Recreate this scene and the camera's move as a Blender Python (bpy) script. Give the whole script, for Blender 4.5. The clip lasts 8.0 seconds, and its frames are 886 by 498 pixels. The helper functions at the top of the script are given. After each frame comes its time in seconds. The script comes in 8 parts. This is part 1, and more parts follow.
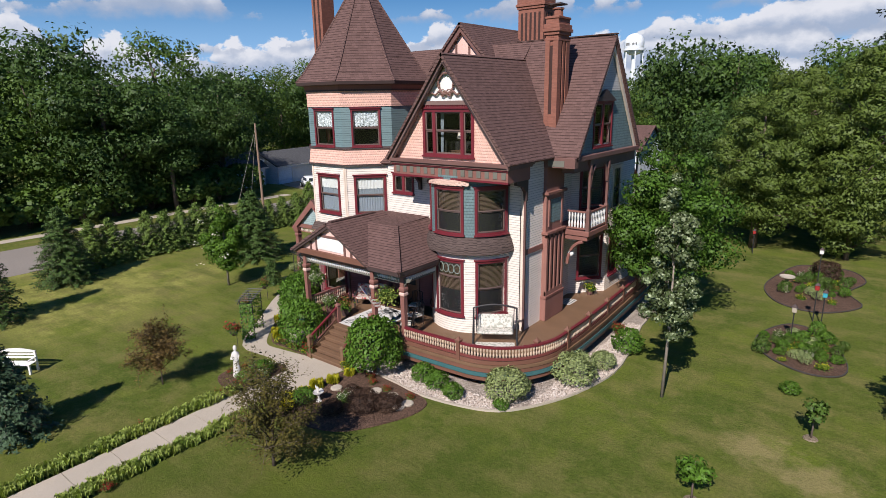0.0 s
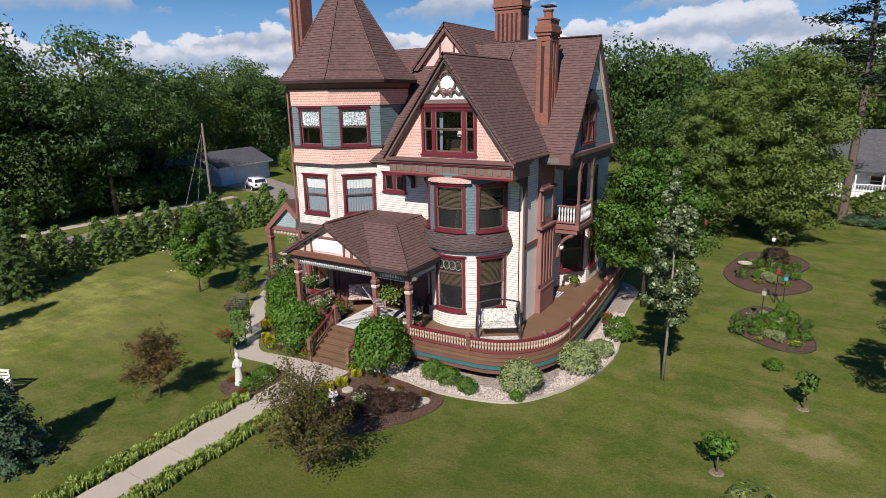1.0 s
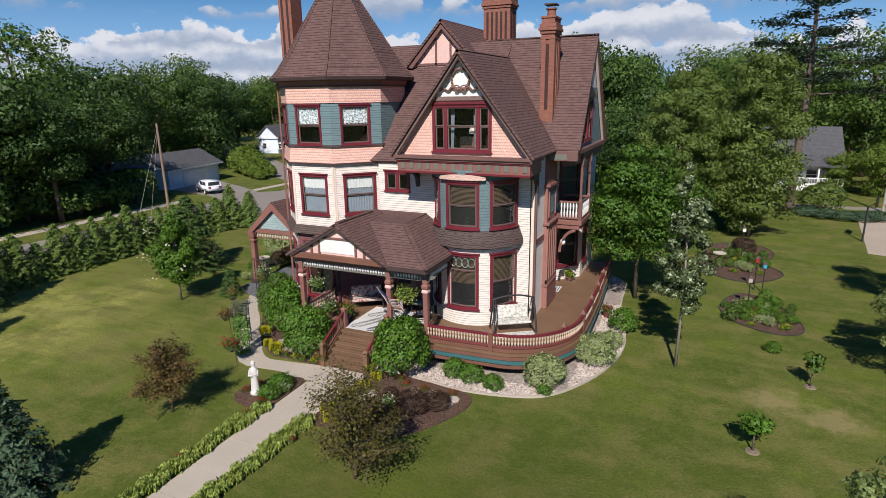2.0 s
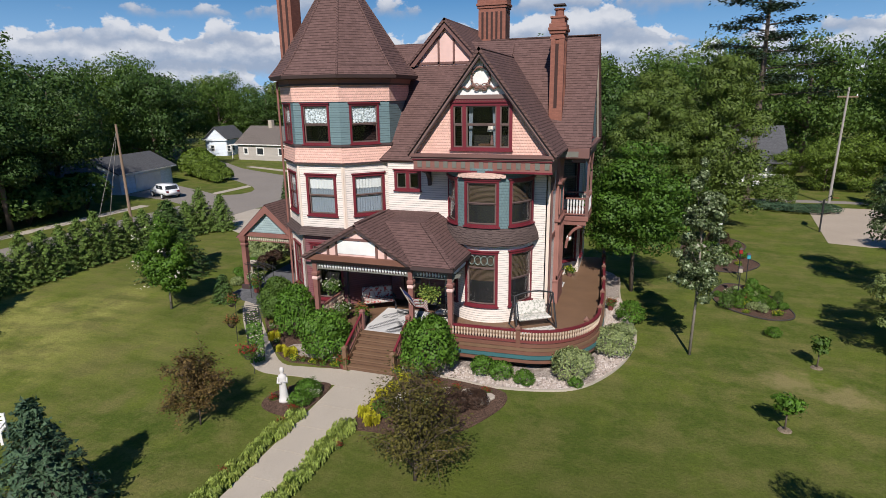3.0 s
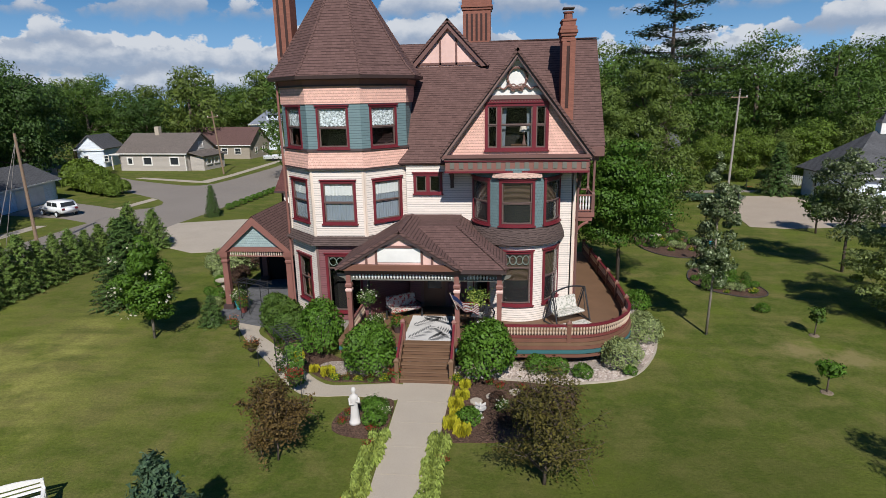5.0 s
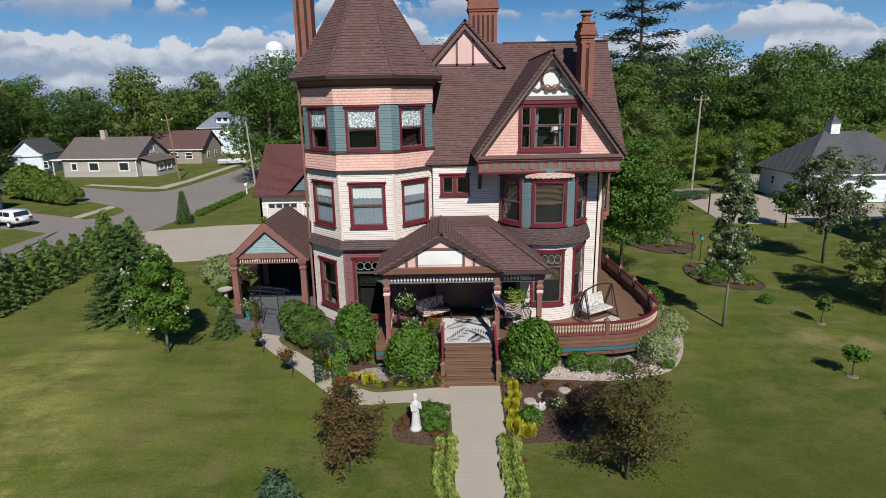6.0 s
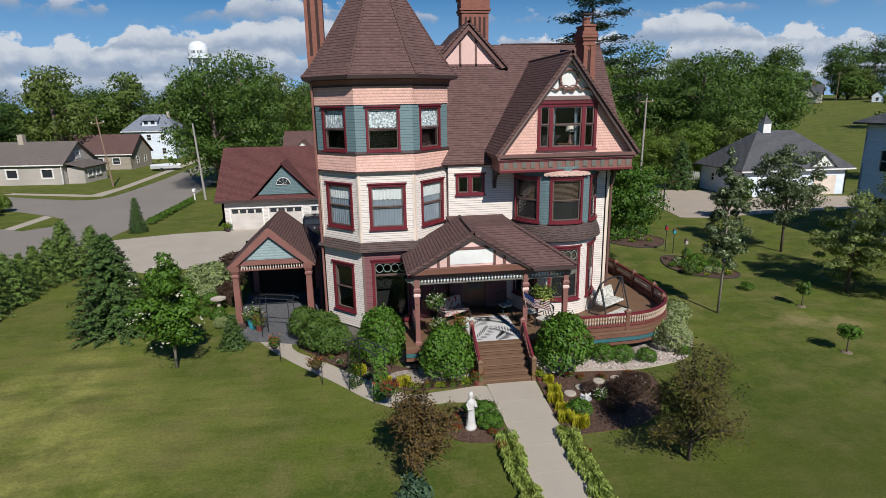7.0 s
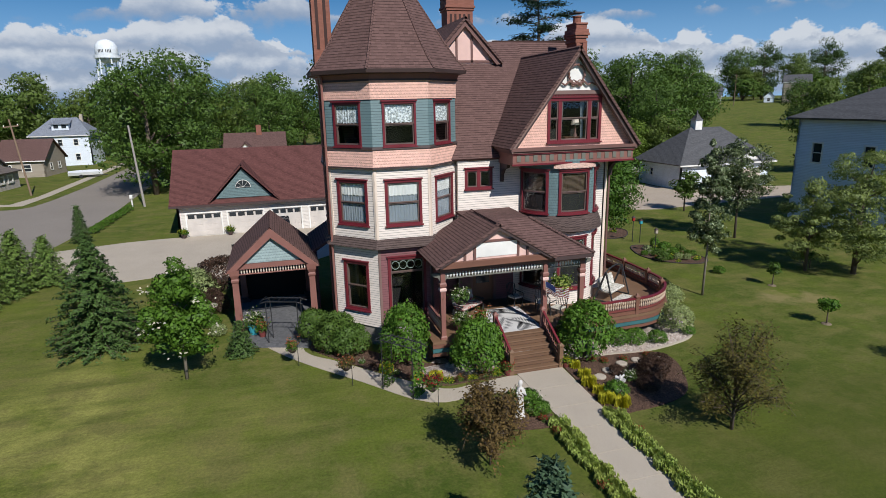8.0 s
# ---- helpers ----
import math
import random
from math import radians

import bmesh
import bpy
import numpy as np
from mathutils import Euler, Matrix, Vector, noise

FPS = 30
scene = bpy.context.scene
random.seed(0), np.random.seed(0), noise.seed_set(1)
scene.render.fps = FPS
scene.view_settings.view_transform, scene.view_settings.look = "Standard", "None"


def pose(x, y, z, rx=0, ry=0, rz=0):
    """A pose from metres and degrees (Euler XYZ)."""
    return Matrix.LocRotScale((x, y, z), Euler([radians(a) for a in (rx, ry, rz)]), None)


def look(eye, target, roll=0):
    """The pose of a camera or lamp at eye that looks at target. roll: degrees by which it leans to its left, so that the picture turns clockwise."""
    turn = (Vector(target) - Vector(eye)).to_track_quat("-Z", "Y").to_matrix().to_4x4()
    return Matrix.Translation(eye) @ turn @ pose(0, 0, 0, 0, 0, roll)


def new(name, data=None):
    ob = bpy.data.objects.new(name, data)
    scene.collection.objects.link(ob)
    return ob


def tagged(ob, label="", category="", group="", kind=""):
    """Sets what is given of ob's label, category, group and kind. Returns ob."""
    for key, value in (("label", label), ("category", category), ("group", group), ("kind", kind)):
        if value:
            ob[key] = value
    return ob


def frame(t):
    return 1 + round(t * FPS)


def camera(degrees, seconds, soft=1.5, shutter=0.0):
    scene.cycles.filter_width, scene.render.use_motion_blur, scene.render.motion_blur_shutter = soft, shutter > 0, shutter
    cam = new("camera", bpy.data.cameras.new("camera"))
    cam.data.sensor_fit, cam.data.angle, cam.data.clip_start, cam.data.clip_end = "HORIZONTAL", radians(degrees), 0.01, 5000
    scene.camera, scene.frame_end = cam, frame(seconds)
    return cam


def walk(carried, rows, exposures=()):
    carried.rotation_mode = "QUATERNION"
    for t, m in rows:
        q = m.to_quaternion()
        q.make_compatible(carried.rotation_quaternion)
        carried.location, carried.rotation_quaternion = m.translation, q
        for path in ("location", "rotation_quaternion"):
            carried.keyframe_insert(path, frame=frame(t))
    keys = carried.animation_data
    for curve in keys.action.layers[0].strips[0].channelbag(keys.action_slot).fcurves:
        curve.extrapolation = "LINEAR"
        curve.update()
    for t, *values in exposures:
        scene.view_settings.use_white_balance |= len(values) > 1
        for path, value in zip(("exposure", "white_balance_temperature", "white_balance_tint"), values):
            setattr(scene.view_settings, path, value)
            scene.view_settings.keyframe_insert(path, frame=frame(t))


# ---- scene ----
# camera and its flight
cam = camera(74.7, 8.0, soft=0.85)
PATH = [
    (0, (-0.185, 0.878, 11.549), (-1.388, 2.394, 11.045), -1.0),
    (0.5, (-1.397, -0.169, 11.591), (-2.505, 1.417, 11.082), -0.9),
    (1, (-2.744, -1.169, 11.586), (-3.743, 0.487, 11.075), -0.9),
    (1.5, (-4.249, -1.942, 11.543), (-5.15, -0.232, 11.031), -0.9),
    (3, (-9.109, -3.927, 11.411), (-9.727, -2.095, 10.9), -0.8),
    (3.5, (-10.775, -4.412, 11.4), (-11.297, -2.55, 10.89), -0.8),
    (4, (-12.525, -4.718, 11.416), (-12.924, -2.825, 10.907), -0.9),
    (4.5, (-14.407, -4.9, 11.392), (-14.678, -2.985, 10.884), -1.0),
    (5, (-16.292, -5.024, 11.396), (-16.491, -3.099, 10.89), -1.1),
    (6.5, (-22.619, -5.038, 11.364), (-22.492, -3.105, 10.866), -1.0),
    (7, (-24.799, -4.779, 11.323), (-24.543, -2.858, 10.827), -1.0),
    (7.5, (-26.938, -4.455, 11.141), (-26.551, -2.556, 10.647), -1.0),
    (8, (-29.082, -3.995, 11.058), (-28.559, -2.128, 10.565), -1.2),
]
walk(cam, [(t, look(eye, target, roll)) for t, eye, target, roll in PATH], exposures=[(0, 0.21, 6580, 14), (4.5, -0.03, 6470, 10), (8, -0.08, 6330, 9)])

# daylight: sky with broken cloud, one sun from the front of the house
SUN_DIR = Vector((0.22, -1.0, 0.89)).normalized()
world = bpy.data.worlds.new("sky")
scene.world = world
world.use_nodes = True
wn, wl = world.node_tree.nodes, world.node_tree.links
wn.clear()
sky = wn.new("ShaderNodeTexSky")
sky.sky_type = "NISHITA"
sky.sun_disc = False
sky.sun_elevation = math.asin(SUN_DIR.z)
sky.sun_rotation = math.atan2(SUN_DIR.x, SUN_DIR.y)
sky.altitude, sky.air_density, sky.dust_density, sky.ozone_density = 100, 1.2, 0.1, 1.5
coord = wn.new("ShaderNodeTexCoord")
sep = wn.new("ShaderNodeSeparateXYZ")
wl.new(coord.outputs["Generated"], sep.inputs[0])
raise_sky = wn.new("ShaderNodeVectorMath"); raise_sky.operation = "ADD"; raise_sky.inputs[1].default_value = (0, 0, 0.10)
unit = wn.new("ShaderNodeVectorMath"); unit.operation = "NORMALIZE"
wl.new(coord.outputs["Generated"], raise_sky.inputs[0]); wl.new(raise_sky.outputs[0], unit.inputs[0]); wl.new(unit.outputs[0], sky.inputs["Vector"])
# fair-weather clouds: rows of flat-based heaps near the horizon, looser ones overhead
def sky_math(op, a, b=0.0, c=0.0, clamp=False):
    nd = wn.new("ShaderNodeMath")
    nd.operation, nd.use_clamp = op, clamp
    for i, value in enumerate((a, b, c)):
        if hasattr(value, "node"):
            wl.new(value, nd.inputs[i])
        else:
            nd.inputs[i].default_value = value
    return nd.outputs[0]


def sky_step(value, lo, hi):
    nd = wn.new("ShaderNodeMapRange")
    nd.interpolation_type = "SMOOTHSTEP"
    wl.new(value, nd.inputs["Value"])
    nd.inputs["From Min"].default_value, nd.inputs["From Max"].default_value = lo, hi
    return nd.outputs[0]


def sky_noise(x, y, z, scale, detail, rough=0.55):
    vec = wn.new("ShaderNodeCombineXYZ")
    for i, value in enumerate((x, y, z)):
        if hasattr(value, "node"):
            wl.new(value, vec.inputs[i])
        else:
            vec.inputs[i].default_value = value
    nd = wn.new("ShaderNodeTexNoise")
    nd.inputs["Scale"].default_value, nd.inputs["Detail"].default_value, nd.inputs["Roughness"].default_value = scale, detail, rough
    wl.new(vec.outputs[0], nd.inputs["Vector"])
    return nd.outputs["Fac"]


def sky_mix(fac, a, b):
    nd = wn.new("ShaderNodeMix")
    nd.data_type = "RGBA"
    for key, value in (("Factor", fac), ("A", a), ("B", b)):
        if hasattr(value, "node"):
            wl.new(value, nd.inputs[key])
        else:
            nd.inputs[key].default_value = (*value, 1)
    return nd.outputs["Result"]


CLOUD_LIT, CLOUD_BASE = (13.6, 14.1, 15.0), (6.3, 7.8, 10.4)
around = sky_math("ARCTAN2", sep.outputs["X"], sep.outputs["Y"])
upward = sky_math("ARCSINE", sep.outputs["Z"])
clear = wn.new("ShaderNodeHueSaturation")
clear.inputs["Saturation"].default_value, clear.inputs["Value"].default_value, clear.inputs["Hue"].default_value = 1.72, 1.34, 0.512
wl.new(sky.outputs[0], clear.inputs["Color"])
low_haze = sky_math("SUBTRACT", 1.0, sky_step(upward, 0.0, 0.24))
tone = sky_mix(sky_math("MULTIPLY", low_haze, 0.85), clear.outputs[0], (5.6, 10.2, 16.6))
# loose clouds overhead
over = sky_noise(sky_math("MULTIPLY", sep.outputs["X"], 1.0), sep.outputs["Y"], sky_math("MULTIPLY", sep.outputs["Z"], 2.0), 3.0, 9, 0.6)
over_fac = sky_math("MULTIPLY", sky_step(over, 0.56, 0.66), sky_step(upward, 0.17, 0.30))
tone = sky_mix(over_fac, tone, (5.6, 6.0, 6.6))
# rows of heaps, the farthest first: base height, depth, spacing, how many stand
for k, (base, depth, spacing, share) in enumerate(((0.008, 0.055, 6.0, 0.28), (0.042, 0.062, 4.2, 0.35), (0.080, 0.058, 3.3, 0.42), (0.132, 0.080, 2.6, 0.53))):
    fine = sky_noise(around, sky_math("MULTIPLY", upward, 1.35), 3.1 * k, 34.0 - 5.0 * k, 7, 0.58)
    rough_edge = sky_math("SUBTRACT", fine, 0.5)
    swell = sky_noise(around, 7.7 * k + 1.3, 0.0, spacing, 3, 0.6)
    top = sky_math("MULTIPLY_ADD", sky_step(swell, share, share + 0.22), 0.95, -0.06)
    h = sky_math("DIVIDE", sky_math("SUBTRACT", upward, base), depth)
    rim = sky_math("SUBTRACT", sky_math("MULTIPLY_ADD", rough_edge, 1.25, top), h)
    body = sky_math("MULTIPLY", sky_step(rim, 0.0, 0.12), sky_step(sky_math("MULTIPLY_ADD", rough_edge, 0.7, h), -0.22, 0.10))
    lit = sky_step(sky_math("MULTIPLY_ADD", rough_edge, 1.5, sky_math("SUBTRACT", h, sky_math("MULTIPLY", rim, 0.35))), -0.12, 0.52)
    tone = sky_mix(sky_math("MULTIPLY", body, 0.94), tone, sky_mix(lit, CLOUD_BASE, CLOUD_LIT))
bg = wn.new("ShaderNodeBackground"); bg.inputs["Strength"].default_value = 0.050
out = wn.new("ShaderNodeOutputWorld")
wl.new(tone, bg.inputs["Color"]); wl.new(bg.outputs[0], out.inputs["Surface"])

sun_data = bpy.data.lights.new("sun", "SUN")
sun_data.energy, sun_data.angle, sun_data.color = 5.0, radians(0.6), (1.0, 0.965, 0.91)
sun = new("sun", sun_data)
sun.matrix_world = look(SUN_DIR * 50, (0, 0, 0))
# ---- building tools ----
def uv_metres(bm):
    """Lay every face out at true size: u along the level, v up the slope."""
    layer = bm.loops.layers.uv.verify()
    up = Vector((0, 0, 1))
    for f in bm.faces:
        n = f.normal
        t = up.cross(n)
        t = t.normalized() if t.length > 0.05 else Vector((1, 0, 0))
        b = n.cross(t)
        for lp in f.loops:
            lp[layer].uv = (lp.vert.co.dot(t), lp.vert.co.dot(b))


def mesh_of(name, bm, material=None, smooth=False):
    bmesh.ops.recalc_face_normals(bm, faces=bm.faces)
    bm.normal_update()
    uv_metres(bm)
    me = bpy.data.meshes.new(name)
    bm.to_mesh(me)
    bm.free()
    if smooth:
        me.shade_smooth()
    if material:
        me.materials.append(material)
    return me


def part(name, bm, material, parent=None, label="", smooth=False, at=None):
    """One mesh object under a thing or under a part."""
    me = bm if isinstance(bm, bpy.types.Mesh) else mesh_of(name, bm, material, smooth)
    if isinstance(bm, bpy.types.Mesh) and material and not me.materials:
        me.materials.append(material)
    ob = new(name, me)
    ob.parent = parent
    if at is not None:
        ob.matrix_basis = at
    return tagged(ob, label)


def thing(name, label, category, group="", at=None, kind=""):
    ob = new(name)
    ob.empty_display_size = 0.2
    if at is not None:
        ob.matrix_basis = at
    return tagged(ob, label, category, group, kind)


def box(bm, x0, x1, y0, y1, z0, z1, bevel=0.0):
    vs = [bm.verts.new(p) for p in ((x0, y0, z0), (x1, y0, z0), (x1, y1, z0), (x0, y1, z0), (x0, y0, z1), (x1, y0, z1), (x1, y1, z1), (x0, y1, z1))]
    fs = [bm.faces.new([vs[i] for i in q]) for q in ((0, 3, 2, 1), (4, 5, 6, 7), (0, 1, 5, 4), (1, 2, 6, 5), (2, 3, 7, 6), (3, 0, 4, 7))]
    if bevel:
        bmesh.ops.bevel(bm, geom=list({e for f in fs for e in f.edges}), offset=bevel, segments=1, affect="EDGES", clamp_overlap=True)
    return vs


def boxes(*rows, bevel=0.0):
    bm = bmesh.new()
    for r in rows:
        box(bm, *r, bevel=bevel)
    return bm


def slab(bm, points, thick, direction=None):
    """A flat plate: the outline, and its copy pushed by thick along direction (or the outline's normal, downwards)."""
    pts = [Vector(p) for p in points]
    if direction is None:
        n = Vector((0, 0, 0))
        for i, p in enumerate(pts):
            n += p.cross(pts[(i + 1) % len(pts)])
        n.normalize()
        if n.z > 0:
            n = -n
        direction = n
    d = Vector(direction).normalized() * thick
    a = [bm.verts.new(p) for p in pts]
    b = [bm.verts.new(p + d) for p in pts]
    k = len(pts)
    bm.faces.new(a)
    bm.faces.new(b[::-1])
    for i in range(k):
        j = (i + 1) % k
        bm.faces.new((a[j], a[i], b[i], b[j]))
    return bm


def bar(bm, p, q, w, h=None, up=(0, 0, 1)):
    """A squared stick from p to q, w wide and h high."""
    p, q = Vector(p), Vector(q)
    h = h or w
    d = (q - p).normalized()
    s = d.cross(Vector(up))
    s = s.normalized() if s.length > 1e-4 else Vector((1, 0, 0))
    u = s.cross(d).normalized()
    ring = [(-1, -1), (1, -1), (1, 1), (-1, 1)]
    a = [bm.verts.new(p + s * (w / 2 * i) + u * (h / 2 * j)) for i, j in ring]
    b = [bm.verts.new(q + s * (w / 2 * i) + u * (h / 2 * j)) for i, j in ring]
    bm.faces.new(a[::-1]); bm.faces.new(b)
    for i in range(4):
        j = (i + 1) % 4
        bm.faces.new((a[i], a[j], b[j], b[i]))
    return bm


def lathe(bm, profile, steps=10, origin=(0, 0, 0), phase=0.0):
    """A turned form from (radius, height) pairs."""
    o = Vector(origin)
    rings = []
    for r, z in profile:
        rings.append([bm.verts.new(o + Vector((r * math.cos(phase + math.tau * i / steps), r * math.sin(phase + math.tau * i / steps), z))) for i in range(steps)])
    for a, b in zip(rings, rings[1:]):
        for i in range(steps):
            j = (i + 1) % steps
            bm.faces.new((a[i], a[j], b[j], b[i]))
    bm.faces.new(rings[0][::-1]); bm.faces.new(rings[-1])
    return bm


def tube(bm, points, radius, steps=6):
    """A round rod along points; radius may be a list."""
    pts = [Vector(p) for p in points]
    rad = radius if isinstance(radius, (list, tuple)) else [radius] * len(pts)
    rings = []
    for i, p in enumerate(pts):
        d = (pts[min(i + 1, len(pts) - 1)] - pts[max(i - 1, 0)]).normalized()
        s = d.cross(Vector((0.13, 0.21, 1)) if abs(d.z) < 0.95 else Vector((1, 0.1, 0))).normalized()
        u = s.cross(d)
        rings.append([bm.verts.new(p + (s * math.cos(math.tau * k / steps) + u * math.sin(math.tau * k / steps)) * rad[i]) for k in range(steps)])
    for a, b in zip(rings, rings[1:]):
        for i in range(steps):
            j = (i + 1) % steps
            bm.faces.new((a[i], a[j], b[j], b[i]))
    bm.faces.new(rings[0][::-1]); bm.faces.new(rings[-1])
    return bm


class Wall:
    """An upright plane from a to b seen from outside with a at the left; u runs along it, v is the height."""

    def __init__(self, a, b):
        self.a, self.b = Vector((*a, 0)), Vector((*b, 0))
        self.length = (self.b - self.a).length
        self.t = (self.b - self.a).normalized()
        self.n = Vector((self.t.y, -self.t.x, 0))
        self.step = 1e9

    def at(self, u, v, out=0.0):
        return self.a + self.t * u + self.n * out + Vector((0, 0, v))

    def block(self, bm, u0, u1, v0, v1, o0, o1):
        k = max(1, math.ceil((u1 - u0) / self.step))
        if k > 1:
            rings = []
            for i in range(k + 1):
                u = u0 + (u1 - u0) * i / k
                rings.append([bm.verts.new(self.at(u, v, o)) for v, o in ((v0, o1), (v1, o1), (v1, o0), (v0, o0))])
            for a, b in zip(rings, rings[1:]):
                for i in range(4):
                    j = (i + 1) % 4
                    bm.faces.new((a[i], b[i], b[j], a[j]))
            bm.faces.new(rings[0]); bm.faces.new(rings[-1][::-1])
            return
        vs = [bm.verts.new(self.at(*p)) for p in ((u0, v0, o1), (u1, v0, o1), (u1, v0, o0), (u0, v0, o0), (u0, v1, o1), (u1, v1, o1), (u1, v1, o0), (u0, v1, o0))]
        for q in ((0, 3, 2, 1), (4, 5, 6, 7), (0, 1, 5, 4), (1, 2, 6, 5), (2, 3, 7, 6), (3, 0, 4, 7)):
            bm.faces.new([vs[i] for i in q])

    def plate(self, bm, outline, o0, o1):
        """A flat outline of (u, v) between the depths o0 and o1."""
        slab(bm, [self.at(u, v, o1) for u, v in outline], abs(o1 - o0), -self.n if o1 > o0 else self.n)

    def panel(self, v0, v1, holes=(), thick=0.2, u0=None, u1=None, out=0.0):
        """A wall of real thickness with openings (u0, u1, v0, v1) right through it."""
        u0, u1 = 0.0 if u0 is None else u0, self.length if u1 is None else u1
        us = sorted({u0, u1, *[h[0] for h in holes], *[h[1] for h in holes]})
        vs = sorted({v0, v1, *[h[2] for h in holes], *[h[3] for h in holes]})
        if self.step < 1e8:
            k = math.ceil((u1 - u0) / self.step)
            extra = [u0 + (u1 - u0) * i / k for i in range(k + 1)]
            us = sorted({*us, *[e for e in extra if all(abs(e - u) > 0.03 for u in us)]})
        us = [u for u in us if u0 <= u <= u1]; vs = [v for v in vs if v0 <= v <= v1]
        bm = bmesh.new()
        grid = {}

        def vert(i, j, o):
            if (i, j, o) not in grid:
                grid[i, j, o] = bm.verts.new(self.at(us[i], vs[j], o))
            return grid[i, j, o]

        def solid(i, j):
            if not (0 <= i < len(us) - 1 and 0 <= j < len(vs) - 1):
                return False
            cu, cv = (us[i] + us[i + 1]) / 2, (vs[j] + vs[j + 1]) / 2
            return not any(h[0] < cu < h[1] and h[2] < cv < h[3] for h in holes)

        for i in range(len(us) - 1):
            for j in range(len(vs) - 1):
                if not solid(i, j):
                    continue
                o, k = out, out - thick
                bm.faces.new((vert(i, j, o), vert(i + 1, j, o), vert(i + 1, j + 1, o), vert(i, j + 1, o)))
                bm.faces.new((vert(i, j, k), vert(i, j + 1, k), vert(i + 1, j + 1, k), vert(i + 1, j, k)))
                for di, dj, p, q in ((-1, 0, (i, j), (i, j + 1)), (1, 0, (i + 1, j), (i + 1, j + 1)), (0, -1, (i, j), (i + 1, j)), (0, 1, (i, j + 1), (i + 1, j + 1))):
                    if not solid(i + di, j + dj):
                        bm.faces.new((vert(*p, o), vert(*q, o), vert(*q, k), vert(*p, k)))
        return bm


class Round(Wall):
    """The same on a drum: centre, radius, and the angles (degrees) at its left and right ends."""

    def __init__(self, centre, radius, a0, a1):
        self.c, self.r, self.a0 = Vector((*centre, 0)), radius, radians(a0)
        self.length = radians(a1 - a0) * radius
        self.step = 0.16

    def at(self, u, v, out=0.0):
        ang = self.a0 + u / self.r
        return self.c + Vector((math.cos(ang), math.sin(ang), 0)) * (self.r + out) + Vector((0, 0, v))

    def u(self, degrees):
        return (radians(degrees) - self.a0) * self.r


def window(parent, wall, u0, u1, v0, v1, trim=0.12, rail=0.5, curtain="", casing=None, mullions=(), label=""):
    """A sash window in an opening of a wall: casing, sill, sashes, panes, and what hangs behind."""
    a, b, c, d = u0 + trim, u1 - trim, v0 + trim * 0.8, v1 - trim
    win = part("window", wall.panel(v0, v1, [(a, b, c, d)], 0.11, u0, u1, 0.05), casing or m_red, parent, label)
    bm = bmesh.new()
    wall.block(bm, u0 - 0.05, u1 + 0.05, v1, v1 + 0.06, -0.02, 0.11)
    part("window_head", bm, casing or m_red, win)
    bm = bmesh.new()
    wall.block(bm, u0 - 0.04, u1 + 0.04, v0 - 0.06, v0, -0.02, 0.12)
    part("window_sill", bm, casing or m_red, win)
    part("jamb_lining", wall.panel(v0 + 0.03, v1 - 0.03, [(a + 0.006, b - 0.006, c + 0.006, d - 0.006)], 0.13, u0 + 0.03, u1 - 0.03, -0.062), m_sash, win)
    cuts = [a, *mullions, b]
    for ua, ub in zip(cuts, cuts[1:]):
        mid = c + (d - c) * rail
        w = 0.055
        g = 0.0 if len(cuts) == 2 else 0.08
        ua, ub = ua + (g if ua != a else 0), ub - (g if ub != b else 0)
        for lo, hi, o in ((c, mid, -0.045), (mid, d, -0.005)):
            if hi - lo < 0.15:
                continue
            part("sash", wall.panel(lo, hi, [(ua + w, ub - w, lo + w, hi - w)], 0.04, ua, ub, o), m_sash, win)
            bm = bmesh.new()
            wall.block(bm, ua + w, ub - w, lo + w, hi - w, o - 0.025, o - 0.019)
            pane = part("pane", bm, m_glass, win)
            pane.visible_shadow = False
    if len(cuts) > 2:
        for u in mullions:
            bm = bmesh.new()
            wall.block(bm, u - 0.08, u + 0.08, c, d, -0.10, 0.03)
            part("mullion", bm, casing or m_red, win)
    if curtain:
        hang(win, wall, a, b, c, d, curtain)
    return win


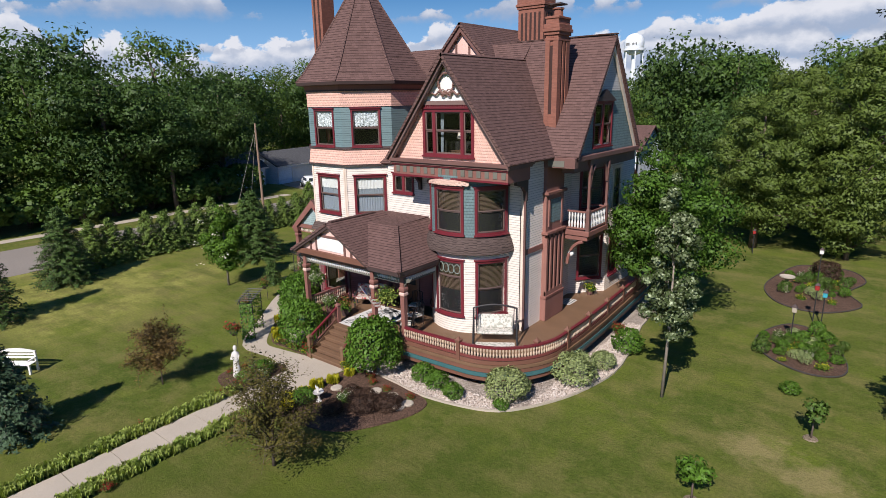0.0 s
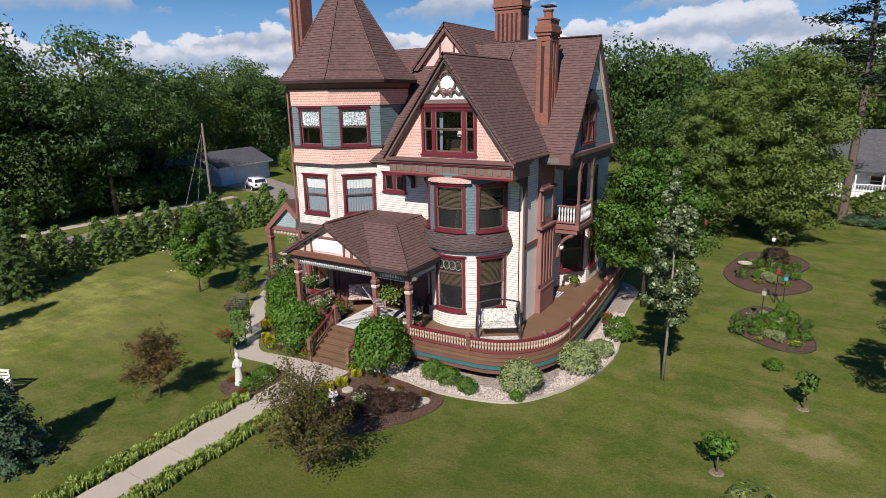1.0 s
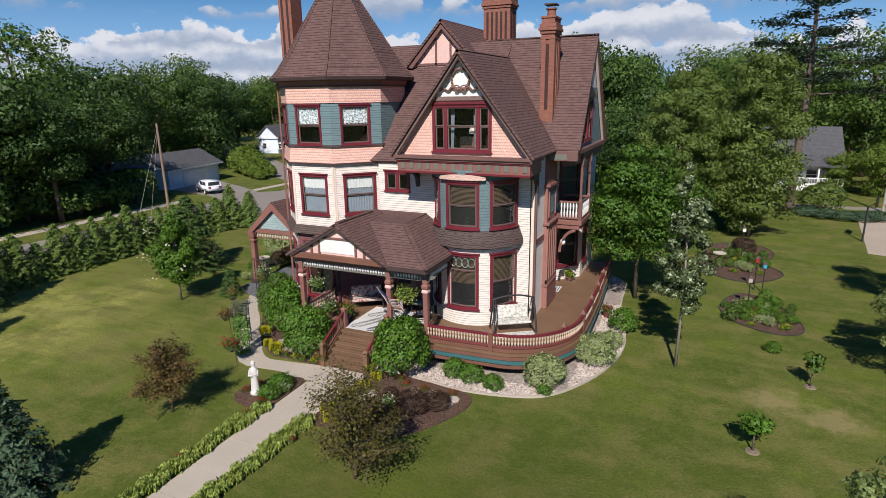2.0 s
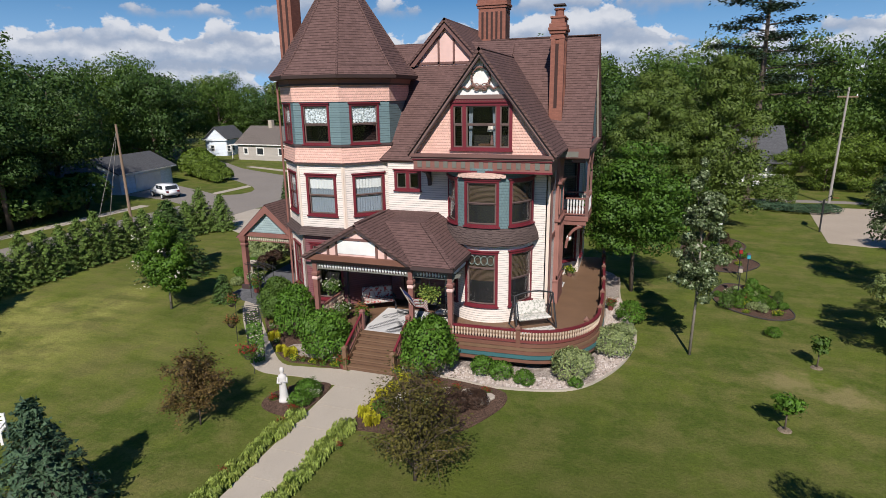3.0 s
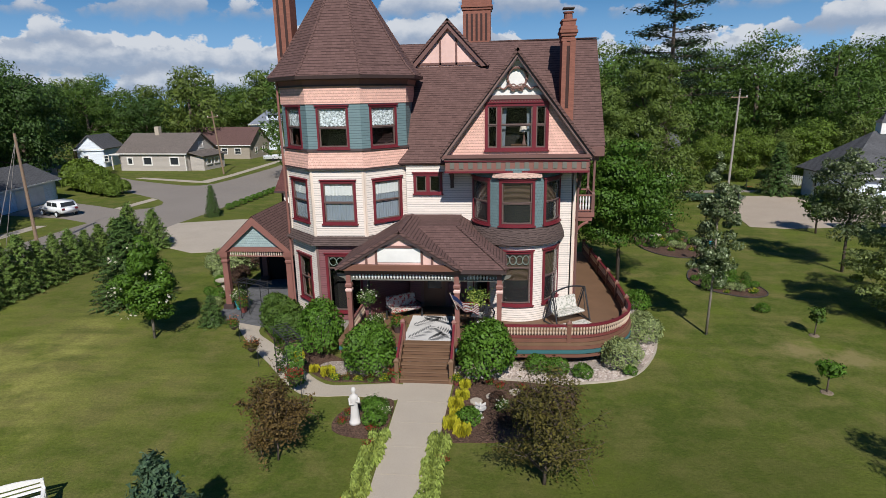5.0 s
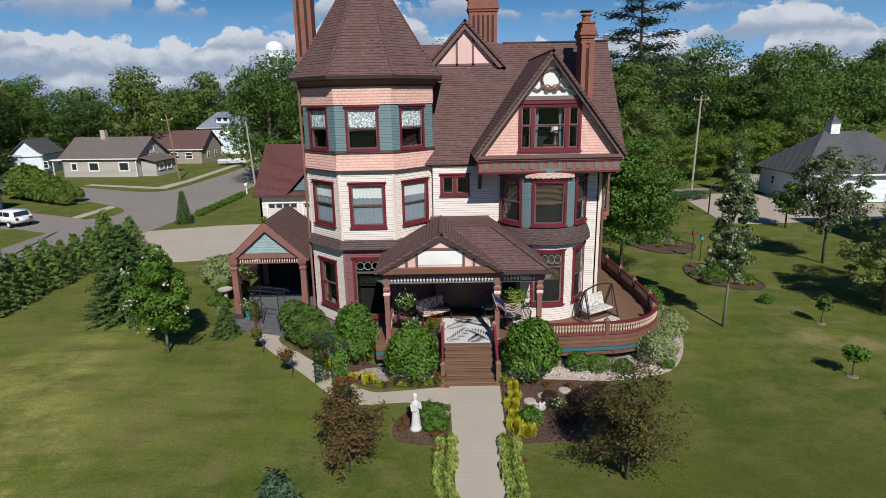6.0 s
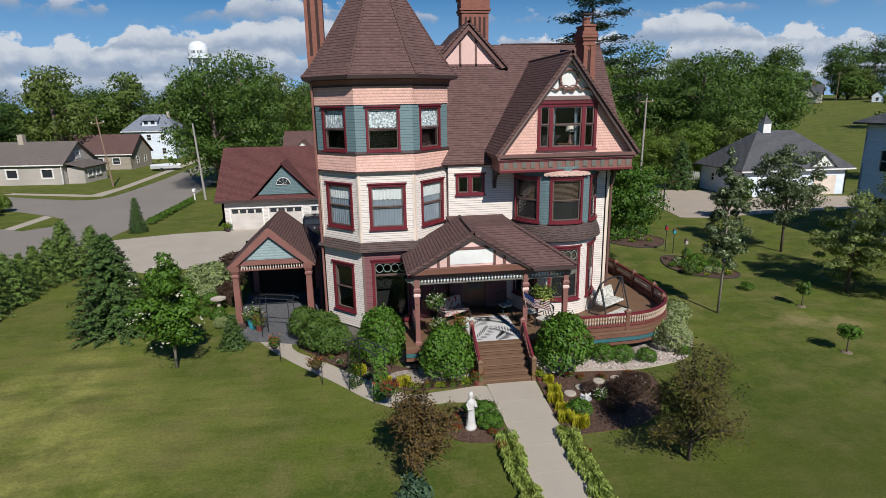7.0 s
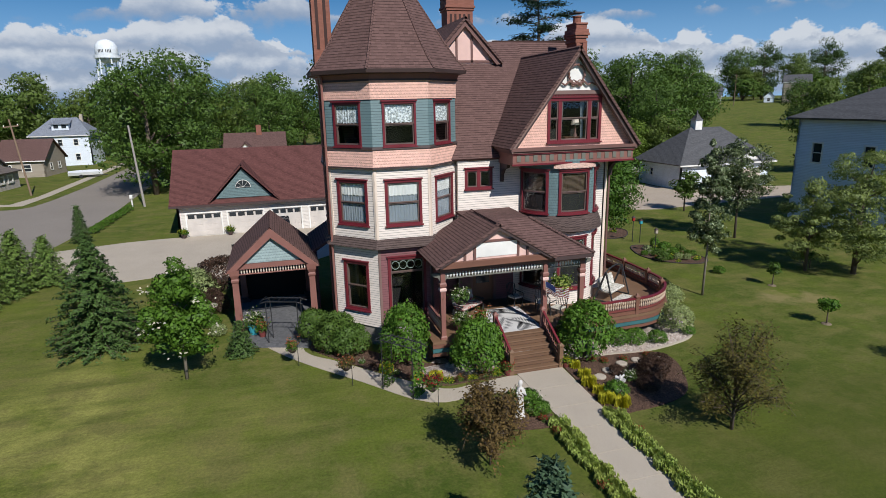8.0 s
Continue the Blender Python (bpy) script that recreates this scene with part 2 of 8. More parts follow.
def hang(win, wall, a, b, c, d, kind):
    """Cloth or a blind behind the panes, gathered in soft folds."""
    if kind == "blind":
        bm = bmesh.new()
        k = int((d - c) * 0.56 / 0.055)
        for i in range(k):
            z = d - 0.055 * i
            wall.block(bm, a, b, z - 0.045, z - 0.012, -0.115, -0.105)
        part("blind", bm, m_blind, win, "slatted wooden blind")
        bm = bmesh.new()
        for i in range(6):
            wall.block(bm, a + (b - a) * i / 6, a + (b - a) * (i + 1) / 6, c, c + (d - c) * 0.46, -0.10, -0.096)
        part("insect_screen", bm, m_screen, win, "dark insect screen")
        return
    low = {"lace": c + (d - c) * 0.52, "half": c + (d - c) * 0.66, "full": c + 0.05, "swag": c + (d - c) * 0.5}[kind]
    bm = bmesh.new()
    k = 28
    top, bot = [], []
    for i in range(k + 1):
        u = a + (b - a) * i / k
        o = -0.09 + 0.007 * math.sin(i * 1.9) + 0.005 * math.sin(i * 4.1)
        drop = 0.05 * abs(math.sin(i * math.pi / 4))
        if kind == "swag":
            drop = 0.35 * (1 - abs(2 * i / k - 1)) ** 1.5
        top.append(bm.verts.new(wall.at(u, d, o)))
        bot.append(bm.verts.new(wall.at(u, low + drop, o * 1.05)))
    for i in range(k):
        bm.faces.new((bot[i], bot[i + 1], top[i + 1], top[i]))
    part("curtain", bm, m_white if kind == "half" else m_lace, win, "white curtain" if kind == "half" else "white lace curtain")
    if kind == "half":
        bm = bmesh.new()
        top = [bm.verts.new(wall.at(a + (b - a) * i / k, low + 0.12, -0.125 - 0.012 * math.sin(i * 2.4))) for i in range(k + 1)]
        bot = [bm.verts.new(wall.at(a + (b - a) * i / k, c, -0.125 - 0.012 * math.sin(i * 2.4))) for i in range(k + 1)]
        for i in range(k):
            bm.faces.new((bot[i], bot[i + 1], top[i + 1], top[i]))
        part("sheer", bm, m_sheer, win, "sheer grey curtain")


def opening(u0, u1, v0, v1, trim=0.12):
    return (u0 + trim, u1 - trim, v0 + trim * 0.8, v1 - trim)


def ribbon(bm, line, z0, z1, inset, thick):
    """A curved board along a plan line, set in by inset."""
    pts = [Vector((*p, 0)) for p in line]
    rows = []
    for i, p in enumerate(pts):
        d = (pts[min(i + 1, len(pts) - 1)] - pts[max(i - 1, 0)]).normalized()
        n = Vector((-d.y, d.x, 0))
        a, b = p + n * inset, p + n * (inset + thick)
        rows.append([bm.verts.new((q.x, q.y, z)) for q, z in ((a, z0), (a, z1), (b, z1), (b, z0))])
    for r, s in zip(rows, rows[1:]):
        for i in range(4):
            j = (i + 1) % 4
            bm.faces.new((r[i], s[i], s[j], r[j]))
    bm.faces.new(rows[0]); bm.faces.new(rows[-1][::-1])
    return bm


def inset_line(line, inset, step):
    """Points at even steps along a plan line set in by inset, with the way they face."""
    pts = [Vector(p) for p in line]
    off = []
    for i, p in enumerate(pts):
        d = (pts[min(i + 1, len(pts) - 1)] - pts[max(i - 1, 0)]).normalized()
        off.append(p + Vector((-d.y, d.x)) * inset)
    res, carry = [], 0.0
    for p, q in zip(off, off[1:]):
        ln = (q - p).length
        s = carry
        while s < ln:
            res.append((p.lerp(q, s / ln), math.atan2(q.y - p.y, q.x - p.x)))
            s += step
        carry = s - ln
    return res
# ---- materials ----
class Nodes:
    """A node material with short calls for its nodes."""

    def __init__(self, name, rough=0.7, metal=0.0, spec=0.35):
        self.mat = bpy.data.materials.new(name)
        self.mat.use_nodes = True
        self.n, self.l = self.mat.node_tree.nodes, self.mat.node_tree.links
        self.p = self.n["Principled BSDF"]
        self.p.inputs["Roughness"].default_value, self.p.inputs["Metallic"].default_value = rough, metal
        self.p.inputs["Specular IOR Level"].default_value = spec

    def node(self, kind, **sockets):
        nd = self.n.new("ShaderNode" + kind)
        for key, value in sockets.items():
            key = key.replace("_", " ")
            if hasattr(value, "node"):
                self.l.new(value, nd.inputs[key])
            else:
                nd.inputs[key].default_value = value
        return nd

    def uv(self):
        return self.node("TexCoord").outputs["UV"]

    def place(self):
        return self.node("NewGeometry").outputs["Position"]

    def noise(self, vector, scale, detail=3, rough=0.55):
        return self.node("TexNoise", Vector=vector, Scale=scale, Detail=detail, Roughness=rough).outputs["Fac"]

    def ramp(self, fac, stops):
        nd = self.node("ValToRGB", Fac=fac)
        els = nd.color_ramp.elements
        while len(els) < len(stops):
            els.new(0.5)
        for el, (pos, col) in zip(els, stops):
            el.position = pos
            el.color = (*col, 1) if isinstance(col, tuple) else (col, col, col, 1)
        return nd.outputs["Color"]

    def mix(self, fac, a, b, blend="MIX"):
        nd = self.n.new("ShaderNodeMix")
        nd.data_type, nd.blend_type = "RGBA", blend
        for key, value in (("Factor", fac), ("A", a), ("B", b)):
            if hasattr(value, "node"):
                self.l.new(value, nd.inputs[key])
            else:
                nd.inputs[key].default_value = value if key == "Factor" else (*value, 1)
        return nd.outputs["Result"]

    def math(self, op, a, b=0.0, c=0.0):
        nd = self.n.new("ShaderNodeMath")
        nd.operation = op
        for i, value in enumerate((a, b, c)):
            if hasattr(value, "node"):
                self.l.new(value, nd.inputs[i])
            else:
                nd.inputs[i].default_value = value
        return nd.outputs[0]

    def split(self, vector):
        return self.node("SeparateXYZ", Vector=vector).outputs

    def bump(self, height, strength=0.4, distance=0.01):
        b = self.node("Bump", Height=height, Strength=strength, Distance=distance)
        self.l.new(b.outputs[0], self.p.inputs["Normal"])

    def colour(self, socket):
        self.l.new(socket, self.p.inputs["Base Color"])
        return self

    def gloss(self, socket):
        self.l.new(socket, self.p.inputs["Roughness"])
        return self


def tint(c, k):
    return tuple(max(0.0, min(1.0, x * k)) for x in c)


def painted(name, c, rough=0.55, wear=0.12, grain=6.0):
    """Painted or stained wood: faint brush grain, dulled patches."""
    m = Nodes(name, rough)
    u = m.uv()
    big = m.noise(m.place(), 0.9, 4)
    fine = m.noise(m.node("Mapping", Vector=u, Scale=(1, 1, 1)).outputs[0], grain * 6, 4)
    base = m.mix(m.ramp(big, [(0.35, 0.0), (0.68, 1.0)]), tint(c, 1 - wear), tint(c, 1 + wear))
    m.colour(m.mix(0.25, base, m.mix(fine, tint(c, 0.72), tint(c, 1.25))))
    m.bump(fine, 0.12, 0.004)
    return m.mat


def clapboard(name, c, pitch=0.115, lap_dark=0.5):
    """Lapped boards: each course leans out to its lower edge, under which a thin dark shadow line is painted."""
    m = Nodes(name, 0.55)
    u = m.uv()
    s = m.split(u)
    course = m.math("FRACT", m.math("DIVIDE", s["Y"], pitch))
    rowid = m.math("FLOOR", m.math("DIVIDE", s["Y"], pitch))
    lap_shade = m.ramp(course, [(0.0, 0.0), (0.09, 0.1), (0.2, 1.0)])
    r = m.node("TexWhiteNoise", Vector=m.node("CombineXYZ", X=rowid, Y=m.math("FLOOR", m.math("MULTIPLY", s["X"], 0.4))).outputs[0]).outputs["Value"]
    big = m.noise(m.place(), 0.7, 4)
    col = m.mix(r, tint(c, 0.94), tint(c, 1.05))
    col = m.mix(m.ramp(big, [(0.3, 0.0), (0.75, 0.3)]), col, tint(c, 0.82))
    m.colour(m.mix(lap_shade, tint(c, lap_dark), col))
    m.bump(m.math("SUBTRACT", 1.0, course), 0.9, 0.02)
    return m.mat


def scales(name, c, row=0.125, wide=0.115, c2=None):
    """Cut wall shingles, courses of rounded butts."""
    m = Nodes(name, 0.62)
    u = m.uv()
    s = m.split(u)
    fy = m.math("DIVIDE", s["Y"], row)
    rowid = m.math("FLOOR", fy)
    v = m.math("FRACT", fy)
    ux = m.math("ADD", m.math("DIVIDE", s["X"], wide), m.math("MULTIPLY", m.math("FLOORED_MODULO", rowid, 2.0), 0.5))
    h = m.math("FRACT", ux)
    d = m.math("ABSOLUTE", m.math("SUBTRACT", h, 0.5))
    edge = m.math("MULTIPLY", m.math("MULTIPLY", d, d), 1.7)
    rim = m.math("SUBTRACT", v, edge)
    line = m.ramp(rim, [(0.0, 0.0), (0.14, 1.0)])
    r = m.node("TexWhiteNoise", Vector=m.node("CombineXYZ", X=m.math("FLOOR", ux), Y=rowid).outputs[0]).outputs["Value"]
    col = m.mix(r, tint(c, 0.86), tint(c2 or c, 1.1))
    col = m.mix(m.ramp(m.noise(m.place(), 1.1, 4), [(0.3, 0.0), (0.8, 0.4)]), col, tint(c, 0.8))
    m.colour(m.mix(line, tint(c, 0.64), col))
    m.bump(m.math("SUBTRACT", line, m.math("MULTIPLY", v, 0.8)), 0.8, 0.015)
    return m.mat


def roofing(name, c, row=0.15, wide=0.21):
    """Asphalt shingles: staggered tabs of uneven tone, mineral grit, faint streaks down the slope."""
    m = Nodes(name, 0.92, spec=0.15)
    u = m.uv()
    s = m.split(u)
    fy = m.math("DIVIDE", s["Y"], row)
    rowid = m.math("FLOOR", fy)
    v = m.math("FRACT", fy)
    shift = m.node("TexWhiteNoise", Vector=m.node("CombineXYZ", X=rowid, Y=3.0).outputs[0]).outputs["Value"]
    ux = m.math("ADD", m.math("DIVIDE", s["X"], wide), m.math("MULTIPLY", shift, 7.0))
    h = m.math("FRACT", ux)
    r = m.node("TexWhiteNoise", Vector=m.node("CombineXYZ", X=m.math("FLOOR", ux), Y=rowid).outputs[0]).outputs["Value"]
    r2 = m.node("TexWhiteNoise", Vector=m.node("CombineXYZ", X=m.math("FLOOR", ux), Y=rowid, Z=5.0).outputs[0]).outputs["Value"]
    gapx = m.ramp(m.math("ABSOLUTE", m.math("SUBTRACT", h, 0.5)), [(0.45, 1.0), (0.5, 0.62)])
    # broken shadow line of the thick butts under each course, painted into the colour
    butt_shade = m.ramp(m.math("SUBTRACT", v, m.math("MULTIPLY", r2, 0.2)), [(0.02, 0.0), (0.2, 1.0)])
    line = m.math("MULTIPLY", butt_shade, gapx)
    col = m.mix(r, tint(c, 0.8), tint(c, 1.22))
    big = m.noise(m.node("Mapping", Vector=u, Scale=(1.0, 0.25, 1)).outputs[0], 0.8, 5)
    col = m.mix(m.ramp(big, [(0.35, 0.0), (0.75, 0.4)]), col, tint(c, 1.3))
    grit = m.noise(u, 60, 3)
    col = m.mix(0.3, col, m.mix(grit, tint(c, 0.5), tint(c, 1.6)))
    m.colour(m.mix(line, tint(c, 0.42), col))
    m.bump(m.math("ADD", m.math("MULTIPLY", m.math("SUBTRACT", 1.0, v), 0.7), m.math("MULTIPLY", line, 0.6)), 0.9, 0.014)
    return m.mat


def brickwork(name, c, mortar=(0.22, 0.10, 0.075)):
    m = Nodes(name, 0.85, spec=0.2)
    b = m.node("TexBrick", Vector=m.uv(), Color1=(*tint(c, 0.85), 1), Color2=(*tint(c, 1.12), 1), Mortar=(*mortar, 1), Scale=1.0, Brick_Width=0.21, Row_Height=0.075, Mortar_Size=0.006)
    m.colour(m.mix(m.ramp(m.noise(m.place(), 1.6, 5), [(0.35, 0.0), (0.7, 0.5)]), b.outputs["Color"], tint(c, 0.72)))
    m.bump(b.outputs["Fac"], -0.3, 0.01)
    return m.mat


def leafy(name, c, spread=0.35, warm=(0.0, 0.0, 0.0), through_light=0.25, bias=1.0):
    """Foliage: every leaf a little different, some light passing through."""
    m = Nodes(name, 0.55, spec=0.25)
    r = m.node("NewGeometry").outputs["Random Per Island"]
    if bias != 1.0:
        r = m.math("POWER", r, bias)
    o = m.node("ObjectInfo").outputs["Random"]
    dark, light = tint(c, 1 - spread), tint(c, 1 + spread)
    light = tuple(a + b for a, b in zip(light, warm))
    col = m.mix(r, dark, light)
    col = m.mix(m.math("MULTIPLY", o, 0.35), col, m.mix(r, tint(c, 0.55), (c[0] * 1.35, c[1] * 1.05, c[2] * 0.7)))
    m.colour(col)
    tr = m.node("BsdfTranslucent")
    m.l.new(m.mix(1.0, col, (1.2, 1.25, 0.6), "MULTIPLY"), tr.inputs["Color"])
    sh = m.node("MixShader", Fac=through_light)
    m.l.new(m.p.outputs[0], sh.inputs[1]); m.l.new(tr.outputs[0], sh.inputs[2])
    m.l.new(sh.outputs[0], m.n["Material Output"].inputs["Surface"])
    return m.mat


def bark_of(name, c):
    m = Nodes(name, 0.9, spec=0.1)
    p = m.place()
    n = m.noise(m.node("Mapping", Vector=p, Scale=(1, 1, 0.2)).outputs[0], 18, 5)
    m.colour(m.mix(n, tint(c, 0.6), tint(c, 1.4)))
    m.bump(n, 0.8, 0.02)
    return m.mat


def speckled(name, dark, light, scale, rough=0.9, big=0.3, relief=0.02):
    """Loose or mineral surfaces: two scales of speckle."""
    m = Nodes(name, rough, spec=0.2)
    p = m.place()
    v = m.node("TexVoronoi", Vector=p, Scale=scale)
    n = m.noise(p, big, 5)
    col = m.mix(v.outputs["Color"], dark, light)
    m.colour(m.mix(m.ramp(n, [(0.3, 0.0), (0.75, 0.5)]), col, tint(dark, 0.9)))
    m.bump(m.math("SUBTRACT", 1.0, v.outputs["Distance"]), 0.8, relief)
    return m.mat


def glass_of(name, tone=(0.9, 0.93, 0.94)):
    m = Nodes(name, 0.03)
    tr = m.node("BsdfTransparent", Color=(*tone, 1))
    gl = m.node("BsdfGlossy", Color=(0.9, 0.93, 0.95, 1), Roughness=0.02)
    f = m.node("LayerWeight", Blend=0.5)
    sh = m.node("MixShader", Fac=m.math("MULTIPLY_ADD", m.math("POWER", f.outputs["Facing"], 5.0), 0.7, 0.03))
    m.l.new(tr.outputs[0], sh.inputs[1]); m.l.new(gl.outputs[0], sh.inputs[2])
    m.l.new(sh.outputs[0], m.n["Material Output"].inputs["Surface"])
    return m.mat


CREAM, PINK, TEAL = (0.79, 0.70, 0.625), (0.78, 0.465, 0.375), (0.140, 0.210, 0.218)
MAROON, BROWN, ROOFC = (0.155, 0.02, 0.029), (0.165, 0.085, 0.073), (0.128, 0.075, 0.067)
m_cream = clapboard("cream_clapboard", tint(CREAM, 0.95), 0.112, 0.42)
m_maroon_board = clapboard("maroon_clapboard", (0.20, 0.08, 0.085))
m_pink = scales("pink_shingle", PINK)
m_teal = scales("teal_shingle", TEAL, 0.13, 0.11)
m_teal_board = clapboard("teal_clapboard", TEAL)
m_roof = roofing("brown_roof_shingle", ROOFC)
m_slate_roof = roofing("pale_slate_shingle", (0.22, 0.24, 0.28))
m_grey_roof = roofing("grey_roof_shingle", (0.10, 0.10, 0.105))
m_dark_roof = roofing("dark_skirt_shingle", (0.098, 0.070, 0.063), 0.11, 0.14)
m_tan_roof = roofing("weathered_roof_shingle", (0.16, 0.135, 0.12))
m_trim = painted("brown_trim", BROWN)
m_trim_dark = painted("dark_trim", (0.065, 0.042, 0.04))
m_red = painted("maroon_trim", MAROON, 0.45)
m_barge = painted("greyed_brown_trim", (0.20, 0.128, 0.112))
m_rose = painted("rose_trim", (0.235, 0.105, 0.085))
m_white = painted("white_paint", (0.78, 0.76, 0.72))
m_creamwood = painted("cream_paint", (0.72, 0.60, 0.50))
m_brick = brickwork("painted_brick", (0.27, 0.112, 0.08))
m_deck = painted("deck_boards", (0.178, 0.103, 0.060), 0.6)
m_tealpaint = painted("teal_paint", (0.045, 0.13, 0.135))
m_glass = glass_of("window_glass")
m_sash = painted("sash_taupe", (0.15, 0.10, 0.088), 0.45)
# near-black: shade inside rooms and porches put into the colour; also letters
m_dark = painted("shade_and_letter_black", (0.014, 0.012, 0.011), 0.8)
m_screen = painted("insect_screen", (0.016, 0.0145, 0.0145), 0.7)
lace = Nodes("lace", 0.9)
holes = lace.node("TexVoronoi", Vector=lace.place(), Scale=17.0).outputs["Distance"]
sprig = lace.noise(lace.place(), 11, 3)
lace.colour(lace.mix(lace.ramp(sprig, [(0.42, 0.0), (0.58, 1.0)]), (0.52, 0.56, 0.55), (0.88, 0.90, 0.90)))
see = lace.node("BsdfTransparent")
thin_ = lace.node("MixShader", Fac=lace.math("MULTIPLY", lace.ramp(sprig, [(0.40, 1.0), (0.56, 0.12)]), lace.ramp(holes, [(0.15, 0.85), (0.5, 0.25)])))
lace.l.new(lace.p.outputs[0], thin_.inputs[1]); lace.l.new(see.outputs[0], thin_.inputs[2])
lace.l.new(thin_.outputs[0], lace.n["Material Output"].inputs["Surface"])
m_lace = lace.mat
m_blind = painted("blind_wood", (0.13, 0.085, 0.058))
m_stone = brickwork("foundation_stone", (0.30, 0.27, 0.24), (0.2, 0.18, 0.16))
m_concrete = speckled("concrete", (0.40, 0.342, 0.275), (0.52, 0.45, 0.365), 60, 0.9, 0.5, 0.003)
m_asphalt = speckled("asphalt", (0.225, 0.196, 0.170), (0.31, 0.272, 0.238), 90, 0.95, 0.15, 0.004)
m_gravel = speckled("white_gravel", (0.22, 0.175, 0.145), (0.58, 0.50, 0.44), 16, 0.9, 0.8, 0.05)
m_mulch = speckled("mulch", (0.06, 0.034, 0.024), (0.19, 0.115, 0.08), 18, 0.95, 0.8, 0.05)
m_bark = bark_of("bark", (0.13, 0.10, 0.08))
m_leaf = leafy("leaf_green", (0.076, 0.136, 0.024), 0.3, through_light=0.2)
m_leaf_bright = leafy("leaf_bright", (0.086, 0.178, 0.020), 0.4)
m_leaf_dark = leafy("leaf_dark", (0.050, 0.098, 0.022), through_light=0.18)
m_leaf_red = leafy("leaf_maroon", (0.075, 0.036, 0.028), 0.5)
m_leaf_blue = leafy("needle_blue", (0.06, 0.11, 0.06), 0.4, through_light=0.1)
m_leaf_var = leafy("leaf_variegated", (0.26, 0.32, 0.14), 0.5)
m_leaf_yellow = leafy("leaf_yellow", (0.42, 0.40, 0.03), 0.4)

m_roof_red = roofing("red_brown_roof_shingle", (0.12, 0.05, 0.045))
m_drive_tan = speckled("tan_concrete", (0.38, 0.31, 0.24), (0.48, 0.40, 0.32), 60, 0.9, 0.4, 0.003)
m_pavers = speckled("dark_pavers", (0.10, 0.10, 0.105), (0.17, 0.17, 0.175), 7, 0.85, 0.6, 0.01)
m_greysiding = clapboard("grey_siding", (0.47, 0.425, 0.385), 0.15, 0.7)
m_tansiding = clapboard("tan_siding", (0.36, 0.31, 0.25), 0.15, 0.7)
m_bluewhite = clapboard("white_siding", (0.76, 0.82, 0.90), 0.13, 0.7)
m_garage = clapboard("garage_siding", (0.68, 0.63, 0.58), 0.13, 0.7)
m_garage_door = painted("garage_door_paint", (0.58, 0.53, 0.49))
m_paleteal = scales("pale_teal_shingle", (0.33, 0.42, 0.42), 0.14, 0.13)
m_polegrey = bark_of("weathered_pole", (0.34, 0.31, 0.28))
m_polewood = bark_of("pole_wood", (0.24, 0.17, 0.12))
m_steel_white = painted("white_steel", (0.75, 0.78, 0.80), 0.4)
m_iron = painted("dark_iron", (0.03, 0.03, 0.032), 0.45)
m_rubber = painted("rubber", (0.02, 0.02, 0.02), 0.8)
m_carwhite = painted("car_white", (0.72, 0.73, 0.75), 0.2, 0.03)
m_carblack = painted("car_black", (0.02, 0.02, 0.025), 0.15, 0.03)
m_glass_dark = painted("dark_glass", (0.03, 0.035, 0.04), 0.08, 0.05)

m_leaf_far = leafy("leaf_light", (0.108, 0.158, 0.032), 0.24, through_light=0.2)
m_leaf_silver = leafy("leaf_silver", (0.115, 0.165, 0.055), 0.4, (0.34, 0.34, 0.28), bias=4.2)
m_leaf_willow = leafy("leaf_willow", (0.215, 0.275, 0.100), 0.5, through_light=0.4)
m_leaf_spruce = leafy("needle_green", (0.062, 0.112, 0.027), 0.45, through_light=0.08)
m_leaf_pine = leafy("needle_pine", (0.03, 0.055, 0.03), 0.4, through_light=0.08)
m_leaf_thuja = leafy("thuja_green", (0.125, 0.195, 0.042), 0.4, through_light=0.12)
m_leaf_hosta = leafy("leaf_hosta", (0.27, 0.34, 0.08), 0.4)

m_doorwood = painted("door_wood", (0.15, 0.07, 0.04), 0.4)
m_brick_rose = painted("painted_brick_rose", (0.27, 0.125, 0.10), 0.75)
# the shade of deep chimney slots, given as a dark colour
m_slot = painted("slot_shade", (0.05, 0.024, 0.02), 0.8)
m_greyslat = clapboard("grey_slats", (0.42, 0.42, 0.42), 0.08)
m_teal_paint_dull = painted("dull_teal_paint", (0.155, 0.15, 0.125))
m_lead = painted("pale_leading", (0.27, 0.34, 0.30))
m_carving = painted("carving_brown", (0.21, 0.115, 0.095), 0.6)
m_mulch_tan = speckled("tan_mulch", (0.16, 0.12, 0.08), (0.30, 0.24, 0.17), 30, 0.95, 0.8, 0.03)
m_rose_brown = painted("rose_brown_boards", (0.175, 0.080, 0.054))
m_pinkpanel = painted("pink_boards", (0.72, 0.48, 0.42))
m_red_dull = painted("dull_red_rail", (0.17, 0.045, 0.04))
m_deck_dark = painted("riser_boards", (0.150, 0.084, 0.050), 0.7)

m_leaf_bronze = leafy("leaf_bronze", (0.090, 0.084, 0.026), 0.5, (0.02, 0.008, -0.008))
m_leaf_plum = leafy("leaf_plum", (0.118, 0.076, 0.030), 0.5, (0.02, 0.02, 0.0))
m_leaf_lime = leafy("leaf_lime", (0.125, 0.190, 0.028), 0.4)
m_leaf_mid = leafy("leaf_mid_green", (0.066, 0.140, 0.018), 0.45)
m_leaf_purple = leafy("leaf_purple_brown", (0.075, 0.045, 0.032), 0.6)
m_bark_pale = bark_of("bark_pale", (0.26, 0.22, 0.18))

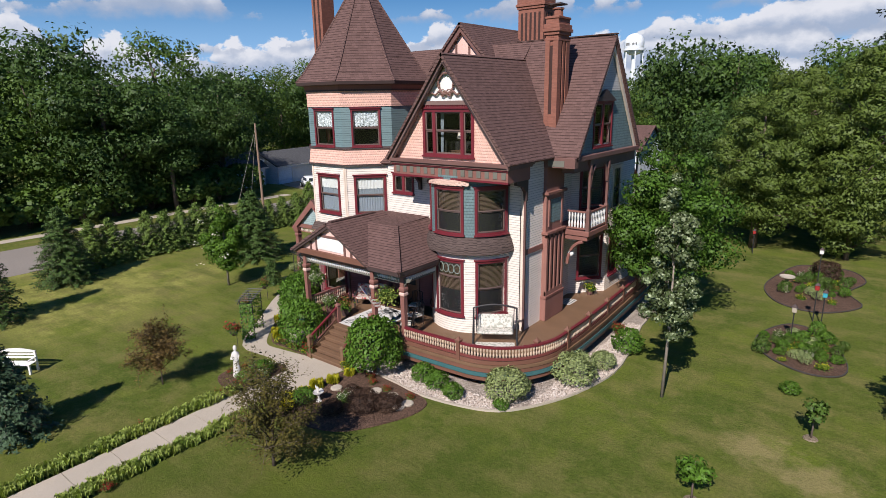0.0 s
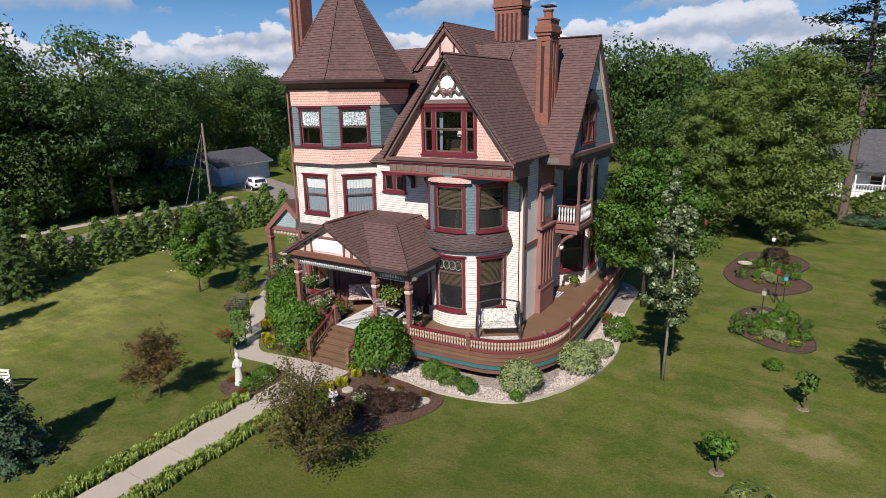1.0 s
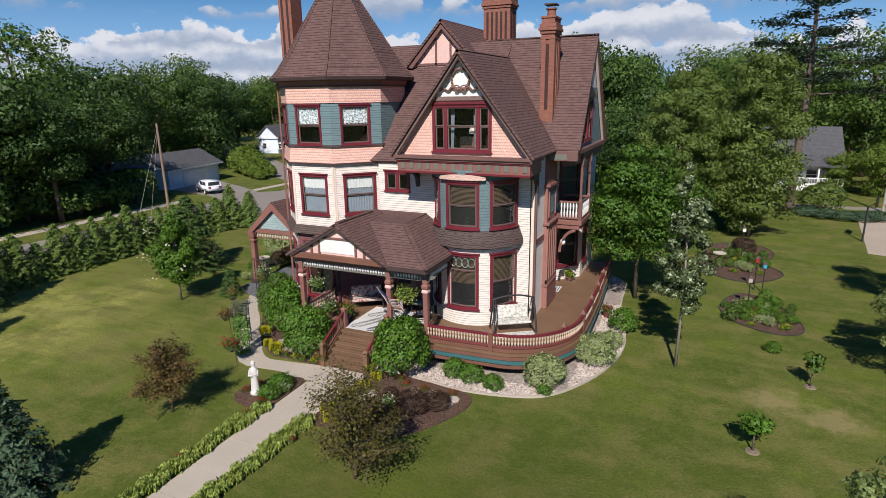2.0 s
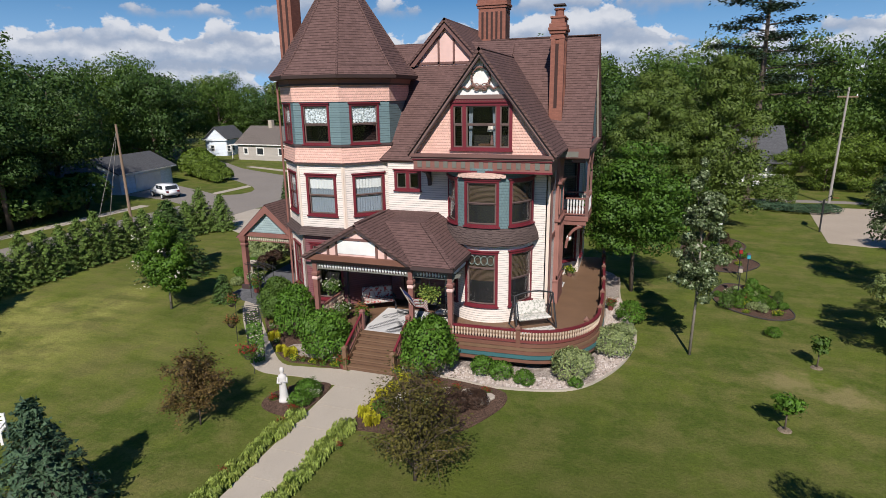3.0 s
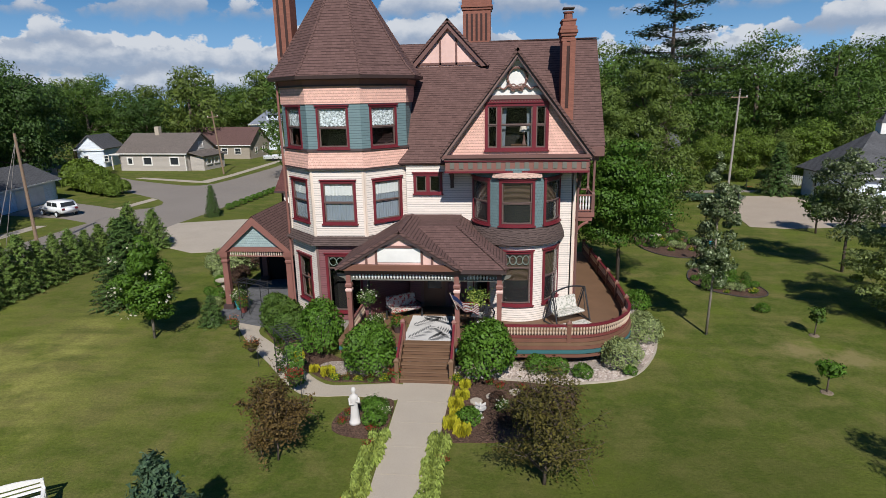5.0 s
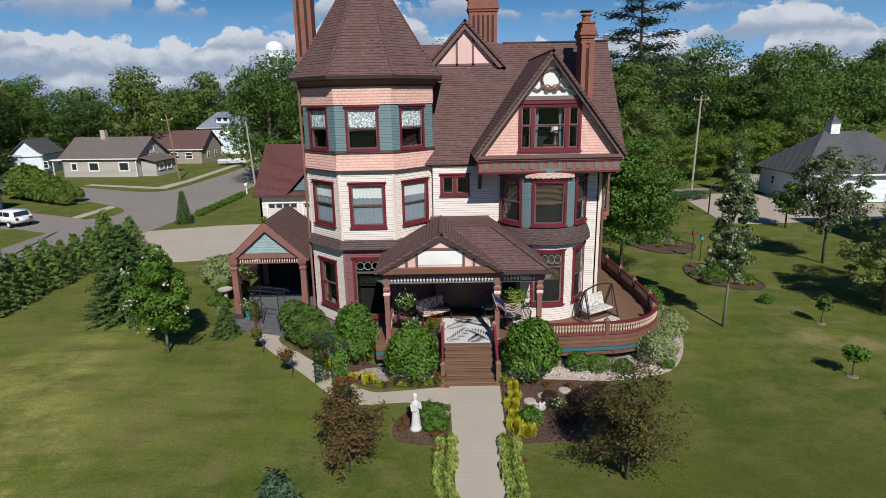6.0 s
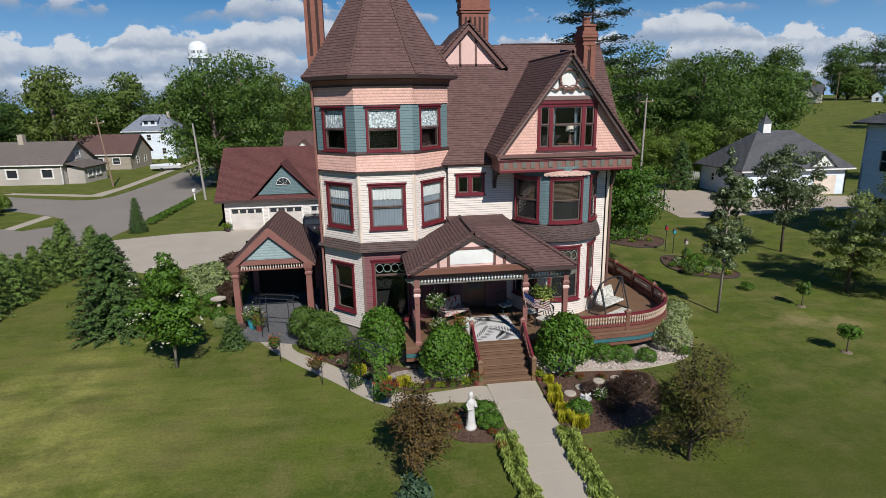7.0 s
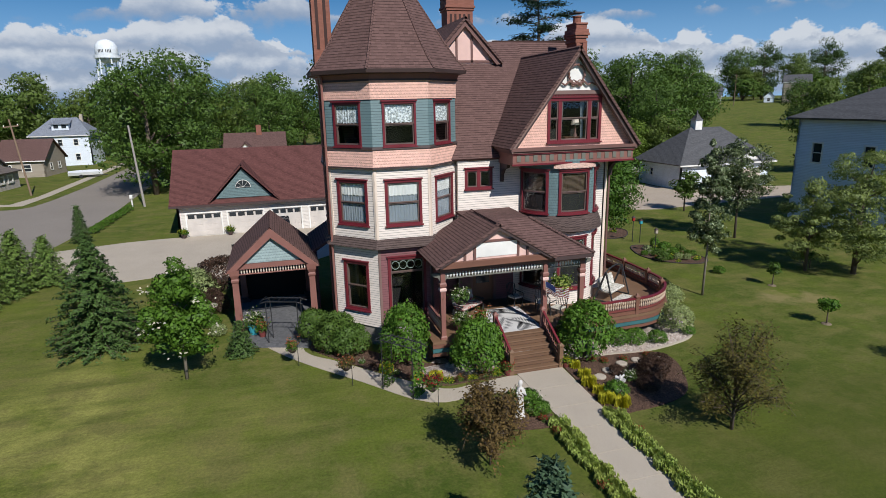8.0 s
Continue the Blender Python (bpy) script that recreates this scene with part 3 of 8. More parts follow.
m_plaster = painted("white_plaster", (0.60, 0.57, 0.54), 0.8, 0.05)
m_rug = painted("rug_white", (0.62, 0.60, 0.58), 0.95)
m_rugleaf = painted("rug_grey", (0.17, 0.17, 0.172), 0.95)
m_navy = painted("navy_cloth", (0.03, 0.05, 0.17), 0.9)
m_turquoise = painted("turquoise_glaze", (0.05, 0.33, 0.42), 0.25)
m_stone_edge = painted("dark_edging", (0.06, 0.055, 0.05), 0.9)
m_bloom_red = leafy("petal_red", (0.34, 0.035, 0.035), 0.4)
m_bloom_white = leafy("petal_white", (0.56, 0.55, 0.46), 0.2)
m_bloom_orange = leafy("petal_orange", (0.34, 0.12, 0.06), 0.4)
m_sheer = painted("sheer_cloth", (0.26, 0.29, 0.32), 0.9)


def floral(name, ground, spots):
    m = Nodes(name, 0.9, spec=0.1)
    v = m.noise(m.place(), 9, 4)
    m.colour(m.mix(m.ramp(v, [(0.50, 0.0), (0.58, 1.0)]), ground, spots))
    return m.mat


m_floral = floral("floral_cloth", (0.62, 0.58, 0.52), (0.36, 0.36, 0.30))
m_floral_red = floral("red_floral_cloth", (0.50, 0.45, 0.40), (0.34, 0.05, 0.05))

m_baluster = painted("baluster_cream", (0.56, 0.42, 0.31))

m_hood = scales("pale_hood_shingle", (0.60, 0.40, 0.32), 0.12, 0.1)

# lawn: mown turf, lighter tracks, dry patches
ml = Nodes("lawn", 0.95, spec=0.12)
lp = ml.place()
n1, n2, n3 = ml.noise(lp, 0.10, 4), ml.noise(lp, 0.55, 6, 0.7), ml.noise(lp, 9, 6, 0.75)
n4 = ml.noise(ml.node("Mapping", Vector=lp, Rotation=(0, 0, 0.5), Scale=(0.25, 1.0, 1)).outputs[0], 1.1, 4, 0.6)
n5 = ml.noise(lp, 2.4, 5, 0.7)
lc = ml.mix(ml.ramp(n1, [(0.36, 0.0), (0.64, 1.0)]), (0.070, 0.102, 0.015), (0.124, 0.142, 0.027))
west = ml.node("VectorMath", Vector=lp)
west.operation = "DISTANCE"
west.inputs[1].default_value = (-43, 13, 0)
thin = ml.math("ADD", west.outputs["Value"], ml.math("MULTIPLY", ml.math("SUBTRACT", ml.noise(lp, 0.2, 5), 0.5), 22.0))
lc = ml.mix(ml.ramp(ml.math("DIVIDE", thin, 17.0), [(0.4, 0.85), (0.85, 0.0)]), lc, (0.320, 0.305, 0.082))
lc = ml.mix(ml.ramp(n2, [(0.45, 0.0), (0.60, 0.9)]), lc, (0.172, 0.160, 0.050))
lc = ml.mix(ml.ramp(ml.noise(lp, 0.32, 5, 0.65), [(0.50, 0.0), (0.64, 0.85)]), lc, (0.122, 0.154, 0.021))
lc = ml.mix(ml.ramp(n4, [(0.45, 0.0), (0.7, 0.6)]), lc, (0.058, 0.088, 0.012))
lc = ml.mix(ml.ramp(n5, [(0.44, 0.0), (0.68, 0.45)]), lc, (0.150, 0.152, 0.040))
lc = ml.mix(0.75, lc, ml.ramp(n3, [(0.28, 0.55), (0.5, 0.95), (0.74, 1.4)]), "MULTIPLY")
# a patch of deeper, darker green with an uneven rim
deep_centre = ml.node("VectorMath", Vector=lp)
deep_centre.operation = "DISTANCE"
deep_centre.inputs[1].default_value = (-9.5, 5.5, 0)
deep_reach = ml.math("ADD", deep_centre.outputs["Value"], ml.math("MULTIPLY", ml.math("SUBTRACT", ml.noise(lp, 0.25, 4), 0.5), 12.0))
lc = ml.mix(ml.ramp(ml.math("DIVIDE", deep_reach, 14.0), [(0.3, 0.55), (1.0, 0.0)]), lc, (0.062, 0.076, 0.012))
# one scorched patch beside the path
dist = ml.node("VectorMath", Vector=lp)
dist.operation = "DISTANCE"
dist.inputs[1].default_value = (-2.7, 20.7, 0)
dist2 = ml.node("VectorMath", Vector=lp)
dist2.operation = "DISTANCE"
dist2.inputs[1].default_value = (-0.9, 20.0, 0)
wob = ml.math("ADD", ml.math("MINIMUM", dist.outputs["Value"], dist2.outputs["Value"]), ml.math("MULTIPLY", ml.math("SUBTRACT", ml.noise(lp, 1.3, 6, 0.7), 0.5), 3.2))
lc = ml.mix(ml.ramp(ml.math("DIVIDE", wob, 2.0), [(0.2, 0.6), (0.65, 0.0)]), lc, (0.30, 0.235, 0.11))
ml.colour(lc)
ml.bump(n3, 0.8, 0.05)
m_lawn = ml.mat
# ---- ground ----
def flat(name, outline, z, material, kind="structure", label="", category="", thick=0.05):
    bm = bmesh.new()
    slab(bm, [(x, y, z) for x, y in outline], thick, (0, 0, -1))
    ob = part(name, bm, material)
    return tagged(ob, label, category or name, kind=kind)


def curve_through(points, k=6, closed=True):
    """A smooth outline through a few corners."""
    n = len(points)
    res = []
    for i in range(n if closed else n - 1):
        p0, p1, p2, p3 = (Vector(points[(i + j - 1) % n] if closed else points[min(max(i + j - 1, 0), n - 1)]) for j in range(4))
        for s in range(k):
            t = s / k
            res.append(tuple(0.5 * (2 * p1 + (p2 - p0) * t + (2 * p0 - 5 * p1 + 4 * p2 - p3) * t * t + (3 * p1 - p0 - 3 * p2 + p3) * t ** 3)))
    if not closed:
        res.append(tuple(points[-1]))
    return res


def rise(x, y):
    """Height of the far hillside beyond the carriage house."""
    f = min(1.0, max(0.0, (0.68 * (x + 29) + 0.73 * (y + 4) - 125) / 230))
    g = min(1.0, max(0.0, 1.5 - abs(0.73 * (x + 29) - 0.68 * (y + 4)) / 110))
    return 9 * f * f * (3 - 2 * f) * g * g * (3 - 2 * g)


bm = bmesh.new()
bmesh.ops.create_grid(bm, x_segments=90, y_segments=90, size=900)
for v in bm.verts:
    v.co.y += 300
    v.co.z = rise(v.co.x, v.co.y)
ground = part("ground", bm, m_lawn)
tagged(ground, "mown green lawn with lighter dry patches", "lawn", kind="structure")
walk_base = flat("garden_walk", [(-20.25, 16.45), (-20.05, 2.0), (-20.0, -26.0), (-18.7, -26.0), (-18.7, 2.0), (-18.25, 16.45)], 0.012, m_concrete, label="pale concrete garden walk leading to the steps", category="walk")
for i in range(28):
    ya, yb = 16.45 - 1.5 * i, 16.45 - 1.5 * (i + 1) + 0.025
    xa = lambda y: (-20.27 + 0.014 * min(16.0, 16.45 - y), -18.22 - 0.035 * min(16.0, 16.45 - y))
    (p, q), (r, s) = xa(ya), xa(yb)
    part("slab", slab(bmesh.new(), [(p, ya, 0.04), (q, ya, 0.04), (s, yb, 0.04), (r, yb, 0.04)], 0.03, (0, 0, -1)), m_concrete, walk_base)
side = curve_through([(-20.3, 16.35), (-22.2, 16.2), (-23.5, 16.2), (-25.1, 17.7), (-27.2, 20.0), (-28.6, 21.6), (-28.9, 24.5), (-31.0, 24.5), (-30.4, 22.9), (-28.9, 20.6), (-26.6, 17.9), (-24.3, 15.35), (-22.0, 15.3), (-20.3, 15.1)], 4)
flat("side_path", side, 0.022, m_concrete, label="narrow concrete path winding along the flower border", category="path")
gravel = curve_through([(-23.2, 18.3), (-21.0, 17.2), (-17.9, 17.0), (-15.9, 17.0), (-14.3, 16.8), (-12.5, 17.0), (-10.9, 17.6), (-9.8, 19.1), (-9.0, 21.2), (-8.7, 24.0), (-9.6, 29.0), (-10.2, 34.0), (-14, 34), (-16, 24), (-23, 21.0)], 4)
flat("gravel_bed", gravel, 0.03, m_gravel, label="bed of pale crushed stone around the porch", category="gravel")
mulch = curve_through([(-17.9, 16.9), (-16.0, 16.9), (-13.7, 16.6), (-13.3, 15.7), (-13.7, 14.5), (-14.5, 13.2), (-15.6, 12.6), (-17.3, 12.4), (-18.35, 12.6), (-18.2, 15.2)], 4)
flat("mulch_bed", mulch, 0.034, m_mulch, label="dark bark mulch flower bed beside the walk", category="flower bed")
flat("mulch_bed", curve_through([(-20.6, 16.55), (-22.4, 16.45), (-23.5, 16.5), (-25.2, 17.9), (-27.2, 20.2), (-28.4, 22.0), (-27.9, 23.2), (-26.6, 21.7), (-23.5, 18.6), (-20.6, 18.1)], 4), 0.030, m_mulch, label="dark mulch border between the path and the porch", category="flower bed")
flat("gravel_bed", curve_through([(-20.7, 16.95), (-22.2, 16.9), (-23.4, 17.05), (-24.2, 17.8), (-23.5, 18.3), (-20.7, 18.1)], 4), 0.036, m_gravel, label="pale crushed stone behind the bedding plants", category="gravel")
# ---- street, drive and paving ----
flat("road", [(-57, -80), (-47.9, -80), (-47.9, 40), (-47.6, 47.5), (-47.2, 52), (-46.6, 66), (-47.2, 95), (-49, 220), (-58, 220), (-56.1, 92.5), (-56.6, 78.8), (-57.2, 74.0), (-58.4, 72.4), (-61.0, 72.5), (-66.9, 75.4), (-72.6, 78.5), (-80.7, 85.0), (-115, 110), (-115, 102), (-76, 74.4), (-67.2, 67.9), (-58.1, 61.4), (-56.1, 59.3), (-55.2, 57.4), (-55.3, 55.4), (-57, 53.9), (-57, 47)], 0.012, m_asphalt, label="worn grey asphalt street and side street", category="road")
flat("driveway", [(-47.6, 40.5), (-47.6, 47.5), (-42, 49.3), (-39, 49.7), (-22.5, 49.7), (-22.5, 42), (-28.2, 37), (-28.2, 30.2), (-31.8, 30.2), (-32.2, 34.5), (-36, 37.5), (-40.3, 36.5)], 0.025, m_concrete, label="pale concrete drive in front of the garage", category="driveway")
flat("pavement", [(-61.6, -80), (-60.2, -80), (-60.2, 46), (-61.6, 46)], 0.03, m_concrete, label="pale concrete pavement across the street", category="pavement")
flat("pavement", [(-73.0, 80.2), (-61.2, 75.6), (-58.6, 75.2), (-58.2, 83), (-58.6, 130), (-60, 130), (-59.6, 83), (-60.6, 76.9), (-72.4, 81.2)], 0.03, m_concrete, label="pale concrete pavement beside the street", category="pavement")
flat("driveway", [(5.2, 46.6), (7.8, 45.9), (14.5, 46.6), (24.5, 47.3), (40, 47.5), (40, 52), (26, 54.8), (17.2, 55), (17.2, 61.2), (13.6, 62.6), (10.2, 62.7), (7.2, 61.8)], 0.02, m_drive_tan, label="tan concrete drive beside the white carriage house", category="driveway")
flat("lane", [(2.0, 64.9), (12.0, 65.4), (17.4, 64.4), (17.4, 65.9), (12.0, 67.0), (2.0, 66.6)], 0.016, m_asphalt, label="narrow grey lane behind the tan drive", category="road")
flat("paved_floor", [(-31.9, 23.2), (-28.4, 22.0), (-27.6, 24.5), (-27.6, 30.2), (-32.1, 30.2)], 0.035, m_pavers, label="dark grey paving under the carriage porch", category="paving")
flat("driveway", [(-56.9, 47.4), (-56.9, 53.6), (-61.9, 56.3), (-66.5, 58.4), (-70.3, 60.2), (-69.4, 51.2), (-61.4, 49.6)], 0.02, m_asphalt, label="grey drive before the pale blue garage", category="driveway")
flat("pavement", [(-59.4, 55.1), (-58.2, 54.4), (-57.8, 60.9), (-59.0, 61.8)], 0.03, m_concrete, label="pale concrete walk beside the grass verge", category="pavement")
# ---- neighbouring buildings ----
def far_window(parent, wall, u0, u1, v0, v1, casing, rail=True):
    bm = bmesh.new()
    t = 0.12 if rail else 0.2
    for r in ((u0, u0 + t, v0, v1), (u1 - t, u1, v0, v1), (u0 + t, u1 - t, v1 - t, v1), (u0 + t, u1 - t, v0, v0 + t), (u0 + t, u1 - t, (v0 + v1) / 2 - 0.03, (v0 + v1) / 2 + 0.03))[: 5 if rail else 4]:
        wall.block(bm, *r, -0.05, 0.05)
    win = part("window", bm, casing, parent)
    bm = bmesh.new()
    wall.block(bm, u0 + t, u1 - t, v0 + t, v1 - t, -0.09, -0.08)
    part("pane", bm, m_glass_dark, win)


def cottage(name, label, x0, x1, y0, y1, eave, ridge, along, wall_mat, roof_mat, sides, casing=None, turn=0.0, over=0.4, category="house", hip=0.0, rail=True):
    """A plain building: walls with real openings, pitched or hipped roof. sides: openings (u0, u1, v0, v1) of the front, right and left walls."""
    cx, cy = (x0 + x1) / 2, (y0 + y1) / 2
    hx, hy = (x1 - x0) / 2, (y1 - y0) / 2
    home = thing(name, label, category, at=pose(cx, cy, rise(cx, cy), 0, 0, turn))
    walls = {"front": Wall((-hx, -hy), (hx, -hy)), "right": Wall((hx, -hy), (hx, hy)), "back": Wall((hx, hy), (-hx, hy)), "left": Wall((-hx, hy), (-hx, -hy))}
    for key, w in walls.items():
        rows = sides.get(key, [])
        part("wall", w.panel(0, eave, [(a + 0.12, b - 0.12, c + 0.12, d - 0.12) for a, b, c, d in rows]), wall_mat, home)
        for r in rows:
            far_window(home, w, *r, casing or m_white, rail)
    ox, oy = hx + over, hy + over
    k = (ridge - eave) / (hy if along == "x" else hx)
    ze = eave - over * k * 0.6
    if hip:
        if along == "x":
            r0, r1 = (-hx + hip, 0, ridge), (hx - hip, 0, ridge)
            quads = [[(-ox, -oy, ze), (ox, -oy, ze), r1, r0], [(ox, oy, ze), (-ox, oy, ze), r0, r1], [(ox, -oy, ze), (ox, oy, ze), r1], [(-ox, oy, ze), (-ox, -oy, ze), r0]]
        else:
            r0, r1 = (0, -hy + hip, ridge), (0, hy - hip, ridge)
            quads = [[(ox, -oy, ze), (ox, oy, ze), r1, r0], [(-ox, oy, ze), (-ox, -oy, ze), r0, r1], [(-ox, -oy, ze), (ox, -oy, ze), r0], [(ox, oy, ze), (-ox, oy, ze), r1]]
    elif along == "x":
        quads = [[(-ox, -oy, ze), (ox, -oy, ze), (ox, 0, ridge), (-ox, 0, ridge)], [(ox, oy, ze), (-ox, oy, ze), (-ox, 0, ridge), (ox, 0, ridge)]]
    else:
        quads = [[(ox, -oy, ze), (ox, oy, ze), (0, oy, ridge), (0, -oy, ridge)], [(-ox, oy, ze), (-ox, -oy, ze), (0, -oy, ridge), (0, oy, ridge)]]
    for q in quads:
        part("roof", slab(bmesh.new(), q, 0.16), roof_mat, home)
    if not hip:
        for s in (-1, 1):
            tri = [(s * hx, -hy, eave), (s * hx, hy, eave), (s * hx, 0, ridge - 0.12)] if along == "x" else [(-hx, s * hy, eave), (hx, s * hy, eave), (0, s * hy, ridge - 0.12)]
            part("gable", slab(bmesh.new(), tri, 0.15, (-s, 0, 0) if along == "x" else (0, -s, 0)), wall_mat, home)
    for fy in (-oy, oy):
        part("fascia", boxes((-ox, ox, fy - 0.03, fy + 0.03, ze - 0.18, ze - 0.02)), m_white, home)
    return home


W = lambda *us, v=(0.9, 2.2), w=1.0: [(u, u + w, *v) for u in us]
h = cottage("ranch_house", "low grey-beige house with a weathered brown roof", -82, -69, 90, 99, 3.2, 6.2, "x", m_greysiding, m_tan_roof, {"front": W(1.4, w=1.2, v=(1.0, 2.35)) + W(4.5, 9.7, w=1.9, v=(0.9, 2.45)), "right": W(6.6)}, turn=-6, rail=False)
part("chimney", boxes((-1.9, -1.1, -0.6, 0.2, 5.2, 7.3)), m_concrete, h)
part("downpipe", boxes((6.3, 6.42, -4.66, -4.54, 0.1, 2.9)), m_white, h)
part("carport_roof", boxes((-9.6, -6.9, -3.4, 3.0, 2.55, 2.75)), m_white, h)
for y in (-3.1, 2.7):
    part("carport_post", boxes((-9.4, -9.25, y - 0.07, y + 0.07, 0, 2.55)), m_white, h)
for y in (-2.9, -0.6):
    far_window(h, Wall((9.2, -3.6), (9.2, 2.6)), y + 3.6, y + 5.1, 0.9, 2.1, m_white, False)
far_window(h, Wall((6.5, -4.5), (6.5, 4.5)), 3.8, 5.2, 3.5, 4.7, m_white, False)
part("porch_roof", slab(bmesh.new(), [(6.2, -4.2, 3.3), (9.6, -4.2, 2.5), (9.6, 3.0, 2.5), (6.2, 3.0, 3.3)], 0.14), m_tan_roof, h)
part("porch_wall", boxes((6.6, 9.13, -3.6, 2.6, 0, 2.5)), m_greysiding, h)
cottage("brown_house", "single-storey house with a dark red roof", -81, -66.5, 110, 118, 3.0, 6.2, "x", m_tansiding, m_roof, {"front": W(2, 8, 11, w=1.5), "right": W(2, 5)}, turn=-6)
h = cottage("white_house", "two-storey white house with a pale grey hipped roof", -75.5, -65, 130, 139, 6.2, 9.4, "x", m_bluewhite, m_slate_roof, {"front": W(1.2, 7.4, v=(1.0, 2.4)) + W(1.2, 4.6, 7.4, v=(3.9, 5.3)), "right": W(2, 5.5, v=(3.9, 5.3))}, hip=3.0)
part("dormer", boxes((-1.5, 1.5, -3.6, -1.0, 7.0, 8.3)), m_bluewhite, h)
for s in (-1, 1):
    part("dormer_window", boxes((s * 0.7 - 0.4, s * 0.7 + 0.4, -3.66, -3.6, 7.4, 8.1)), m_glass_dark, h)
part("dormer_roof", slab(bmesh.new(), [(-1.9, -4.0, 8.25), (1.9, -4.0, 8.25), (1.5, -0.4, 9.1), (-1.5, -0.4, 9.1)], 0.12), m_slate_roof, h)
part("chimney", boxes((2.6, 3.2, 0.2, 0.8, 8.4, 10.0)), m_concrete, h)
cottage("white_cottage", "small white gabled house among trees", -94.6, -89.8, 96, 103, 3.6, 5.9, "y", m_bluewhite, m_grey_roof, {"front": W(1.0, 4.6), "right": W(2, 5)}, turn=8)
h = cottage("neighbour_garage", "pale blue garage with a dark shingle roof", -78.6, -68.4, 52.3, 58.9, 2.75, 4.5, "x", m_bluewhite, m_grey_roof, {}, category="garage", turn=98, over=0.5)
part("garage_door", boxes((-2.4, 2.6, -3.36, -3.3, 0, 2.15)), m_white, h)
cottage("neighbour_wing", "low pale house wall at the edge of the woods", -76.4, -70.4, 43.6, 49.4, 2.7, 4.6, "x", m_bluewhite, m_grey_roof, {"front": W(2.2, v=(0.9, 2.1), w=1.2)}, turn=98)
h = cottage("carriage_house", "white carriage house with a grey hipped roof and cupola", 17.5, 30.5, 55.5, 64, 3.4, 7.2, "x", m_bluewhite, m_grey_roof, {"front": W(2.0, 4.5, 9.2, v=(1.2, 2.0), w=0.8), "left": W(2.4, v=(1.2, 2.3), w=0.8)}, hip=4.2, over=0.6)
part("cupola", boxes((-1.9, -0.9, -0.5, 0.5, 6.9, 8.1), bevel=0.02), m_white, h)
part("cupola_roof", lathe(bmesh.new(), [(0.85, 8.1), (0.5, 8.4), (0.12, 8.9), (0.03, 9.4)], 4, (-1.4, 0, 0), radians(45)), m_grey_roof, h)
part("dormer", slab(bmesh.new(), [(1.6, -4.6, 3.3), (4.6, -4.6, 3.3), (3.1, -4.6, 4.7)], 2.4, (0, 1, 0)), m_white, h)
for s in (-1, 1):
    part("dormer_roof", slab(bmesh.new(), [(3.1, -4.8, 4.85), (3.1 + s * 1.8, -4.8, 3.2), (3.1 + s * 1.8, -2.4, 3.2), (3.1, -1.8, 4.85)], 0.12), m_grey_roof, h)
part("garage_door", boxes((6.4 - 4, 6.4 - 1.2, -4.32, -4.26, 0, 2.2)), m_creamwood, h)
cottage("blue_house", "two-storey pale blue house with a dark hipped roof", 14.9, 26.5, 24.0, 37.2, 9.3, 12.2, "y", m_bluewhite, m_grey_roof, {"left": W(1.6, 6.2, 10.6, v=(5.3, 7.1), w=1.1) + W(1.6, 6.2, 10.6, v=(1.6, 3.5), w=1.1), "front": W(2, 7, v=(5.3, 7.1))}, hip=5.0, over=0.7)
h = cottage("porch_house", "grey-roofed white house with a railed porch", -4.1, 8.4, 79.5, 89.5, 3.4, 7.0, "x", m_bluewhite, m_grey_roof, {"front": W(2, 5, 9, w=1.3)})
part("porch_roof", slab(bmesh.new(), [(-6.6, -5.0, 3.9), (6.6, -5.0, 3.9), (6.6, -8.0, 2.9), (-6.6, -8.0, 2.9)], 0.14), m_grey_roof, h)
part("porch_floor", boxes((-6.4, 6.4, -7.8, -5.0, 0, 0.6)), m_white, h)
for i in range(6):
    part("porch_post", boxes((-6.3 + 2.5 * i, -6.15 + 2.5 * i, -7.7, -7.55, 0.6, 2.95)), m_white, h)
bm = boxes((-6.3, 6.3, -7.68, -7.6, 1.4, 1.5), (-6.3, 6.3, -7.68, -7.6, 0.7, 0.78))
part("porch_rail", bm, m_white, h)
for i in range(48):
    part("baluster", boxes((-6.2 + 0.26 * i, -6.14 + 0.26 * i, -7.67, -7.61, 0.76, 1.42)), m_white, h)
h = cottage("brown_roof_house", "white house with a brown roof and chimney behind the garage", -35.5, -28, 78, 88, 4.3, 7.4, "x", m_bluewhite, m_roof, {"front": W(5)})
part("chimney", boxes((0.2, 0.9, -0.6, 0.2, 6.4, 8.4)), m_brick, h)
part("cross_gable", slab(bmesh.new(), [(-3.2, -5.5, 4.2), (0.8, -5.5, 4.2), (-1.2, -5.5, 6.2)], 0.3, (0, 1, 0)), m_white, h)
for s in (-1, 1):
    part("cross_roof", slab(bmesh.new(), [(-1.2, -5.7, 6.4), (-1.2 + s * 2.4, -5.7, 4.05), (-1.2 + s * 2.4, -5.0, 4.05), (-1.2, -1.5, 6.4)], 0.14), m_roof, h)
h = cottage("far_house", "distant pale house with a dark gabled roof on the hillside", 155, 168, 222, 231, 3.6, 7.6, "x", m_greysiding, m_grey_roof, {"front": W(1.5, 8.5, w=1.6)}, turn=-43)
part("cross_gable", slab(bmesh.new(), [(-1.0, -5.2, 2.6), (5.0, -5.2, 2.6), (2.0, -5.2, 6.4)], 0.3, (0, 1, 0)), m_greysiding, h)
for s in (-1, 1):
    part("cross_roof", slab(bmesh.new(), [(2.0, -5.6, 6.7), (2.0 + s * 3.6, -5.6, 2.3), (2.0 + s * 3.6, -2.0, 3.6), (2.0, -0.5, 6.9)], 0.14), m_grey_roof, h)
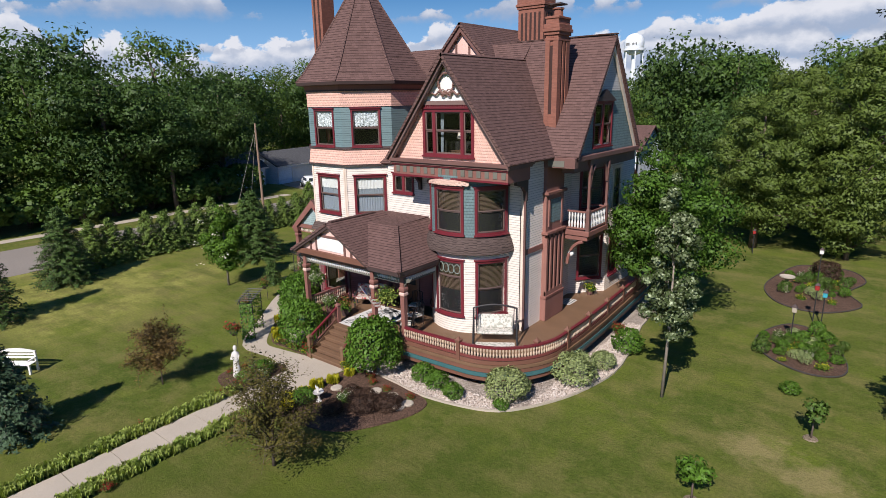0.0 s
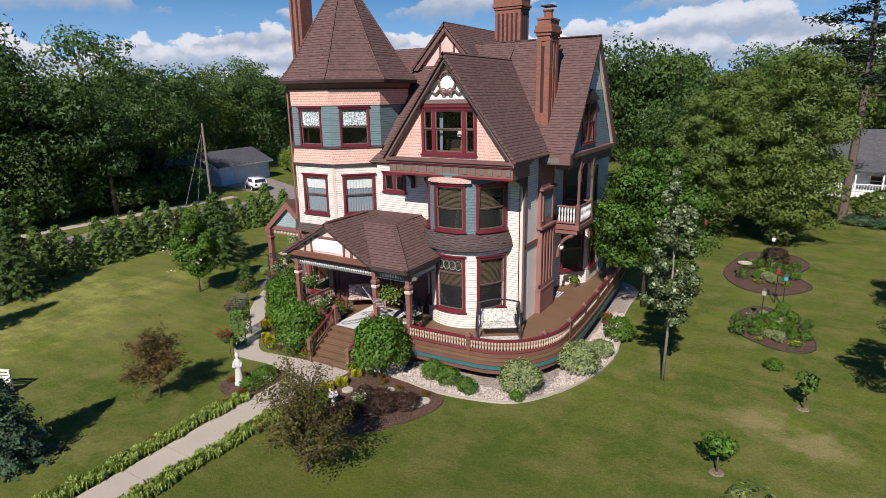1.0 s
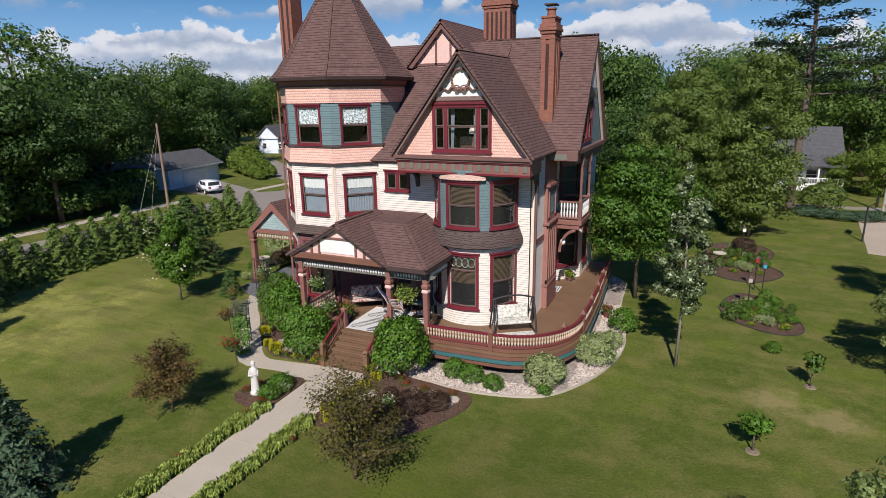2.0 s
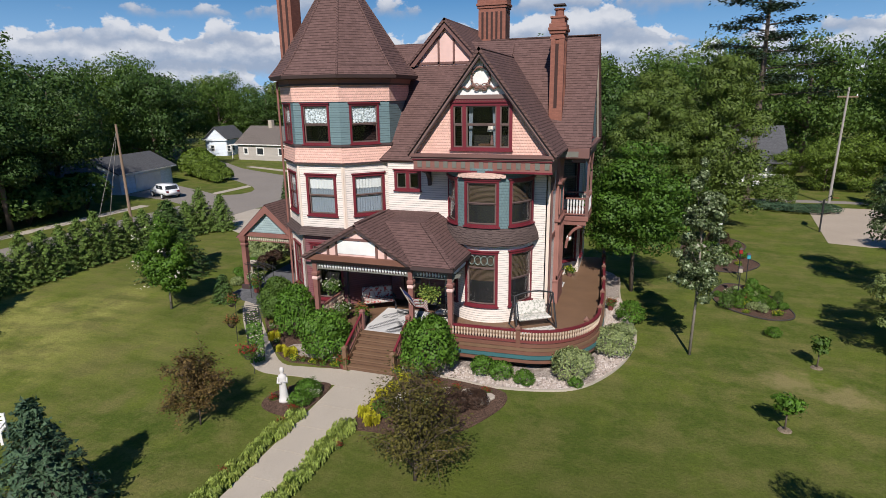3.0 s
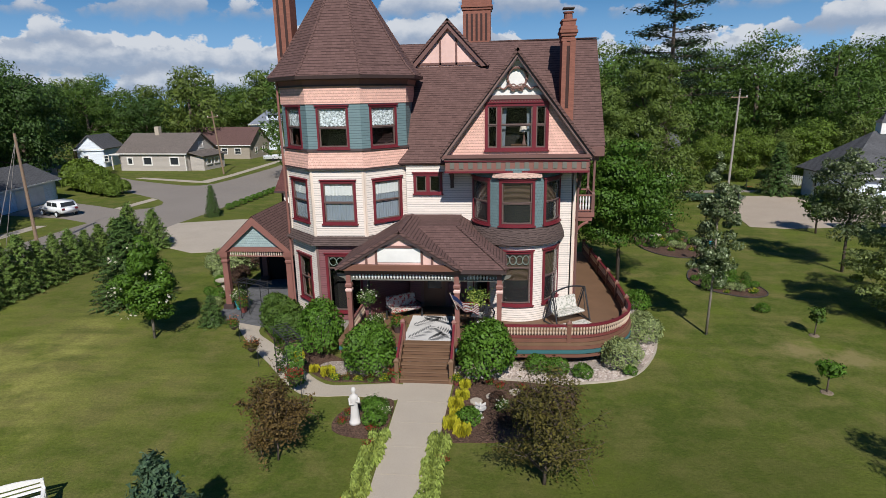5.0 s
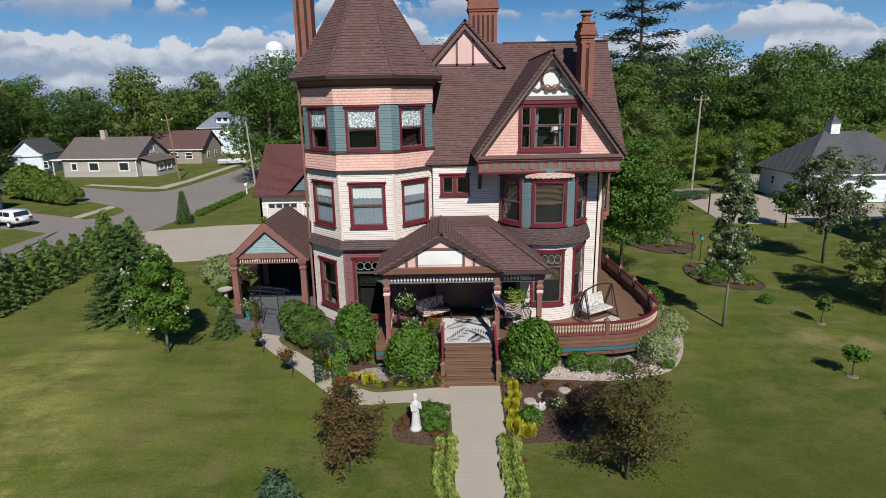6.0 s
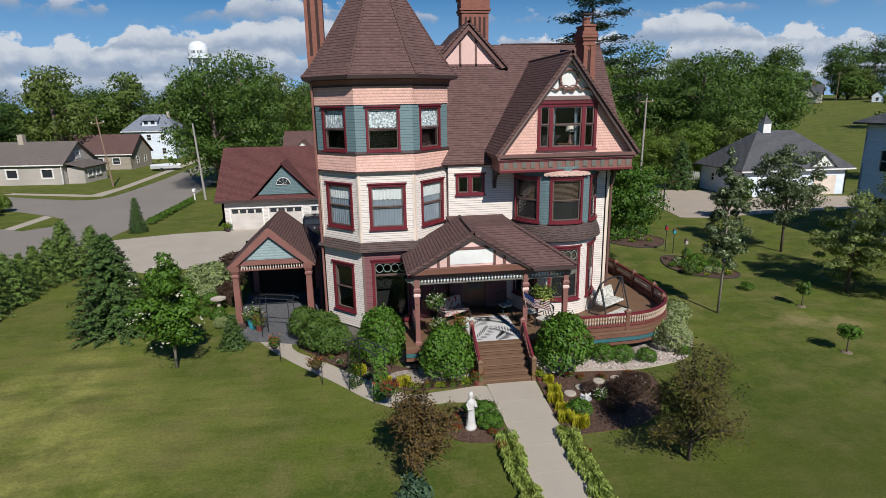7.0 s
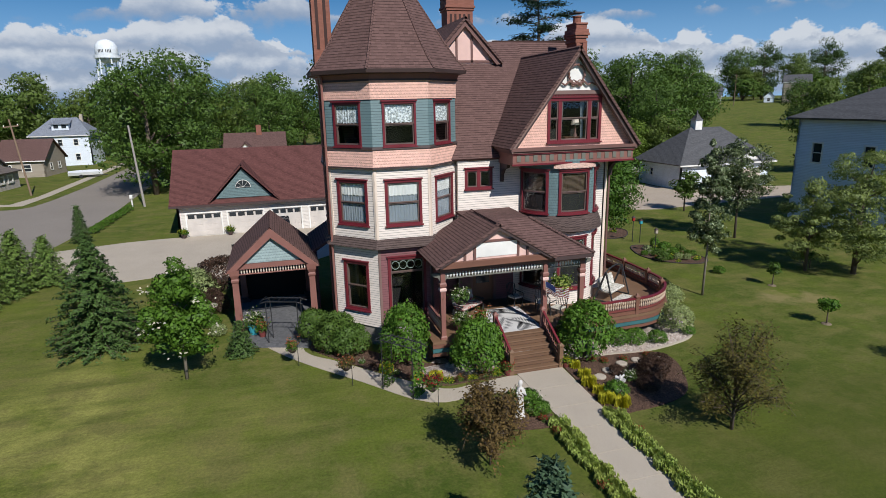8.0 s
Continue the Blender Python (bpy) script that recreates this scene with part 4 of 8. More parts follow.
part("chimney", boxes((2.6, 3.4, -0.4, 0.4, 6.8, 9.2)), m_brick, h)
cottage("far_house", "distant brown two-storey house among trees", 184, 194, 200, 208, 8.5, 11.5, "x", m_tansiding, m_grey_roof, {"front": W(2, 6.5)}, turn=-43)
cottage("shed", "distant small white shed on the hillside", 180, 184, 209, 213, 2.6, 4.6, "y", m_bluewhite, m_grey_roof, {"front": W(1.2, v=(0.4, 1.9), w=1.2)}, turn=-43, category="shed")

# the garage of the house
gar = thing("detached_garage", "white three-door garage with a brown shingle roof", "garage", at=pose(0.9, 0, 0))
gf = Wall((-38.7, 49.7), (-22.5, 49.7))
door_at = [(0.75, 3.55), (4.15, 7.1), (7.9, 10.4), (11.2, 13.9)]
part("wall", gf.panel(0, 2.95, [(a, b, 0, 2.02) for a, b in door_at]), m_garage, gar)
part("wall", Wall((-38.7, 60.3), (-38.7, 49.7)).panel(0, 2.95), m_garage, gar)
part("wall", boxes((-22.7, -22.5, 49.9, 60.3, 0, 2.95), (-38.5, -22.7, 60.1, 60.3, 0, 2.95)), m_garage, gar)
for a, b in door_at:
    bm = bmesh.new()
    gf.block(bm, a, b, 0, 2.02, -0.16, -0.12)
    d = part("garage_door", bm, m_garage_door, gar, "pale panelled garage door")
    for i in range(3):
        for j in range(4):
            bm = bmesh.new()
            u = a + (b - a) * (j + 0.12) / 4
            gf.block(bm, u, u + (b - a) * 0.19, 0.08 + 0.48 * i, 0.48 + 0.48 * i, -0.12, -0.10)
            part("panel", bm, m_garage_door, d)
    for j in range(4):
        bm = bmesh.new()
        u = a + (b - a) * (j + 0.12) / 4
        gf.block(bm, u, u + (b - a) * 0.19, 1.58, 1.9, -0.125, -0.095)
        part("pane", bm, m_glass_dark, d)
    bm = bmesh.new()
    for r in ((a - 0.12, a, 0, 2.14), (b, b + 0.12, 0, 2.14), (a, b, 2.02, 2.14)):
        gf.block(bm, *r, -0.05, 0.03)
    part("door_frame", bm, m_white, gar)
for q in ([(-39.2, 49.2, 2.85), (-22.2, 49.2, 2.85), (-22.2, 55, 7.2), (-39.2, 55, 7.2)], [(-39.2, 60.8, 2.85), (-22.2, 60.8, 2.85), (-22.2, 55, 7.2), (-39.2, 55, 7.2)]):
    part("roof", slab(bmesh.new(), q, 0.15), m_roof_red, gar)
part("fascia", boxes((-39.2, -22.2, 49.12, 49.2, 2.66, 2.84)), m_trim_dark, gar)
for x in (-38.7, -22.5):
    part("gable", slab(bmesh.new(), [(x, 49.9, 2.9), (x, 60.2, 2.9), (x, 55, 7.0)], 0.15, (1 if x < -30 else -1, 0, 0)), m_garage, gar)
part("dormer", slab(bmesh.new(), [(-35.4, 49.6, 3.25), (-30.7, 49.6, 3.25), (-33.05, 49.6, 5.75)], 0.2, (0, 1, 0)), m_teal, gar, "teal shingled gable")
for s in (-1, 1):
    part("dormer_roof", slab(bmesh.new(), [(-33.05, 49.2, 6.15), (-33.05 + s * 3.0, 49.2, 3.0), (-33.05 + s * 3.0, 49.5, 3.0), (-33.05, 53.6, 6.15)], 0.12), m_roof_red, gar)
bm = bmesh.new()
fan = [(-33.05 + 0.62 * math.cos(radians(a)), 49.56, 4.15 + 0.62 * math.sin(radians(a))) for a in range(0, 181, 15)]
slab(bm, fan, 0.04, (0, -1, 0))
fw = part("fan_window", bm, m_glass_dark, gar, "half-round window")
bm = bmesh.new()
tube(bm, [(x, 49.5, z) for x, y, z in fan] + [fan[0]], 0.028, 5)
for a in (45, 90, 135):
    bar(bm, (-33.05, 49.5, 4.15), (-33.05 + 0.6 * math.cos(radians(a)), 49.5, 4.15 + 0.6 * math.sin(radians(a))), 0.018)
part("fan_bars", bm, m_white, fw)


def utility_pole(x, y, height, lean, label, arm=True, wood=None):
    t = thing("utility_pole", label, "pole", "utility poles", pose(x, y, rise(x, y), *lean, 0))
    bm = bmesh.new()
    tube(bm, [(0, 0, 0), (0, 0, height / 2), (0, 0, height)], [0.14, 0.12, 0.1], 8)
    part("pole", bm, wood or m_polewood, t)
    if arm:
        part("crossarm", boxes((-0.9, 0.9, -0.06, 0.06, height - 1.0, height - 0.86)), m_polewood, t)
        for i in range(3):
            part("insulator", lathe(bmesh.new(), [(0.05, 0), (0.06, 0.1), (0.03, 0.2)], 6, (-0.8 + 0.8 * i, 0, height - 0.86)), m_white, t)


utility_pole(-54, 37.5, 9.3, (0, -0.6), "brown wooden utility pole across the lawn", False)
gw = thing("guy_wire", "thin steel guy wires from the wooden pole", "wire")
for x, y in ((-57.6, 38.3), (-56.2, 35.6)):
    part("wire", tube(bmesh.new(), [(-54.0, 37.5, 9.0), (x, y, 0.0)], 0.02, 4), m_polegrey, gw)
utility_pole(9.8, 64.7, 11.7, (0, 1), "tall grey utility pole with a crossarm", True, m_polegrey)
utility_pole(-44.2, 69.0, 9.2, (0, -3), "pale weathered utility pole", False, m_polegrey)
utility_pole(-61, 85, 10, (0, -5), "grey utility pole with a crossarm")
utility_pole(159, 206, 13, (0, 0), "distant grey wooden utility pole")

# water tower
wt = thing("water_tower", "white municipal water tower on six legs", "water tower", at=pose(-75, 198, -3.4))
part("tank", lathe(bmesh.new(), [(1.2, 27.6), (2.6, 28.1), (3.15, 29.0), (3.15, 31.4), (3.0, 32.4), (2.3, 33.5), (1.2, 34.1), (0.2, 34.3)], 24), m_steel_white, wt, smooth=True)
for k in range(6):
    a = math.tau * k / 6
    part("leg", tube(bmesh.new(), [(3.8 * math.cos(a), 3.8 * math.sin(a), 3.3), (3.0 * math.cos(a), 3.0 * math.sin(a), 29.2)], 0.22, 8), m_steel_white, wt)
part("riser", tube(bmesh.new(), [(0, 0, 3.3), (0, 0, 28)], 0.6, 10), m_steel_white, wt)
part("balcony", lathe(bmesh.new(), [(3.15, 28.9), (3.6, 28.9), (3.6, 29.6), (3.56, 29.6), (3.56, 29.0), (3.15, 29.0)], 24), m_steel_white, wt)
for k in range(9):
    a = radians(-118 + 7.5 * k)
    p = Vector((3.17 * math.cos(a), 3.17 * math.sin(a), 30.4))
    if k != 4:
        part("lettering_bar", bar(bmesh.new(), p, p + Vector((0, 0, 0.8)), 0.2, 0.06, (math.cos(a), math.sin(a), 0)), m_dark, wt)


def parked_car(x, y, turn, paint, label):
    t = thing("car", label, "car", at=pose(x, y, 0, 0, 0, turn))
    side = [(-2.3, 0.45), (-2.35, 0.95), (-2.1, 1.05), (-1.9, 1.55), (-1.6, 1.66), (0.2, 1.66), (0.95, 1.08), (2.1, 0.92), (2.3, 0.7), (2.3, 0.42)]
    bm = bmesh.new()
    slab(bm, [(u, -0.88, v) for u, v in side], 1.76, (0, 1, 0))
    bmesh.ops.bevel(bm, geom=list(bm.edges), offset=0.07, segments=2, affect="EDGES", clamp_overlap=True)
    part("body", bm, paint, t, smooth=True)
    for y0 in (-0.895, 0.875):
        part("side_glass", boxes((-1.65, -0.7, y0, y0 + 0.02, 1.1, 1.52), (-0.6, 0.3, y0, y0 + 0.02, 1.1, 1.52)), m_glass_dark, t)
    part("windscreen", slab(bmesh.new(), [(0.33, -0.72, 1.6), (0.33, 0.72, 1.6), (0.93, 0.78, 1.14), (0.93, -0.78, 1.14)], 0.02, (0.6, 0, 0.8)), m_glass_dark, t)
    part("rear_glass", slab(bmesh.new(), [(-2.07, -0.7, 1.12), (-2.07, 0.7, 1.12), (-1.9, 0.64, 1.52), (-1.9, -0.64, 1.52)], 0.06, (-1, 0, 0.3)), m_glass_dark, t)
    for u in (-1.45, 1.4):
        for y0 in (-0.9, 0.9):
            wheel = part("wheel", lathe(bmesh.new(), [(0.33, -0.11), (0.34, 0), (0.33, 0.11)], 14), m_rubber, t, at=pose(u, y0, 0.33, 90))
            part("rim", lathe(bmesh.new(), [(0.21, -0.125), (0.21, 0.125)], 10), m_steel_white, wheel)
    for y0 in (-0.65, 0.65):
        part("tail_light", boxes((-2.38, -2.3, y0 - 0.14, y0 + 0.14, 0.8, 1.0)), m_red, t)
        part("headlight", boxes((2.24, 2.32, y0 - 0.18, y0 + 0.18, 0.66, 0.8)), m_glass_dark, t)


parked_car(-63.2, 51.5, 155, m_carwhite, "white station wagon parked before the neighbouring garage")
parked_car(-29.4, 47.6, 90, m_carblack, "black car parked before the garage")

# a small boat under a white cover
boat = thing("boat", "small white covered boat on a trailer beside the street", "boat", at=pose(-59.9, 105.2, 0, 0, 0, 12))
bm = bmesh.new()
rows = [[bm.verts.new((u, v * w, z)) for v, z in ((-1, 0.95), (-0.75, 0.45), (0, 0.3), (0.75, 0.45), (1, 0.95), (0, 1.3 - 0.05 * abs(u)))] for u, w in ((-2.4, 0.85), (-1.0, 0.95), (0.6, 0.9), (1.8, 0.6), (2.5, 0.12))]
for p, q in zip(rows, rows[1:]):
    for i in range(6):
        bm.faces.new((p[i], q[i], q[(i + 1) % 6], p[(i + 1) % 6]))
bm.faces.new(rows[0][::-1]); bm.faces.new(rows[-1])
part("hull", bm, m_carwhite, boat)
part("trailer_beam", boxes((-2.0, 3.2, -0.06, 0.06, 0.22, 0.32)), m_iron, boat)
for y in (-0.85, 0.85):
    part("wheel", lathe(bmesh.new(), [(0.28, -0.09), (0.3, 0), (0.28, 0.09)], 12), m_rubber, boat, at=pose(-0.6, y, 0.29, 90))

# carriage porch at the side of the house
pc = thing("carriage_porch", "gabled carriage porch with rose-brown posts beside the tower", "porch")
PA, PB, PF = -31.95, -27.5, 24.55
pm = (PA + PB) / 2
for s, x in ((-1, PA), (1, PB)):
    part("roof", slab(bmesh.new(), [(pm, PF, 5.38), (x, PF, 3.3), (x, 30.4, 3.3), (pm, 29.6, 5.38)], 0.13), m_roof, pc)
    part("bargeboard", slab(bmesh.new(), [(pm, PF - 0.03, 5.32), (x, PF - 0.03, 3.24), (x - s * 0.4, PF - 0.03, 3.26), (pm, PF - 0.03, 4.85)], 0.1, (0, 1, 0)), m_rose, pc)
part("roof", slab(bmesh.new(), [(pm, 29.6, 5.38), (PA, 30.4, 3.3), (PB, 30.4, 3.3)], 0.13), m_roof, pc)
part("roof", slab(bmesh.new(), [(-27.75, 26.5, 3.5), (-25.5, 26.5, 4.9), (-25.5, 31, 4.9), (-27.75, 31, 3.5)], 0.13), m_roof, pc)
part("gable_panel", slab(bmesh.new(), [(PA + 0.7, PF + 0.2, 3.62), (PB - 0.7, PF + 0.2, 3.62), (pm, PF + 0.2, 4.95)], 0.1, (0, 1, 0)), m_paleteal, pc, "pale teal scalloped gable")
part("tie_beam", boxes((PA + 0.35, PB - 0.35, PF + 0.12, PF + 0.36, 3.36, 3.6)), m_rose, pc)
for x in (PA + 0.4, PB - 0.4):
    for y in (24.75, 30.0):
        p = part("porch_post", lathe(bmesh.new(), [(0.3, 0), (0.3, 0.25), (0.24, 0.3), (0.2, 2.7), (0.26, 2.78), (0.26, 2.86), (0.2, 2.92), (0.3, 3.1), (0.34, 3.36)], 4, (x, y, 0), radians(45)), m_rose, pc)
        part("post_base", boxes((x - 0.3, x + 0.3, y - 0.3, y + 0.3, 0, 0.3), bevel=0.02), m_trim_dark, p)
for i in range(24):
    x = PA + 0.72 + (PB - PA - 1.44) * i / 23
    part("spindle", lathe(bmesh.new(), [(0.02, 3.1), (0.035, 3.2), (0.02, 3.34)], 6, (x, PF + 0.24, 0)), m_creamwood, pc)
part("lower_rail", boxes((PA + 0.6, PB - 0.6, PF + 0.2, PF + 0.28, 3.06, 3.11)), m_rose, pc)
# ceiling and back wall carry the porch's shade in their near-black colour
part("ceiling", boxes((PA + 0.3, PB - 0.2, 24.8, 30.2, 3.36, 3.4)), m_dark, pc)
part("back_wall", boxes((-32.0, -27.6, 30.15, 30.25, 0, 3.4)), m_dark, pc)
part("side_wall", boxes((-27.6, -27.45, 26.8, 30.2, 0, 3.4)), m_maroon_board, pc)
# ---- the house ----
house = thing("victorian_house", "cream, pink and teal Victorian house with corner tower and porch", "house")
DECK = 1.15
TC, TA = (-23.84, 24.13), 3.02


def oct_corner(deg, apothem):
    r = apothem / math.cos(radians(22.5))
    return (TC[0] + r * math.cos(radians(deg)), TC[1] + r * math.sin(radians(deg)))


def tower_face(th, apothem=TA):
    return Wall(oct_corner(th - 22.5, apothem), oct_corner(th + 22.5, apothem))


def ring(bm, z0, a0, z1, a1, inner=0.25):
    """A sloping octagonal band between two heights."""
    rows = [[bm.verts.new((*oct_corner(k * 45 + 22.5, a), z)) for a, z in ((a0, z0), (a1, z1), (a1 - inner, z1), (a0 - inner, z0))] for k in range(8)]
    for k in range(8):
        p, q = rows[k], rows[(k + 1) % 8]
        for i in range(4):
            bm.faces.new((p[i], q[i], q[(i + 1) % 4], p[(i + 1) % 4]))


def leaded(parent, w, u0, u1, v0, v1):
    """Leaded ornament set before a transom pane."""
    bm = bmesh.new()
    for i in range(4):
        c = u0 + (u1 - u0) * (i + 0.5) / 4
        rr, rz = (u1 - u0) / 8, (v1 - v0) * 0.4
        tube(bm, [w.at(c + rr * math.cos(math.tau * k / 10), (v0 + v1) / 2 + rz * math.sin(math.tau * k / 10), -0.015) for k in range(11)], 0.016, 4)
    part("leaded_ornament", bm, m_lead, parent, "pale leaded transom ornament")


# tower walls, storey by storey
part("foundation", lathe(bmesh.new(), [(3.2, -0.1), (3.2, 0.95)], 8, (*TC, 0), radians(22.5)), m_stone, house)
for th in range(-180, 180, 45):
    w = tower_face(th)
    u = w.length
    seen = th in (-180, -135, -90, -45)
    h1 = [opening(0.55, u - 0.55, 1.65, 4.0)] if th in (-180, -135) else [opening(0.42, u - 0.3, 1.3, 4.25)] if th == -90 else []
    part("wall", w.panel(0.9, 4.95, h1), m_maroon_board if th in (-90, -45) else m_cream, house)
    h2 = [opening(0.44, u - 0.4, 5.72, 7.75)] if seen else []
    part("wall", w.panel(4.95, 8.32, h2), m_cream, house)
    t3 = th in (-180, -135, -90, -45, 0)
    h3 = [opening(0.46, u - 0.56, 9.22, 11.1, 0.09)] if seen else []
    part("wall", w.panel(9.1, 11.2, h3), m_teal_board, house, "teal shingled wall")
    if seen:
        window(house, w, 0.44, u - 0.4, 5.72, 7.75, curtain="half")
        window(house, w, 0.46, u - 0.56, 9.22, 11.1, 0.09, curtain="lace")
        if th in (-180, -135):
            window(house, w, 0.55, u - 0.55, 1.65, 4.0)
        if th == -90:
            window(house, w, 0.42, u - 0.3, 1.3, 4.25, rail=0.78)
            leaded(house, w, 0.6, u - 0.48, 3.62, 4.1)
    if th == -90:
        for e in (0.0, u - 0.11):
            bm = bmesh.new()
            w.block(bm, e, e + 0.11, 0.95, 4.7, -0.01, 0.035)
            part("corner_board", bm, m_barge, house)
    for e in (0.0, u - 0.09):
        bm = bmesh.new()
        w.block(bm, e, e + 0.09, 5.1, 8.3, -0.01, 0.03)
        part("corner_board", bm, m_creamwood, house)
for name, rows, mat, lab in (
    ("tower_skirt", (4.72, TA + 0.3, 5.12, TA + 0.02), m_dark_roof, "dark shingled skirt"),
    ("shingle_band", (8.34, TA + 0.13, 9.1, TA + 0.02), m_pink, "pink scalloped shingle band"),
    ("shingle_band", (11.2, TA + 0.04, 11.98, TA + 0.04), m_pink, "pink scalloped shingle band"),
    ("belt", (8.26, TA + 0.16, 8.34, TA + 0.16), m_trim_dark, ""),
    ("belt", (9.1, TA + 0.1, 9.2, TA + 0.08), m_trim_dark, ""),
    ("frieze", (12.03, TA + 0.1, 12.3, TA + 0.2), m_rose, "rose-red painted frieze"),
    ("belt", (11.95, TA + 0.13, 12.03, TA + 0.13), m_trim_dark, ""),
):
    bm = bmesh.new()
    ring(bm, *rows)
    part(name, bm, mat, house, lab)
cs = 1 / math.cos(radians(22.5))
part("tower_eave", lathe(bmesh.new(), [(3.1 * cs, 12.22), (3.5 * cs, 12.27), (3.54 * cs, 12.42), (2.9 * cs, 12.45)], 8, (*TC, 0), radians(22.5)), m_trim_dark, house)
prof = [(3.52, 12.4), (3.12, 12.86), (2.62, 13.6), (1.86, 14.85), (1.1, 16.1), (0.5, 17.1), (0.03, 17.9)]
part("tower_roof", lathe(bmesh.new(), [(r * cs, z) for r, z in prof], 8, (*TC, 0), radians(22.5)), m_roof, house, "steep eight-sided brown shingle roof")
for k in range(8):
    part("hip_cap", tube(bmesh.new(), [(*oct_corner(k * 45 + 22.5, r), z) for r, z in prof], 0.06, 6), m_roof, house)

# main body
front = Wall((-20.85, 22.5), (-12.8, 22.5))
hs = [opening(0.35, 1.75, 6.92, 7.9), (0.7, 1.8, DECK, 3.4), (3.4, 7.0, 1.3, 8.0)]
part("wall", front.panel(4.5, 8.4, hs), m_cream, house)
part("wall", front.panel(DECK - 0.3, 4.5, hs, u0=0.0, u1=2.9), m_maroon_board, house, "maroon boarded wall under the porch roof")
part("wall", front.panel(DECK - 0.3, 4.5, hs, u0=2.9), m_cream, house)
window(house, front, 0.35, 1.75, 6.92, 7.9, rail=0.0, mullions=(1.05,))
right_a = Wall((-12.8, 22.5), (-12.8, 24.9))
part("wall", right_a.panel(0, 8.9), m_cream, house)
bm = bmesh.new()
right_a.block(bm, 0, 2.4, 4.72, 4.95, 0, 0.05)
part("belt", bm, m_rose, house)
bm = bmesh.new()
front.block(bm, front.length - 0.14, front.length, DECK, 8.3, -0.02, 0.03)
part("corner_board", bm, m_creamwood, house)

# rounded bay
BAYC, BAYR = (-15.6, 22.7), 2.05
bay = Round(BAYC, BAYR, -176, -4)
spots = [-148, -90, -32]
ha = [opening(bay.u(a) - 0.78, bay.u(a) + 0.78, 1.95, 4.55) for a in spots]
part("wall", bay.panel(DECK - 0.3, 4.9, ha), m_cream, house, "curved cream clapboard bay")
hb = [opening(bay.u(a) - 0.8, bay.u(a) + 0.8, 5.72, 7.8) for a in spots]
part("wall", bay.panel(5.6, 8.3, hb), m_teal, house, "curved teal shingle bay")
for a in spots:
    window(house, bay, bay.u(a) - 0.78, bay.u(a) + 0.78, 1.95, 4.55, rail=0.72 if a == -90 else 0.5, curtain="blind")
    if a == -90:
        leaded(house, bay, bay.u(a) - 0.6, bay.u(a) + 0.6, 3.86, 4.4)
    window(house, bay, bay.u(a) - 0.8, bay.u(a) + 0.8, 5.72, 7.8, curtain="blind")
prof = [(0.02, 5.62), (0.12, 5.45), (0.24, 5.15), (0.28, 4.88), (0.1, 4.8), (-0.1, 4.8), (-0.1, 5.62)]
bm = bmesh.new()
k = 36
rows = [[bm.verts.new(bay.at(bay.length * i / k, z, o)) for o, z in prof] for i in range(k + 1)]
for a, b in zip(rows, rows[1:]):
    for i in range(len(prof)):
        j = (i + 1) % len(prof)
        bm.faces.new((a[i], b[i], b[j], a[j]))
part("bay_skirt", bm, m_dark_roof, house, "flared dark shingle skirt under the bay windows")

# front gable over the bay
GX, GY, GZ0, GZ1, GH = -15.66, 20.56, 8.98, 13.3, 3.22
gable = Wall((GX - GH, GY + 0.3), (GX + GH, GY + 0.3))
slope = (GZ1 - GZ0) / GH
wx0, wx1, wz0, wz1 = 1.85, 4.6, 9.1, 11.1


def under(u, drop=0.0):
    return GZ0 + slope * (GH - abs(u - GH)) - drop


t = 0.09
bm = bmesh.new()
gable.plate(bm, [(0.25, 8.9), (wx0 + t, 8.9), (wx0 + t, under(wx0 + t, 0.2)), (0.25, under(0.25, 0.2))], -0.2, 0)
gable.plate(bm, [(wx1 - t, 8.9), (2 * GH - 0.25, 8.9), (2 * GH - 0.25, under(0.25, 0.2)), (wx1 - t, under(wx1 - t, 0.2))], -0.2, 0)
gable.plate(bm, [(wx0 + t, 8.9), (wx1 - t, 8.9), (wx1 - t, wz0 + t), (wx0 + t, wz0 + t)], -0.2, 0)
part("wall", bm, m_pink, house, "pink scalloped shingle gable")
bm = bmesh.new()
gable.plate(bm, [(wx0 + t, wz1 - t), (wx1 - t, wz1 - t), (wx1 - t, under(wx1 - t, 0.2)), (GH, GZ1 - 0.3), (wx0 + t, under(wx0 + t, 0.2))], -0.2, 0.0)
part("gable_panel", bm, m_white, house, "white panel with a carved wreath")
window(house, gable, wx0, wx1, wz0, wz1, 0.13, rail=0.55, mullions=(wx0 + 0.62, wx1 - 0.62))
bm = bmesh.new()
gable.block(bm, wx0 - 0.1, wx1 + 0.1, wz1 + 0.16, wz1 + 0.33, 0, 0.12)
part("lintel", bm, m_barge, house)
bm = bmesh.new()
gable.block(bm, wx0 - 0.02, wx1 + 0.02, wz1 + 0.06, wz1 + 0.16, 0, 0.06)
part("lintel", bm, m_trim, house)
bm = bmesh.new()
for s in (-1, 1):
    foot = (GX + s * (GH + 0.05), GZ0 - 0.05)
    pts = [(GX, GZ1 - 0.02), foot, (foot[0] - s * 0.05, foot[1] - 0.25), (foot[0] - s * 0.3, foot[1] - 0.02), (GX, GZ1 - 0.36)]
    slab(bm, [(x, GY, z) for x, z in pts], 0.14, (0, 1, 0))
part("bargeboard", bm, m_barge, house)
